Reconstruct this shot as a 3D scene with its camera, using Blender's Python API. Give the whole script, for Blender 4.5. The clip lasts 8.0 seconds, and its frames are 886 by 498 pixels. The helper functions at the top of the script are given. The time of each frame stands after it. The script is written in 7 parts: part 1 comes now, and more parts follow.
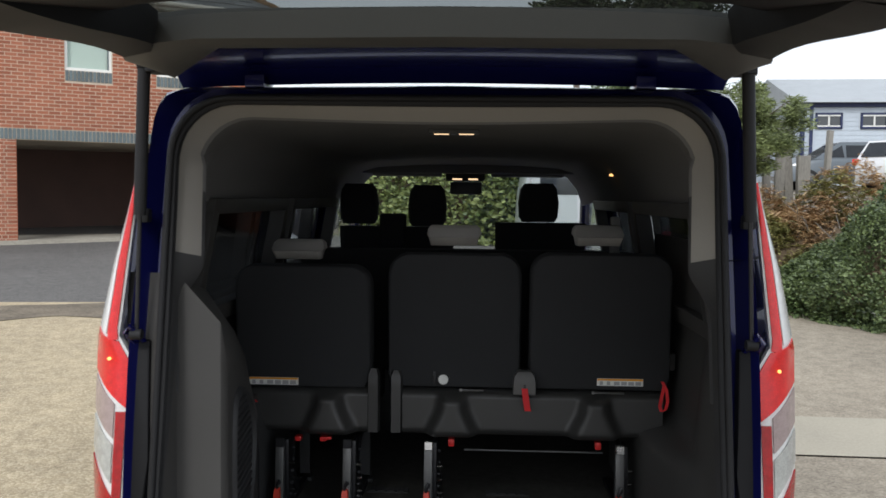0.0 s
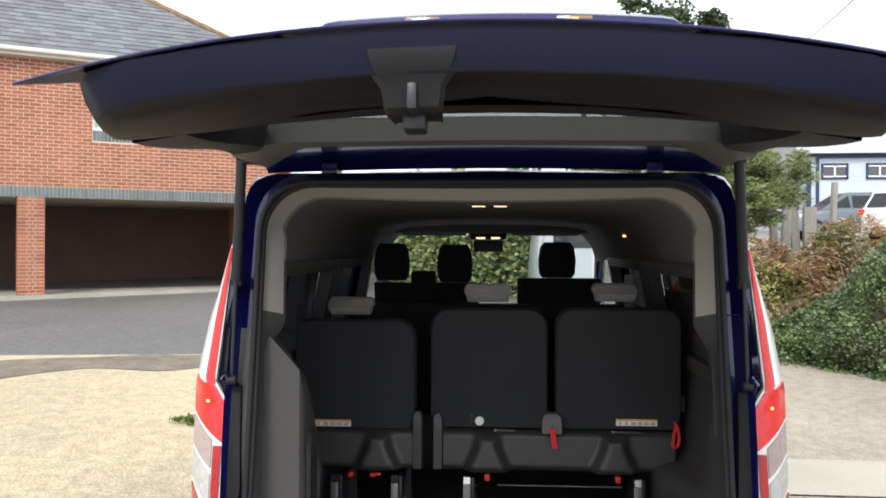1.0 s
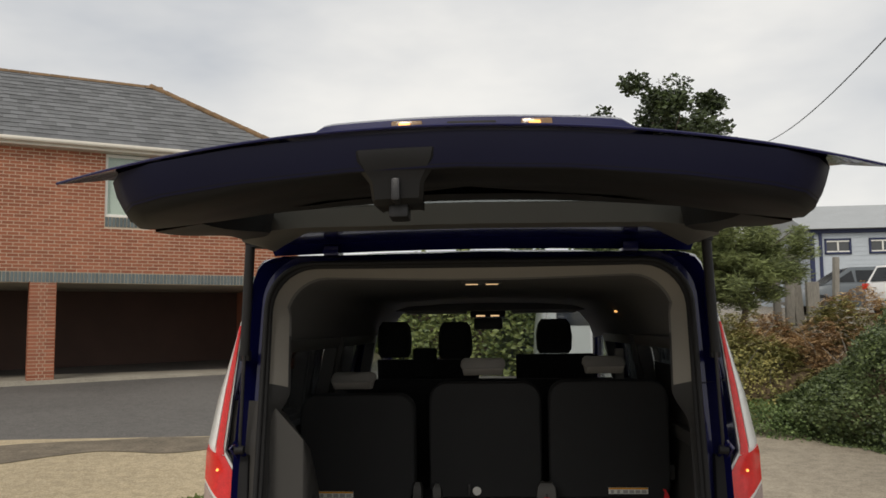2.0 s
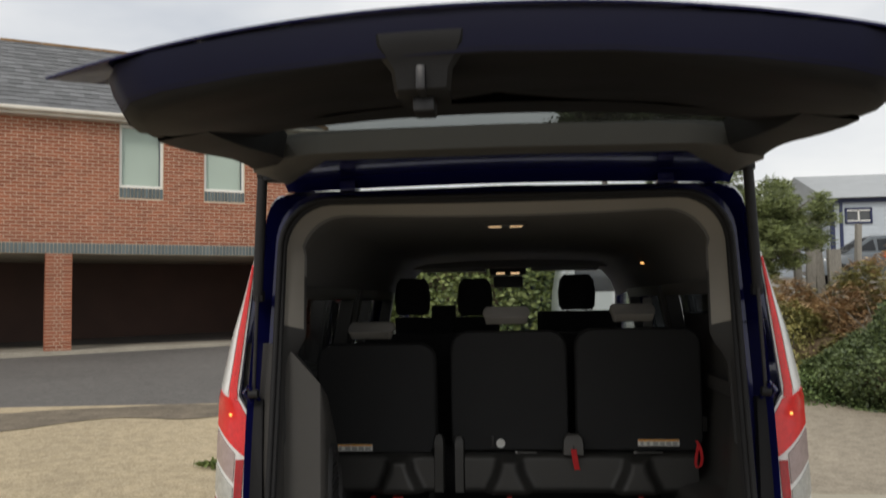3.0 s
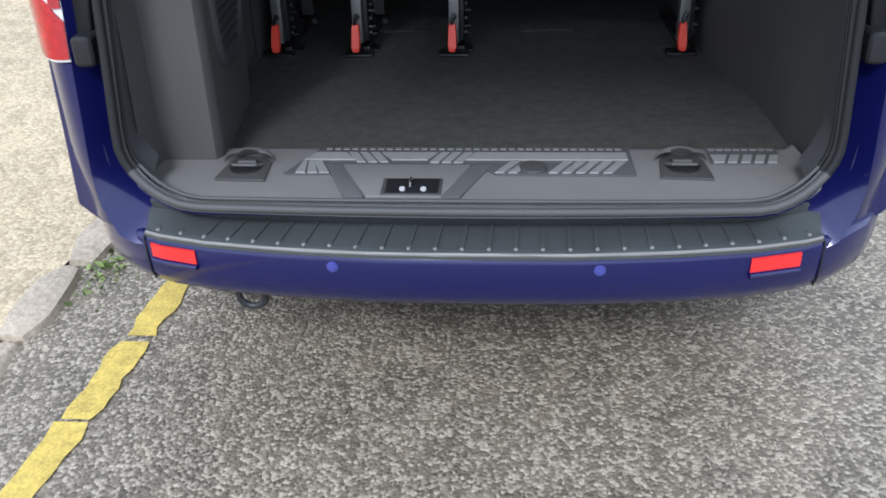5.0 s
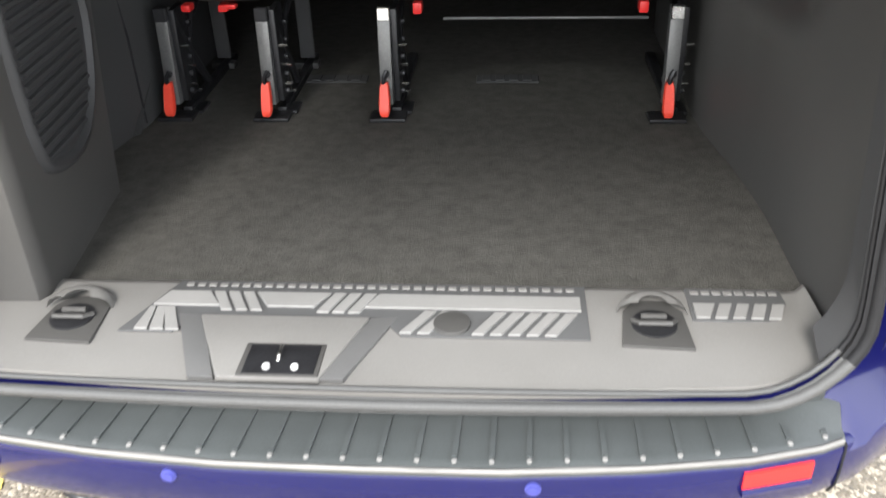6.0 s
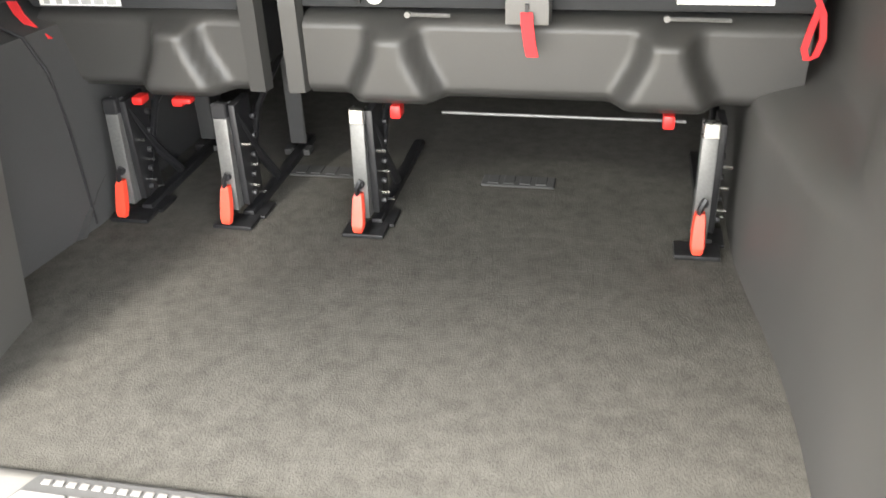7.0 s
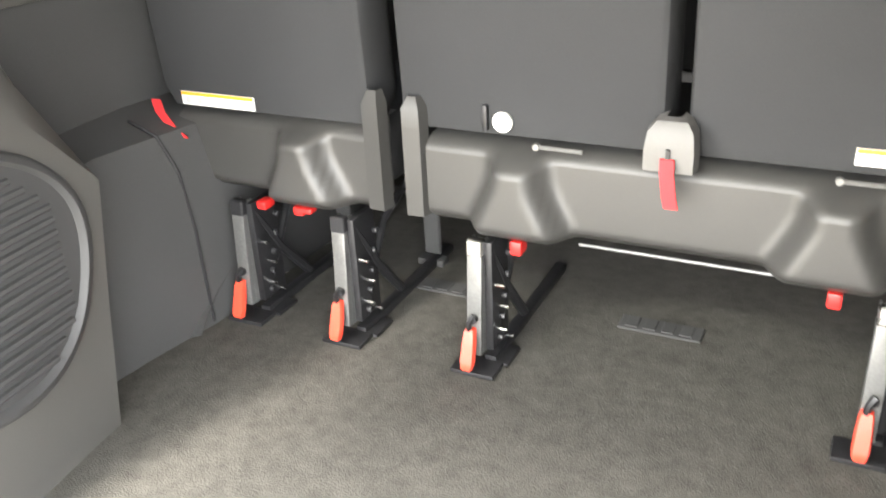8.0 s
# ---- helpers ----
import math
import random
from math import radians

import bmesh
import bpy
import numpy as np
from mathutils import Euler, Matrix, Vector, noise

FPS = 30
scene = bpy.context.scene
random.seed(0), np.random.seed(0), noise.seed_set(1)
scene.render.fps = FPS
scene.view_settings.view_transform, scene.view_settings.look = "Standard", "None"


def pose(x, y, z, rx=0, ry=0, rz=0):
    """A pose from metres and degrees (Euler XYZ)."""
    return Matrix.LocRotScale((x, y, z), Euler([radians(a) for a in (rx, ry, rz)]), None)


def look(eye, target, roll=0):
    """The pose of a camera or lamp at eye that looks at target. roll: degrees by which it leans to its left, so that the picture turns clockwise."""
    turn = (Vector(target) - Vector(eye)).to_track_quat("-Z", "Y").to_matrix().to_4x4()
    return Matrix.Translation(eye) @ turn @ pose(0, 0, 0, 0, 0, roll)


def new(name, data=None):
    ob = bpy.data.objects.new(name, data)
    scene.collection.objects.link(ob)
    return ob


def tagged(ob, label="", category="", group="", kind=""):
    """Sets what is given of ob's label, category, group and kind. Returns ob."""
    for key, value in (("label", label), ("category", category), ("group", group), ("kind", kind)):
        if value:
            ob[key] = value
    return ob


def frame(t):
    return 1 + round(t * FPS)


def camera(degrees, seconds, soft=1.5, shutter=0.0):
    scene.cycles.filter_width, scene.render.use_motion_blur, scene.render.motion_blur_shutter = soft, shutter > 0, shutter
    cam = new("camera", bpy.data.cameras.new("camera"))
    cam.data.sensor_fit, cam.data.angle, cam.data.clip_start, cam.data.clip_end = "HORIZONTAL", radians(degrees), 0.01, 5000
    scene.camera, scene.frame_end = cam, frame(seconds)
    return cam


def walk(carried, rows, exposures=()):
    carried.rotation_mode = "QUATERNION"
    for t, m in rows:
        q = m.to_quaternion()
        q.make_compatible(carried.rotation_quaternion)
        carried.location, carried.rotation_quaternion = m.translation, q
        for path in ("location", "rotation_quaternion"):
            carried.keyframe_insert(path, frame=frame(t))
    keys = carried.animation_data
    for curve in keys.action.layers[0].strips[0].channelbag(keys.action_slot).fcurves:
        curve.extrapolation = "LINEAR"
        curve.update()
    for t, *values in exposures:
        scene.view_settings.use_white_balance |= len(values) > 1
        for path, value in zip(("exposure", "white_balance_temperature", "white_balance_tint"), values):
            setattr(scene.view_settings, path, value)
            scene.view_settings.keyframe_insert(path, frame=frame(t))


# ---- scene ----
cam = camera(53.9, 8.0, soft=1.6, shutter=0.28)
PATH = [
    (0, (0.093, -2.161, 1.672), (0.001, -0.167, 1.553), 0.6),
    (0.5, (0.036, -2.387, 1.683), (-0.066, -0.392, 1.595), 0.4),
    (1, (0.009, -2.6, 1.719), (-0.106, -0.603, 1.716), 0.2),
    (1.5, (0.06, -2.761, 1.723), (-0.062, -0.769, 1.856), -0.2),
    (1.7, (0.077, -2.815, 1.717), (-0.048, -0.827, 1.894), -0.4),
    (2.8, (0.032, -2.715, 1.621), (-0.121, -0.729, 1.805), -0.8),
    (3, (0.031, -2.648, 1.588), (-0.135, -0.658, 1.712), -0.8),
    (3.5, (0.025, -2.48, 1.5), (-0.139, -0.492, 1.36), -1.0),
    (4, (-0.008, -2.215, 1.421), (-0.115, -0.285, 0.907), -1.1),
    (4.2, (0.01, -2.137, 1.391), (-0.099, -0.249, 0.739), -1.2),
    (5.3, (0.079, -1.515, 1.305), (-0.05, 0.2, 0.284), -1.6),
    (5.5, (0.126, -1.385, 1.316), (-0.004, 0.326, 0.288), -1.7),
    (6, (0.202, -1.112, 1.363), (0.058, 0.595, 0.329), -1.7),
    (6.5, (0.298, -0.844, 1.4), (0.072, 0.858, 0.374), -2.1),
    (7, (0.414, -0.647, 1.43), (0.044, 1.034, 0.413), -2.5),
    (7.5, (0.456, -0.484, 1.461), (-0.123, 1.157, 0.475), -3.0),
    (8, (0.502, -0.385, 1.481), (-0.313, 1.215, 0.6), -2.9),
]
EXPOSURE = [(0, 0.35, 6000, 10), (0.5, 0.95, 6100, 10), (1, 1.05, 6100, 10), (1.5, 0.35, 6500, 10), (2.8, -0.4, 6900, 10), (3, -0.1, 6600, 10), (3.5, 0.95, 6500, 10), (4, 1.22, 5750, 10),
            (5.3, 1.0, 5400, 10), (5.5, 1.45, 5850, 10), (6, 2.35, 6250, 10), (6.5, 2.6, 6600, 10), (7, 3.95, 6650, 9), (7.5, 4.2, 6700, 9), (8, 4.65, 6700, 9)]
walk(cam, [(t, look(eye, target, roll)) for t, eye, target, roll in PATH], EXPOSURE)

# ---- world, sun ----
SUN_UP, SUN_ROUND = 40.0, 190.0
world = bpy.data.worlds.new("overcast_sky")
scene.world = world
world.use_nodes = True
wn, wl = world.node_tree.nodes, world.node_tree.links
wn.clear()
sky = wn.new("ShaderNodeTexSky")
sky.sky_type, sky.sun_disc = "NISHITA", False
sky.sun_elevation, sky.sun_rotation = radians(SUN_UP), radians(SUN_ROUND)
sky.air_density, sky.dust_density = 1.0, 3.0
sky_level = wn.new("ShaderNodeVectorMath")
sky_level.operation = "SCALE"
sky_level.inputs["Scale"].default_value = 0.09
coord = wn.new("ShaderNodeTexCoord")
cloud_map = wn.new("ShaderNodeMapping")
cloud_map.inputs["Scale"].default_value = (1.0, 1.0, 2.6)
cloud = wn.new("ShaderNodeTexNoise")
cloud.inputs["Scale"].default_value, cloud.inputs["Detail"].default_value = 2.2, 5.0
cloud_ramp = wn.new("ShaderNodeValToRGB")
cloud_ramp.color_ramp.elements[0].position, cloud_ramp.color_ramp.elements[0].color = 0.34, (0.72, 0.76, 0.82, 1)
cloud_ramp.color_ramp.elements[1].position, cloud_ramp.color_ramp.elements[1].color = 0.64, (1.16, 1.16, 1.14, 1)
sky_mix = wn.new("ShaderNodeMix")
sky_mix.data_type = "RGBA"
sky_mix.inputs["Factor"].default_value = 0.85
background = wn.new("ShaderNodeBackground")
background.inputs["Strength"].default_value = 1.0
sky_out = wn.new("ShaderNodeOutputWorld")
wl.new(sky.outputs["Color"], sky_level.inputs[0])
wl.new(coord.outputs["Generated"], cloud_map.inputs["Vector"])
wl.new(cloud_map.outputs["Vector"], cloud.inputs["Vector"])
wl.new(cloud.outputs["Fac"], cloud_ramp.inputs["Fac"])
wl.new(sky_level.outputs["Vector"], sky_mix.inputs["A"])
wl.new(cloud_ramp.outputs["Color"], sky_mix.inputs["B"])
wl.new(sky_mix.outputs["Result"], background.inputs["Color"])
wl.new(background.outputs["Background"], sky_out.inputs["Surface"])

sun_data = bpy.data.lights.new("sun", "SUN")
sun_data.energy, sun_data.angle, sun_data.color = 1.3, radians(14), (1.0, 0.95, 0.88)
sun = new("sun", sun_data)
az = radians(SUN_ROUND)
sun.matrix_world = look((0, 0, 30), (-math.sin(az) * math.cos(radians(SUN_UP)) * 30, -math.cos(az) * math.cos(radians(SUN_UP)) * 30, 30 - 30 * math.sin(radians(SUN_UP))))


# the lit courtesy lamps in the van's roof
for lx, ly, lz in ((-0.005, 0.64, 1.862), (-0.025, 3.32, 1.768)):
    glow_data = bpy.data.lights.new("courtesy_lamp", "AREA")
    glow_data.shape, glow_data.size, glow_data.size_y = "RECTANGLE", 0.12, 0.03
    glow_data.energy, glow_data.color = 0.12, (1.0, 0.93, 0.85)
    glow = new("courtesy_lamp", glow_data)
    glow.matrix_basis = pose(lx, ly, lz)


# ---- materials ----
def surf(name, base, rough=0.6, metal=0.0, var=0.25, scale=6.0, fine=90.0, bump=0.15, depth=0.002, coat=0.0, tint=None, island=0.0, spec=0.5, emit=0.0, stretch=(1, 1, 1)):
    """A surface whose colour varies at two scales, with fine relief."""
    m = bpy.data.materials.new(name)
    m.use_nodes = True
    n, l = m.node_tree.nodes, m.node_tree.links
    b = n["Principled BSDF"]
    b.inputs["Roughness"].default_value, b.inputs["Metallic"].default_value = rough, metal
    b.inputs["Coat Weight"].default_value, b.inputs["Coat Roughness"].default_value = coat, 0.06
    b.inputs["Specular IOR Level"].default_value = spec
    tc = n.new("ShaderNodeTexCoord")
    mp = n.new("ShaderNodeMapping")
    mp.inputs["Scale"].default_value = stretch
    l.new(tc.outputs["Object"], mp.inputs["Vector"])
    big, small = n.new("ShaderNodeTexNoise"), n.new("ShaderNodeTexNoise")
    big.inputs["Scale"].default_value, small.inputs["Scale"].default_value = scale, fine
    big.inputs["Detail"].default_value, small.inputs["Detail"].default_value = 4, 3
    for t in (big, small):
        l.new(mp.outputs["Vector"], t.inputs["Vector"])
    add = n.new("ShaderNodeMath")
    add.operation = "ADD"
    l.new(big.outputs["Fac"], add.inputs[0])
    l.new(small.outputs["Fac"], add.inputs[1])
    source = add.outputs[0]
    if island:
        geo, info, mix = n.new("ShaderNodeNewGeometry"), n.new("ShaderNodeObjectInfo"), n.new("ShaderNodeMath")
        both = n.new("ShaderNodeMath")
        both.operation = "ADD"
        l.new(geo.outputs["Random Per Island"], both.inputs[0])
        l.new(info.outputs["Random"], both.inputs[1])
        wrap = n.new("ShaderNodeMath")
        wrap.operation = "FRACT"
        l.new(both.outputs[0], wrap.inputs[0])
        mix.operation = "MULTIPLY_ADD"
        mix.inputs[1].default_value = island
        l.new(wrap.outputs[0], mix.inputs[0])
        shift = n.new("ShaderNodeMath")
        shift.operation = "SUBTRACT"
        shift.inputs[1].default_value = island / 2
        l.new(add.outputs[0], shift.inputs[0])
        l.new(shift.outputs[0], mix.inputs[2])
        source = mix.outputs[0]
    ramp = n.new("ShaderNodeMapRange")
    ramp.inputs["From Min"].default_value, ramp.inputs["From Max"].default_value = 0.6, 1.4
    l.new(source, ramp.inputs["Value"])
    mixc = n.new("ShaderNodeMix")
    mixc.data_type = "RGBA"
    low = [c * (1 - var) for c in base]
    high = tint if tint else [min(1, c * (1 + var)) for c in base]
    mixc.inputs["A"].default_value, mixc.inputs["B"].default_value = (*low, 1), (*high, 1)
    l.new(ramp.outputs["Result"], mixc.inputs["Factor"])
    l.new(mixc.outputs["Result"], b.inputs["Base Color"])
    if bump:
        bp = n.new("ShaderNodeBump")
        bp.inputs["Strength"].default_value, bp.inputs["Distance"].default_value = bump, depth
        l.new(small.outputs["Fac"], bp.inputs["Height"])
        l.new(bp.outputs["Normal"], b.inputs["Normal"])
    rr = n.new("ShaderNodeMapRange")
    rr.inputs["To Min"].default_value, rr.inputs["To Max"].default_value = max(0.02, rough - 0.08), min(1, rough + 0.08)
    l.new(big.outputs["Fac"], rr.inputs["Value"])
    l.new(rr.outputs["Result"], b.inputs["Roughness"])
    if emit:
        b.inputs["Emission Color"].default_value, b.inputs["Emission Strength"].default_value = (*base, 1), emit
    return m


def stones(name, base, light, dark, size, rough=0.9, bump=0.5, patch=1.2, stain=0.35):
    """Bound aggregate: small stones of several tones, with larger stains."""
    m = surf(name, base, rough, var=stain, scale=patch, fine=8.0, bump=0)
    n, l = m.node_tree.nodes, m.node_tree.links
    b = n["Principled BSDF"]
    tc = n.new("ShaderNodeTexCoord")
    cells = n.new("ShaderNodeTexVoronoi")
    cells.inputs["Scale"].default_value = 1.0 / size
    l.new(tc.outputs["Object"], cells.inputs["Vector"])
    tone = n.new("ShaderNodeValToRGB")
    e = tone.color_ramp.elements
    e[0].position, e[0].color = 0.0, (*dark, 1)
    e[1].position, e[1].color = 1.0, (*light, 1)
    mid = e.new(0.5)
    mid.color = (*base, 1)
    sep = n.new("ShaderNodeSeparateColor")
    l.new(cells.outputs["Color"], sep.inputs["Color"])
    l.new(sep.outputs["Red"], tone.inputs["Fac"])
    old = b.inputs["Base Color"].links[0].from_socket
    mixc = n.new("ShaderNodeMix")
    mixc.data_type = "RGBA"
    mixc.inputs["Factor"].default_value = 0.5
    l.new(old, mixc.inputs["A"])
    l.new(tone.outputs["Color"], mixc.inputs["B"])
    l.new(mixc.outputs["Result"], b.inputs["Base Color"])
    bp = n.new("ShaderNodeBump")
    bp.inputs["Strength"].default_value, bp.inputs["Distance"].default_value = bump, size * 0.5
    bp.invert = True
    l.new(cells.outputs["Distance"], bp.inputs["Height"])
    l.new(bp.outputs["Normal"], b.inputs["Normal"])
    return m


def clear(name, tint, rough=0.02, alpha_mix=0.85):
    """Thin glass: mostly see-through, with a real gloss."""
    m = bpy.data.materials.new(name)
    m.use_nodes = True
    n, l = m.node_tree.nodes, m.node_tree.links
    n.remove(n["Principled BSDF"])
    see, gloss, mix, fr = n.new("ShaderNodeBsdfTransparent"), n.new("ShaderNodeBsdfGlossy"), n.new("ShaderNodeMixShader"), n.new("ShaderNodeLayerWeight")
    see.inputs["Color"].default_value = (*tint, 1)
    gloss.inputs["Roughness"].default_value = rough
    fr.inputs["Blend"].default_value = 0.5
    rise, lift = n.new("ShaderNodeMath"), n.new("ShaderNodeMath")
    rise.operation, lift.operation = "POWER", "MULTIPLY_ADD"
    rise.inputs[1].default_value, lift.inputs[1].default_value, lift.inputs[2].default_value = 4.0, 0.9, 0.05
    l.new(fr.outputs["Facing"], rise.inputs[0])
    l.new(rise.outputs[0], lift.inputs[0])
    l.new(lift.outputs[0], mix.inputs["Fac"])
    l.new(see.outputs["BSDF"], mix.inputs[1])
    l.new(gloss.outputs["BSDF"], mix.inputs[2])
    l.new(mix.outputs["Shader"], n["Material Output"].inputs["Surface"])
    return m


PAINT = surf("blue_metallic_paint", (0.0058, 0.0068, 0.066), 0.24, 0.12, var=0.12, scale=2, fine=900, bump=0.0, coat=0.6, spec=0.25)
# body blue darkened for the tailgate's shaded underside
PAINT_SHADED = surf("satin_shaded_blue_paint", (0.0025, 0.003, 0.018), 0.45, 0.0, var=0.15, scale=3, fine=600, bump=0.05, spec=0.2)
BLACK = surf("black_moulded_plastic", (0.014, 0.014, 0.0155), 0.6, var=0.25, fine=500, bump=0.2, depth=0.0005, spec=0.3)
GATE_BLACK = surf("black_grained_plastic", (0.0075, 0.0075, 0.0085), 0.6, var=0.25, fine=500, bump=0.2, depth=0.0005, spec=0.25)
LATCH_GREY = surf("dark_latch_plastic", (0.0092, 0.0094, 0.0104), 0.55, var=0.2, fine=500, bump=0.2, depth=0.0005, spec=0.3)
STEP = surf("grey_black_step_plastic", (0.06, 0.066, 0.066), 0.5, var=0.2, fine=400, bump=0.25, depth=0.0005)
# one seal in two tones: shaded sides and top, skylit bottom
SEAL_SHADED = surf("shaded_rubber_seal", (0.0095, 0.0095, 0.0105), 0.6, var=0.2, fine=300, bump=0.1, spec=0.3)
SEAL_LIT = surf("lit_grey_rubber_seal", (0.06, 0.06, 0.059), 0.6, var=0.2, fine=300, bump=0.1)
TRIM = surf("charcoal_trim_plastic", (0.062, 0.0597, 0.0565), 0.55, var=0.14, scale=3, fine=700, bump=0.25, depth=0.0004)
JAMB_TRIM = surf("charcoal_jamb_trim", (0.04, 0.04, 0.041), 0.6, var=0.14, scale=3, fine=700, bump=0.25, depth=0.0004)
TRIM_DARK = surf("dark_trim_cloth", (0.044, 0.0443, 0.0445), 0.8, var=0.2, scale=4, fine=600, bump=0.3, depth=0.0006)
SILL = surf("pale_grey_sill_plastic", (0.182, 0.176, 0.166), 0.5, var=0.12, scale=5, fine=500, bump=0.15, depth=0.0004)
BAR = surf("pale_raised_tread", (0.235, 0.23, 0.22), 0.5, var=0.1, scale=9, fine=500, bump=0.15, depth=0.0004)
# sill grey darkened to draw the shadowed sides of the latch tray
TRAY_SHADE = surf("grey_tray_shade", (0.112, 0.111, 0.109), 0.55, var=0.12, scale=5, fine=500, bump=0.15, depth=0.0004)
TREAD = surf("mid_grey_tread_plastic", (0.085, 0.085, 0.085), 0.55, var=0.12, scale=5, fine=500, bump=0.15, depth=0.0004)
TOP_TRIM = surf("grey_tailgate_trim", (0.075, 0.075, 0.073), 0.6, var=0.1, scale=4, fine=500, bump=0.15, depth=0.0004)
PALE = surf("pale_grey_pillar_trim", (0.28, 0.265, 0.24), 0.65, var=0.08, scale=4, fine=500, bump=0.15, depth=0.0004)
HEADLINING = surf("grey_headliner_cloth", (0.15, 0.148, 0.146), 0.9, var=0.1, scale=4, fine=600, bump=0.2, depth=0.0005)
CARPET = surf("charcoal_carpet", (0.071, 0.0685, 0.0615), 0.97, var=0.33, scale=34, fine=330, bump=0.8, depth=0.003, spec=0.1)
CLOTH = surf("charcoal_seat_cloth", (0.0295, 0.0302, 0.032), 0.85, var=0.18, scale=5, fine=800, bump=0.3, depth=0.0006, spec=0.3)
SHELL = surf("grey_seat_plastic", (0.041, 0.0402, 0.0385), 0.45, var=0.12, scale=4, fine=700, bump=0.2, depth=0.0004)
STEEL = surf("grey_painted_steel", (0.16, 0.16, 0.157), 0.4, 0.5, var=0.2, scale=15, fine=200, bump=0.1)
CHROME = surf("bright_steel", (0.7, 0.7, 0.69), 0.25, 1.0, var=0.1, scale=20, fine=200, bump=0.0)
IRON = surf("black_steel", (0.022, 0.022, 0.024), 0.4, 0.3, var=0.3, scale=30, fine=200, bump=0.2)
# bumper blue lightened so the sensors carry their highlight as colour
SENSOR_HIGHLIGHT = surf("sensor_highlight_blue", (0.05, 0.055, 0.24), 0.35, var=0.15, scale=40, fine=600, bump=0.0)
ZINC = surf("bright_zinc_bolt", (0.55, 0.55, 0.54), 0.45, 0.25, var=0.1, scale=60, fine=300, bump=0.0)
RED = surf("red_plastic", (0.62, 0.022, 0.02), 0.4, var=0.1, scale=20, fine=300, bump=0.05)
ORANGE = surf("orange_red_handle", (0.78, 0.065, 0.035), 0.4, var=0.12, scale=20, fine=300, bump=0.05)
STRAP = surf("red_webbing", (0.65, 0.025, 0.03), 0.8, var=0.15, scale=40, fine=900, bump=0.4, depth=0.001)
LENS_RED = surf("red_lamp_lens", (0.68, 0.016, 0.016), 0.12, var=0.2, scale=60, fine=250, bump=0.25, depth=0.002, coat=0.35)
LENS_DEEP = surf("deep_red_lamp_lens", (0.36, 0.006, 0.008), 0.12, var=0.35, scale=60, fine=250, bump=0.4, depth=0.002, coat=0.35)
LENS_WHITE = surf("white_lamp_lens", (0.72, 0.72, 0.7), 0.12, var=0.12, scale=40, fine=250, bump=0.2, depth=0.002, coat=0.35)
LENS_CLEAR = surf("clear_lamp_lens", (0.42, 0.42, 0.39), 0.15, var=0.25, scale=50, fine=250, bump=0.3, depth=0.002, coat=0.35)
LENS_GREY = surf("smoked_lamp_lens", (0.36, 0.28, 0.265), 0.15, var=0.2, scale=50, fine=250, bump=0.3, depth=0.002, coat=0.35)
LAMP_LIT = surf("lit_amber_bulb", (1.0, 0.46, 0.11), 0.3, emit=1.5, bump=0)
LAMP_WARM = surf("lit_warm_lens", (1.0, 0.66, 0.36), 0.3, emit=1.0, bump=0)
GLOW_SMALL = surf("small_warm_lamp", (1.0, 0.5, 0.16), 0.3, emit=1.6, bump=0)
PLATE = surf("yellow_reflective_plate", (0.8, 0.45, 0.01), 0.35, var=0.05, bump=0)
INK = surf("black_ink", (0.01, 0.01, 0.01), 0.5, bump=0)
PAPER = surf("white_label", (0.8, 0.8, 0.77), 0.5, var=0.04, bump=0)
AMBER_PRINT = surf("orange_label_band", (0.85, 0.38, 0.02), 0.5, var=0.05, bump=0)
GREY_PRINT = surf("grey_label_print", (0.4, 0.4, 0.4), 0.5, var=0.1, bump=0)
GLASS = clear("clear_glass", (0.86, 0.9, 0.88))
REAR_GLASS = clear("rear_privacy_glass", (0.3, 0.32, 0.31))
LENS_AMBERED = surf("warm_clear_lamp_lens", (0.22, 0.12, 0.04), 0.15, var=0.2, scale=50, fine=250, bump=0.3, depth=0.002, coat=1.0)
TINTED = clear("privacy_glass", (0.22, 0.23, 0.24))
TYRE = surf("tyre_rubber", (0.02, 0.02, 0.02), 0.85, var=0.3, scale=12, fine=120, bump=0.3)

BRICK = surf("red_orange_brick", (0.345, 0.112, 0.058), 0.9, var=0.3, scale=0.6, fine=60, bump=0.5, depth=0.004, island=0.55, tint=(0.44, 0.16, 0.087))
BRICK_DARK = surf("darkened_brick", (0.075, 0.045, 0.036), 0.9, var=0.3, scale=1.2, fine=60, bump=0.5, depth=0.004, island=0.5)
MORTAR = surf("sandy_mortar", (0.64, 0.54, 0.42), 0.95, var=0.2, scale=3, fine=80, bump=0.4)
BLUE_BRICK = surf("slate_blue_brick", (0.13, 0.16, 0.165), 0.7, var=0.3, scale=3, fine=60, bump=0.3, island=0.5)
SLATE = surf("grey_roof_slate", (0.16, 0.165, 0.17), 0.7, var=0.3, scale=1.5, fine=40, bump=0.4, depth=0.004, island=0.6)
RIDGE = surf("lichened_ridge_tile", (0.2, 0.125, 0.065), 0.9, var=0.4, scale=5, fine=40, bump=0.4, island=0.3)
UPVC = surf("white_window_plastic", (0.78, 0.78, 0.74), 0.4, var=0.05, scale=4, fine=60, bump=0.03)
GUTTER = surf("cream_gutter", (0.68, 0.64, 0.56), 0.5, var=0.12, scale=3, fine=60, bump=0.05)
BLIND = surf("pale_window_blind", (0.72, 0.76, 0.7), 0.35, var=0.05, scale=2, fine=30, bump=0.05)
SLAB = surf("pale_concrete_slab", (0.36, 0.33, 0.27), 0.92, var=0.25, scale=1.0, fine=30, bump=0.3, depth=0.004)
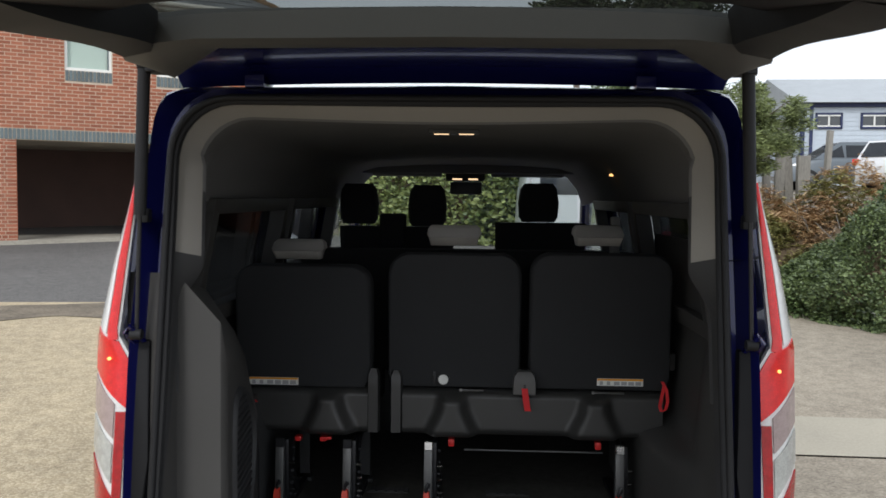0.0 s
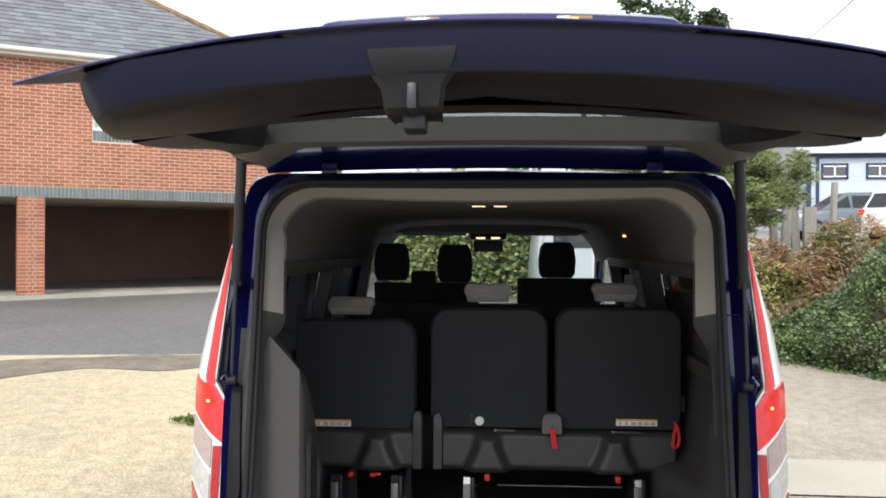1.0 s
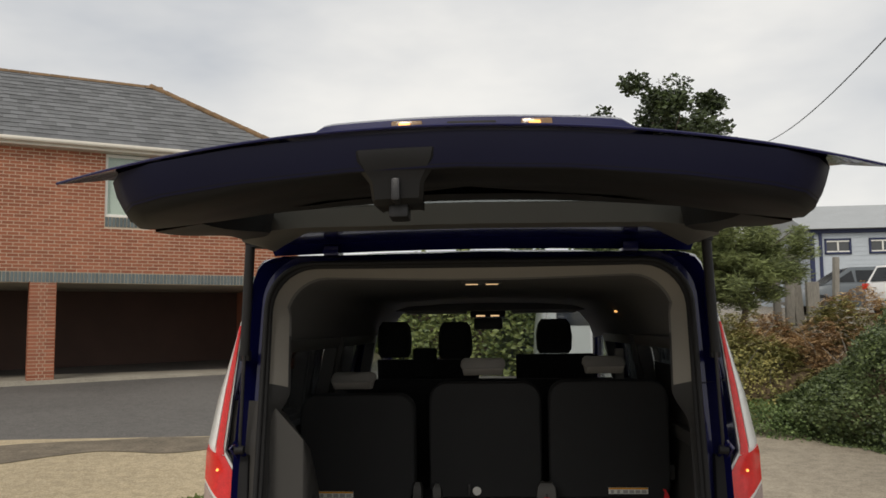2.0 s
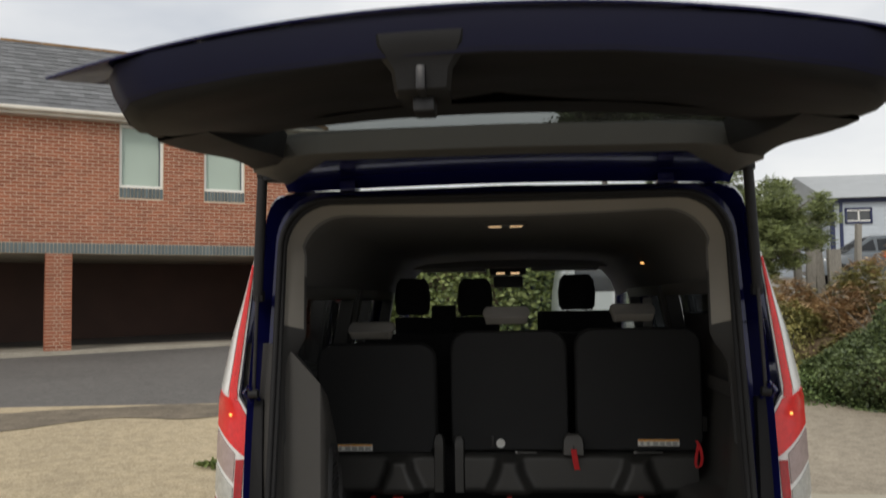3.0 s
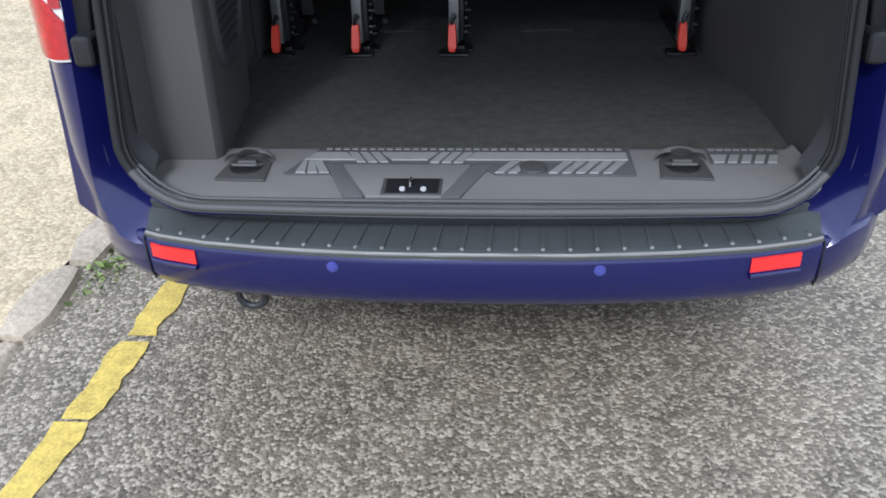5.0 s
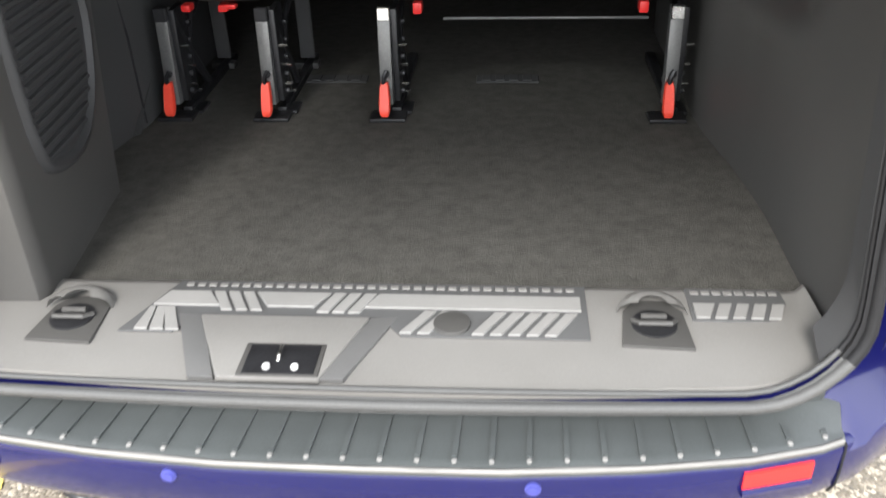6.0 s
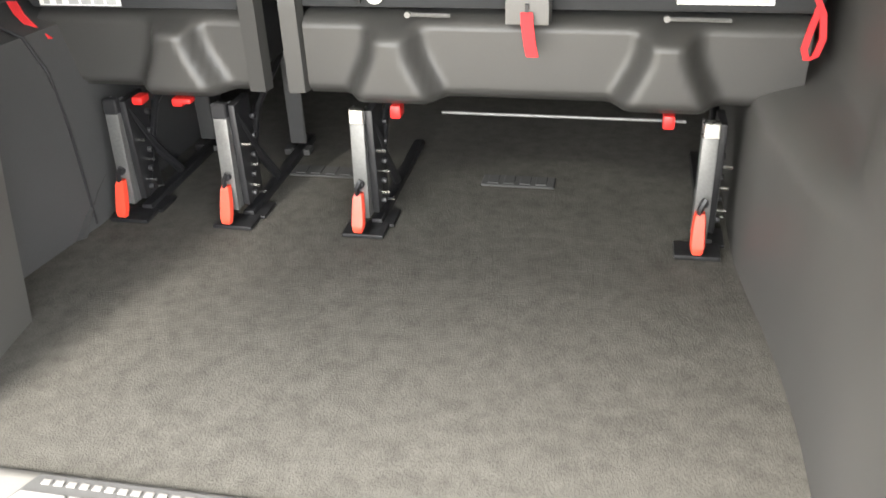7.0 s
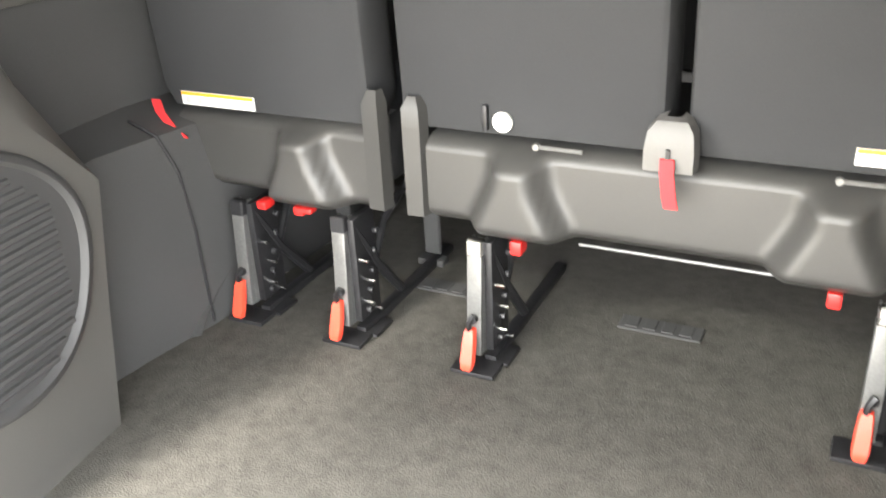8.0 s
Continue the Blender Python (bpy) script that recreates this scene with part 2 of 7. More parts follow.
TARMAC = stones("worn_tarmac_with_stones", (0.167, 0.139, 0.1), (0.66, 0.58, 0.45), (0.036, 0.03, 0.022), 0.0085, rough=0.5, bump=0.8, stain=0.6, patch=2.0)
DARK_TARMAC = stones("dark_tarmac", (0.125, 0.118, 0.109), (0.22, 0.21, 0.19), (0.05, 0.048, 0.045), 0.012, stain=0.5, patch=0.5)
YARD = stones("sandy_yard_concrete", (0.42, 0.34, 0.215), (0.66, 0.56, 0.4), (0.24, 0.185, 0.11), 0.0125, bump=0.5, stain=0.5, patch=0.5)
YARD_GREY = stones("grey_tan_concrete", (0.31, 0.265, 0.2), (0.46, 0.4, 0.31), (0.19, 0.16, 0.115), 0.0125, bump=0.5, stain=0.6, patch=0.6)
PATCH = surf("smooth_grey_concrete", (0.4, 0.36, 0.28), 0.9, var=0.15, scale=1.5, fine=60, bump=0.2)
KERB = surf("weathered_kerb_stone", (0.4, 0.335, 0.255), 0.95, var=0.35, scale=5, fine=60, bump=0.7, depth=0.008)
LINE_PAINT = surf("worn_yellow_line", (0.52, 0.385, 0.085), 0.85, var=0.4, scale=22, fine=120, bump=0.4, depth=0.003)
DIRT = surf("damp_dark_dirt", (0.17, 0.14, 0.1), 0.95, var=0.55, scale=3.5, fine=30, bump=0.4, depth=0.005)
HEDGE_CORE = surf("hedge_core_brown", (0.12, 0.085, 0.05), 0.97, var=0.4, scale=3, fine=40, bump=0.6, depth=0.02)
LEAF = surf("ivy_leaf", (0.055, 0.095, 0.03), 0.5, var=0.55, scale=1.2, fine=8, bump=0, island=0.7, tint=(0.16, 0.21, 0.075))
LEAF_DARK = surf("conifer_needle_green", (0.1, 0.135, 0.045), 0.6, var=0.5, scale=1.2, fine=8, bump=0, island=0.6, tint=(0.28, 0.33, 0.12))
LEAF_LIGHT = surf("bramble_leaf", (0.14, 0.2, 0.05), 0.55, var=0.5, scale=1.5, fine=8, bump=0, island=0.6, tint=(0.32, 0.36, 0.12))
WEED = surf("green_weed_leaf", (0.085, 0.15, 0.045), 0.6, var=0.5, scale=1.5, fine=8, bump=0, island=0.6, tint=(0.2, 0.28, 0.09))
BRACKEN = surf("rust_bracken", (0.47, 0.25, 0.115), 0.8, var=0.5, scale=0.8, fine=5, bump=0, island=0.8, tint=(0.68, 0.5, 0.27))
FERN = surf("yellow_green_fern", (0.26, 0.28, 0.08), 0.7, var=0.5, scale=0.8, fine=5, bump=0, island=0.7, tint=(0.48, 0.42, 0.15))
OAK = surf("oak_leaf", (0.03, 0.05, 0.015), 0.55, var=0.45, scale=0.8, fine=5, bump=0, island=0.6, tint=(0.07, 0.1, 0.03))
GRASS = surf("grass_blade", (0.1, 0.16, 0.04), 0.7, var=0.4, scale=3, fine=20, bump=0, island=0.6, tint=(0.24, 0.3, 0.09))
BARK = surf("grey_brown_bark", (0.14, 0.11, 0.085), 0.9, var=0.4, scale=6, fine=60, bump=0.6, depth=0.01, stretch=(1, 1, 0.25))
TIMBER = surf("weathered_timber", (0.25, 0.235, 0.205), 0.9, var=0.35, scale=5, fine=60, bump=0.4, stretch=(1, 1, 0.15))
CLADDING = surf("pale_blue_cladding", (0.5, 0.555, 0.61), 0.6, var=0.08, scale=2, fine=20, bump=0.1)
NAVY = surf("navy_trim", (0.02, 0.03, 0.09), 0.5, var=0.15, scale=4, fine=40, bump=0.05)
ROOF_SHEET = surf("grey_roof_sheet", (0.4, 0.42, 0.43), 0.6, var=0.12, scale=2, fine=20, bump=0.1)
CAR_WHITE = surf("white_car_paint", (0.75, 0.75, 0.74), 0.3, var=0.04, scale=3, fine=20, bump=0, coat=0.8)
VAN_WHITE = surf("dull_white_van_paint", (0.42, 0.45, 0.46), 0.35, var=0.06, scale=3, fine=20, bump=0, coat=0.6)
CAR_GREY = surf("silver_grey_car_paint", (0.1, 0.12, 0.135), 0.35, 0.1, var=0.06, scale=3, fine=20, bump=0, coat=0.8)
DARK_GLASS = surf("dark_car_window", (0.03, 0.035, 0.04), 0.08, var=0.2, bump=0, coat=1.0)
CABLE = surf("black_cable", (0.02, 0.02, 0.02), 0.7, bump=0)


# ---- mesh helpers ----
def finish(name, bm, material, smooth=35):
    me = bpy.data.meshes.new(name)
    bmesh.ops.recalc_face_normals(bm, faces=bm.faces)
    bm.to_mesh(me)
    bm.free()
    for m in material if isinstance(material, (list, tuple)) else [material]:
        me.materials.append(m)
    if smooth:
        me.polygons.foreach_set("use_smooth", [True] * len(me.polygons))
        me.set_sharp_from_angle(angle=radians(smooth))
    return me


def part(name, bm, material, parent, label="", smooth=35):
    ob = new(name, finish(name, bm, material, smooth))
    ob.parent = parent
    if label:
        tagged(ob, label)
    return ob


def thing(name, label, category, at=(0, 0, 0), turn=0.0, group="", kind=""):
    ob = new(name)
    ob.empty_display_size = 0.1
    ob.matrix_basis = pose(*at, 0, 0, turn)
    return tagged(ob, label, category, group, kind)


def solid(name, bm, material, label, category="", kind="", at=(0, 0, 0), turn=0.0, smooth=35, group=""):
    ob = new(name, finish(name, bm, material, smooth))
    ob.matrix_basis = pose(*at, 0, 0, turn)
    return tagged(ob, label, category, group, kind)


def box(bm, x0, x1, y0, y1, z0, z1, r=0.0, seg=2, m=None):
    mat = Matrix.LocRotScale(((x0 + x1) / 2, (y0 + y1) / 2, (z0 + z1) / 2), None, (abs(x1 - x0), abs(y1 - y0), abs(z1 - z0)))
    vs = bmesh.ops.create_cube(bm, size=1.0, matrix=(m @ mat) if m else mat)["verts"]
    if r:
        es = list({e for v in vs for e in v.link_edges})
        bmesh.ops.bevel(bm, geom=es, offset=r, segments=seg, profile=0.6, affect="EDGES", clamp_overlap=True)
    return bm


def loft(bm, loops, closed=True, caps=False, mat=0):
    rows = [[bm.verts.new(p) for p in loop] for loop in loops]
    n = len(rows[0])
    for a, b in zip(rows, rows[1:]):
        for i in range(n if closed else n - 1):
            j = (i + 1) % n
            f = bm.faces.new((a[i], a[j], b[j], b[i]))
            f.material_index = mat
    if caps:
        bm.faces.new(rows[0])
        bm.faces.new(rows[-1])
    return rows


def tube(bm, pts, r, n=8, closed=False, caps=True):
    pts = [Vector(p) for p in pts]
    rings = []
    side = None
    for i, p in enumerate(pts):
        a = pts[i - 1] if (i or closed) else p
        b = pts[(i + 1) % len(pts)] if (i < len(pts) - 1 or closed) else p
        d = (b - a).normalized()
        if side is None:
            side = d.orthogonal().normalized()
        side = (side - d * side.dot(d)).normalized()
        up = d.cross(side)
        rad = r[i] if isinstance(r, (list, tuple)) else r
        rings.append([p + (side * math.cos(2 * math.pi * k / n) + up * math.sin(2 * math.pi * k / n)) * rad for k in range(n)])
    if closed:
        rings.append(rings[0])
    rows = loft(bm, rings)
    if closed:
        bmesh.ops.remove_doubles(bm, verts=rows[0] + rows[-1], dist=1e-5)
    elif caps:
        bm.faces.new(rows[0])
        bm.faces.new(rows[-1])
    return bm


def prism(bm, poly, fn, d0, d1, r=0.0):
    """A flat outline poly of (u, v), carried from depth d0 to d1 by fn(u, v, d)."""
    a = [bm.verts.new(fn(u, v, d0)) for u, v in poly]
    b = [bm.verts.new(fn(u, v, d1)) for u, v in poly]
    n = len(poly)
    faces = [bm.faces.new(a), bm.faces.new(b[::-1])]
    for i in range(n):
        faces.append(bm.faces.new((a[i], b[i], b[(i + 1) % n], a[(i + 1) % n])))
    if r:
        es = list({e for f in faces for e in f.edges})
        bmesh.ops.bevel(bm, geom=es, offset=r, segments=2, profile=0.6, affect="EDGES", clamp_overlap=True)
    return bm


def disc(bm, centre, axis, r, depth, n=20, bev=0.0):
    m = Matrix.Translation(centre) @ Vector((0, 0, 1)).rotation_difference(Vector(axis)).to_matrix().to_4x4()
    vs = bmesh.ops.create_cone(bm, cap_ends=True, segments=n, radius1=r, radius2=r, depth=depth, matrix=m)["verts"]
    if bev:
        es = [e for e in {e for v in vs for e in v.link_edges} if len(e.link_faces) == 2 and e.calc_face_angle(0) > 0.8]
        bmesh.ops.bevel(bm, geom=es, offset=bev, segments=2, profile=0.6, affect="EDGES", clamp_overlap=True)
    return bm


def quads(name, verts, faces, material, smooth=0):
    """A mesh straight from numbers, for many small pieces."""
    me = bpy.data.meshes.new(name)
    me.from_pydata(verts, [], faces)
    me.materials.append(material)
    me.update()
    if smooth:
        me.polygons.foreach_set("use_smooth", [True] * len(me.polygons))
        me.set_sharp_from_angle(angle=radians(smooth))
    return me


def ringloop(xb, xt, zb, zt, rb, rt, y, n=12):
    """A closed loop: an upright shape xb wide below, xt wide above, with rounded corners; y(z) gives its depth."""
    pts = []
    for cx, cz, r, a0 in ((xb - rb, zb + rb, rb, -90), (xt - rt, zt - rt, rt, 0), (-(xt - rt), zt - rt, rt, 90), (-(xb - rb), zb + rb, rb, 180)):
        for k in range(n + 1):
            a = radians(a0 + 90 * k / n)
            pts.append((cx + r * math.cos(a), cz + r * math.sin(a)))
    out = []
    for i, (x, z) in enumerate(pts):
        nx, nz = pts[(i + 1) % len(pts)]
        steps = 8 if math.hypot(nx - x, nz - z) > 0.3 else 1
        for k in range(steps):
            px, pz = x + (nx - x) * k / steps, z + (nz - z) * k / steps
            out.append((px, y(pz) if callable(y) else y, pz))
    return out


def smoothstep(a, b, x):
    t = min(1.0, max(0.0, (x - a) / (b - a)))
    return t * t * (3 - 2 * t)


def ground_z(x, y):
    """The yard climbs gently forward; beyond the hedge line a low bank."""
    z = 0.041 * min(y, 60)
    d = (x - 3.4) * 0.53 + (y - 7.9) * 0.85
    return z + 0.95 * smoothstep(0.2, 4.5, d) * smoothstep(1.0, 3.2, x)


# ---- the van ----
van = thing("van", "dark blue metallic passenger van with raised tailgate, parked on tarmac", "van")

HALF = [(0.0, 0.36), (0.55, 0.36), (0.82, 0.38), (0.905, 0.45), (0.918, 0.75), (0.922, 1.0), (0.918, 1.25), (0.895, 1.42), (0.868, 1.58), (0.836, 1.72), (0.795, 1.84), (0.72, 1.925), (0.62, 1.952), (0.35, 1.968), (0.0, 1.972)]


def section(y, kx=1.0, top=0.0, low=0.0):
    """A closed loop round the body at depth y; top and low draw the roof down and the floor up."""
    half = []
    for x, z in HALF:
        z2 = z - top * smoothstep(1.0, 2.0, z) + low * (1 - smoothstep(0.36, 0.6, z))
        half.append((x * kx, z2))
    loop = [(x, y, z) for x, z in half] + [(-x, y, z) for x, z in half[-2:0:-1]]
    return loop


def polar(loop, n=200, c=(0.0, 1.2)):
    """The loop taken at n even turns round the middle of the opening."""
    out = []
    m = len(loop)
    for k in range(n):
        a = 2 * math.pi * k / n
        dx, dz = math.cos(a), math.sin(a)
        best = None
        for i in range(m):
            p, q = loop[i], loop[(i + 1) % m]
            px, pz, qx, qz = p[0] - c[0], p[2] - c[1], q[0] - c[0], q[2] - c[1]
            den = dx * (qz - pz) - dz * (qx - px)
            if abs(den) < 1e-9:
                continue
            s = (px * (qz - pz) - pz * (qx - px)) / den
            u = (px * dz - pz * dx) / den
            if s > 0 and -1e-6 <= u <= 1 + 1e-6:
                best = (c[0] + dx * s, p[1] + (q[1] - p[1]) * u, c[1] + dz * s)
        out.append(best)
    return out


def y_rear(z):
    """The rear opening leans forward towards the roof."""
    return -0.14 + 0.135 * (z - 0.5)


def shifted(loop, grow, dy):
    """A loop grown outward in x and z by about grow metres, and moved dy."""
    out = []
    for x, y, z in loop:
        r = math.hypot(x, z - 1.2)
        k = 1 + grow / r
        out.append((x * k, y + dy, 1.2 + (z - 1.2) * k))
    return out


def capped(p, dy):
    """A point of the rear frame, kept below the roof's edge and moved dy."""
    return (p[0], p[1] + dy, min(p[2], 1.948))


def half_open(z):
    """Half the opening's width at height z, up to its shoulders."""
    drop = max(0.0, 0.662 - z)
    return 0.72 - 0.018 * (z - 0.507) / 1.411 - 0.155 + math.sqrt(max(0.0, 0.155 ** 2 - drop ** 2))


opening = polar(ringloop(0.72, 0.702, 0.507, 1.918, 0.155, 0.15, y_rear))
outer = polar(section(0.0))
for i, p in enumerate(outer):
    outer[i] = (p[0], y_rear(p[2]), p[2])

JAMB = [(0.0, 0.40), (0.78, 0.40), (0.81, 0.5), (0.812, 1.25), (0.803, 1.42), (0.791, 1.58), (0.777, 1.73), (0.762, 1.89), (0.746, 1.932), (0.69, 1.946), (0.35, 1.953), (0.0, 1.956)]
jamb = polar([(x, 0, z) for x, z in JAMB] + [(-x, 0, z) for x, z in JAMB[-2:0:-1]])
jamb = [(x, y_rear(z), z) for x, y, z in jamb]
bm = bmesh.new()
loft(bm, [
    [(x, 0.34, z) for x, y, z in outer],
    shifted(outer, 0.0, 0.17),
    shifted(outer, -0.012, 0.14),
    [(x, y + 0.1, z) for x, y, z in jamb],
    [(x * 0.994, y + 0.095 - 0.065 * smoothstep(1.36, 1.5, z), z) for x, y, z in jamb],
    [capped(tuple(a[k] * 0.62 + b[k] * 0.38 for k in range(3)), 0.012) for a, b in zip(jamb, shifted(opening, 0.062, 0.0))],
    [capped(p, 0.0) for p in shifted(opening, 0.062, 0.05)],
    [capped(p, 0.0) for p in shifted(opening, 0.045, 0.068)],
    [capped(p, 0.0) for p in shifted(opening, 0.018, 0.065)],
    shifted(opening, 0.012, 0.008),
    shifted(opening, 0.0, 0.006),
    shifted(opening, -0.006, 0.03),
])
part("rear_frame", bm, PAINT, van, "blue painted frame of the rear opening", 30)

# side walls, roof and nose
bm = bmesh.new()
BAYS = [(0.6, 1.55), (1.75, 2.87)]
WALL_Y = [0.32, 0.6, 1.55, 1.75, 2.87, 3.0]


def cut_bays(b, low, high):
    """Opens the side window bays in a lofted wall."""
    gone = []
    for f in b.faces:
        c = f.calc_center_median()
        if abs(c.x) > 0.7 and low < c.z < high and any(y0 < c.y < y1 for y0, y1 in BAYS):
            gone.append(f)
    bmesh.ops.delete(b, geom=gone, context="FACES")


loft(bm, [section(y) for y in WALL_Y])
cut_bays(bm, 1.26, 1.71)


def low_loop(y, kx, cap):
    half = [(x * kx, min(z, cap - 0.12 * (x / 0.9) ** 4)) for x, z in HALF if z <= 1.26]
    half += [(0.82 * kx, cap - 0.06), (0.6 * kx, cap), (0.0, cap + 0.02)]
    return [(x, y, z) for x, z in half] + [(-x, y, z) for x, z in half[-2:0:-1]]


loft(bm, [low_loop(3.0, 1, 1.25), low_loop(4.2, 1, 1.25)], closed=True)
loft(bm, [low_loop(4.2, 1, 1.25), low_loop(4.6, 0.99, 1.2), low_loop(4.95, 0.95, 1.08), low_loop(5.15, 0.88, 0.9), low_loop(5.22, 0.8, 0.7)], caps=True)
roof_half = [(x, z) for x, z in HALF if z >= 1.72]
roof_strip = [(x, z) for x, z in roof_half] + [(-x, z) for x, z in roof_half[-2::-1]]
loft(bm, [[(x, y, z - d) for x, z in roof_strip] for y, d in ((3.0, 0.0), (3.45, 0.01), (3.75, 0.05))], closed=False)
for s in (1, -1):
    tube(bm, [(s * 0.80, 3.72, 1.78), (s * 0.85, 4.2, 1.5), (s * 0.88, 4.6, 1.22)], 0.035, 8)
    tube(bm, [(s * 0.875, 3.02, 1.25), (s * 0.86, 3.02, 1.55), (s * 0.82, 3.05, 1.76)], 0.045, 8)
part("body_shell", bm, PAINT, van, "dark blue metallic body panels", 40)

bm = bmesh.new()
loft(bm, [[(x, 3.78 + 0.012 * 0, 1.9 - 0.05 * x * x) for x in (-0.74, -0.37, 0, 0.37, 0.74)], [(x, 4.2, 1.56 - 0.04 * x * x) for x in (-0.8, -0.4, 0, 0.4, 0.8)], [(x, 4.6, 1.24 - 0.03 * x * x) for x in (-0.84, -0.42, 0, 0.42, 0.84)]], closed=False)
screen = part("windscreen", bm, GLASS, van, "clear curved windscreen")
screen.visible_shadow = False
for s in (1, -1):
    bm = bmesh.new()
    prism(bm, [(3.1, 1.27), (4.45, 1.27), (4.2, 1.48), (3.75, 1.74), (3.1, 1.74)], lambda u, v, d: (s * (0.905 - 0.16 * (v - 1.25) + d), u, v), -0.006, 0.0)
    pane = part("door_window", bm, GLASS, van, "clear front door window")
    pane.visible_shadow = False
    for y0, y1 in BAYS:
        bm = bmesh.new()
        edge = [(x, z) for x, z in HALF if 1.24 < z < 1.73]
        edge = [(x - 0.001, z) for x, z in edge] + [(x - 0.005, z) for x, z in edge[::-1]]
        loft(bm, [[(s * x, y, z) for x, z in edge] for y in (y0, y1)], closed=True, caps=True)
        part("side_window", bm, TINTED, van, "dark privacy side window")
    for wy in (1.05, 4.15):
        bm = bmesh.new()
        rim = []
        for r, w in ((0.2, 0.06), (0.31, 0.085), (0.33, 0.06), (0.33, -0.09), (0.31, -0.11)):
            rim.append([(s * (0.80 + w), wy + r * math.cos(2 * math.pi * k / 32), 0.335 + r * math.sin(2 * math.pi * k / 32)) for k in range(32)])
        loft(bm, rim)
        wheel = part("wheel", bm, TYRE, van, "black road tyre")
        bm = bmesh.new()
        disc(bm, (s * 0.82, wy, 0.335), (1, 0, 0), 0.21, 0.07, 24, 0.01)
        for k in range(10):
            a = 2 * math.pi * k / 10
            box(bm, -0.02, 0.02, 0.05, 0.2, -0.006, 0.006, 0.004, 1, Matrix.Translation((s * 0.86, wy, 0.335)) @ Matrix.Rotation(a, 4, "X") @ Matrix.Rotation(radians(90), 4, "Y"))
        part("rim", bm, STEEL, wheel, "silver wheel rim")

# lining of the opening: pale above, charcoal below
bm = bmesh.new()
inner = polar(section(0.42, 0.925, 0.085, 0.16))
deep = [(x * (1 - (0.012 + (0.056 if z < 1.8 else 0.038) * smoothstep(1.40, 1.52, z)) / math.hypot(x, z - 1.2)), y + 0.085, 1.2 + (z - 1.2) * (1 - 0.05 / math.hypot(x, z - 1.2))) for x, y, z in opening]
loops = [shifted(opening, -0.004, 0.012), shifted(opening, -0.014, 0.03), deep, [(x * 0.992, y + 0.012, 1.2 + (z - 1.2) * 0.992) for x, y, z in deep], [tuple(a[k] * 0.5 + b[k] * 0.5 for k in range(3)) for a, b in zip(deep, inner)], inner]
rows = loft(bm, loops)
for f in bm.faces:
    c = f.calc_center_median()
    f.material_index = 1
    if c.z > 1.525 and 0.03 < c.y - y_rear(c.z) < 0.075:
        f.material_index = 0
    elif c.z > 1.69:
        f.material_index = 2
bmesh.ops.delete(bm, geom=[f for f in bm.faces if f.calc_center_median().z < 0.592 or (f.calc_center_median().z < 1.15 and f.calc_center_median().y - y_rear(f.calc_center_median().z) > 0.06)], context="FACES")
part("opening_lining", bm, [PALE, JAMB_TRIM, HEADLINING], van, "pale grey upper and charcoal lower trim round the opening", 25)

# headliner and side linings
stations = [0.42, 1.0, 1.7, 2.4, 3.0, 3.35, 3.7]
bm = bmesh.new()
up = [(x * 0.925, z - 0.085 * smoothstep(1.0, 2.0, z)) for x, z in HALF if z >= 1.72]
strip = up + [(-x, z) for x, z in up[-2::-1]]
loft(bm, [[(x, y, z - 0.03 * smoothstep(3.0, 3.7, y)) for x, z in strip] for y in stations], closed=False)
part("headliner", bm, HEADLINING, van, "grey cloth headliner")
for s in (1, -1):
    bm = bmesh.new()
    wall = [(x * 0.925 * s, z - 0.085 * smoothstep(1.0, 2.0, z)) for x, z in HALF if 0.44 <= z <= 1.73]
    loft(bm, [[(x, y, z) for x, z in wall] for y in [0.42] + WALL_Y[1:]], closed=False)
    cut_bays(bm, 1.24, 1.64)
    loft(bm, [[(x, y, z) for x, z in wall if z < 1.26] for y in (3.0, 3.4, 3.9, 4.3)], closed=False)
    part("side_lining", bm, TRIM_DARK, van, "dark cloth side lining")
    for y0, y1 in BAYS:
        fn = lambda u, v, d: (s * (0.838 - 0.19 * (v - 1.25) - d), u, v)
        bm = bmesh.new()
        for a, b, c, d in ((y0 - 0.05, y1 + 0.05, 1.61, 1.66), (y0 - 0.05, y1 + 0.05, 1.23, 1.29), (y0 - 0.05, y0 + 0.01, 1.28, 1.62), (y1 - 0.01, y1 + 0.05, 1.28, 1.62)):
            prism(bm, [(a, c), (b, c), (b, d), (a, d)], fn, -0.05, 0.014, 0.004)
        part("window_surround", bm, TRIM, van)

# carpet
bm = bmesh.new()
nx, ny = 40, 70
grid = [[bm.verts.new((-0.84 + 1.68 * i / nx, 0.125 + 4.1 * j / ny, 0.52 + 0.0025 * noise.noise((i * 0.6, j * 0.5, 0)))) for i in range(nx + 1)] for j in range(ny + 1)]
for j in range(ny):
    for i in range(nx):
        bm.faces.new((grid[j][i], grid[j][i + 1], grid[j + 1][i + 1], grid[j + 1][i]))
carpet = part("load_floor", bm, CARPET, van, "charcoal carpeted load floor, lightly soiled")
for cx in (0.2, -0.27):
    bm = bmesh.new()
    box(bm, cx - 0.085, cx + 0.085, 1.15, 1.205, 0.521, 0.526, 0.002, 1)
    for k in range(4):
        box(bm, cx - 0.07 + 0.037 * k, cx - 0.045 + 0.037 * k, 1.157, 1.198, 0.526, 0.529, 0.001, 1)
    part("floor_cover_plate", bm, TRIM_DARK, carpet, "dark ribbed cover plate set in the carpet")

# left load-bay panel with its ribbed pocket
bm = bmesh.new()


def yz(pts, x):
    return [(x, y, z) for y, z in pts]


def face_x(y):
    return -0.576 - 0.05 * min(1.0, max(0.0, (y - 0.08) / 0.42))


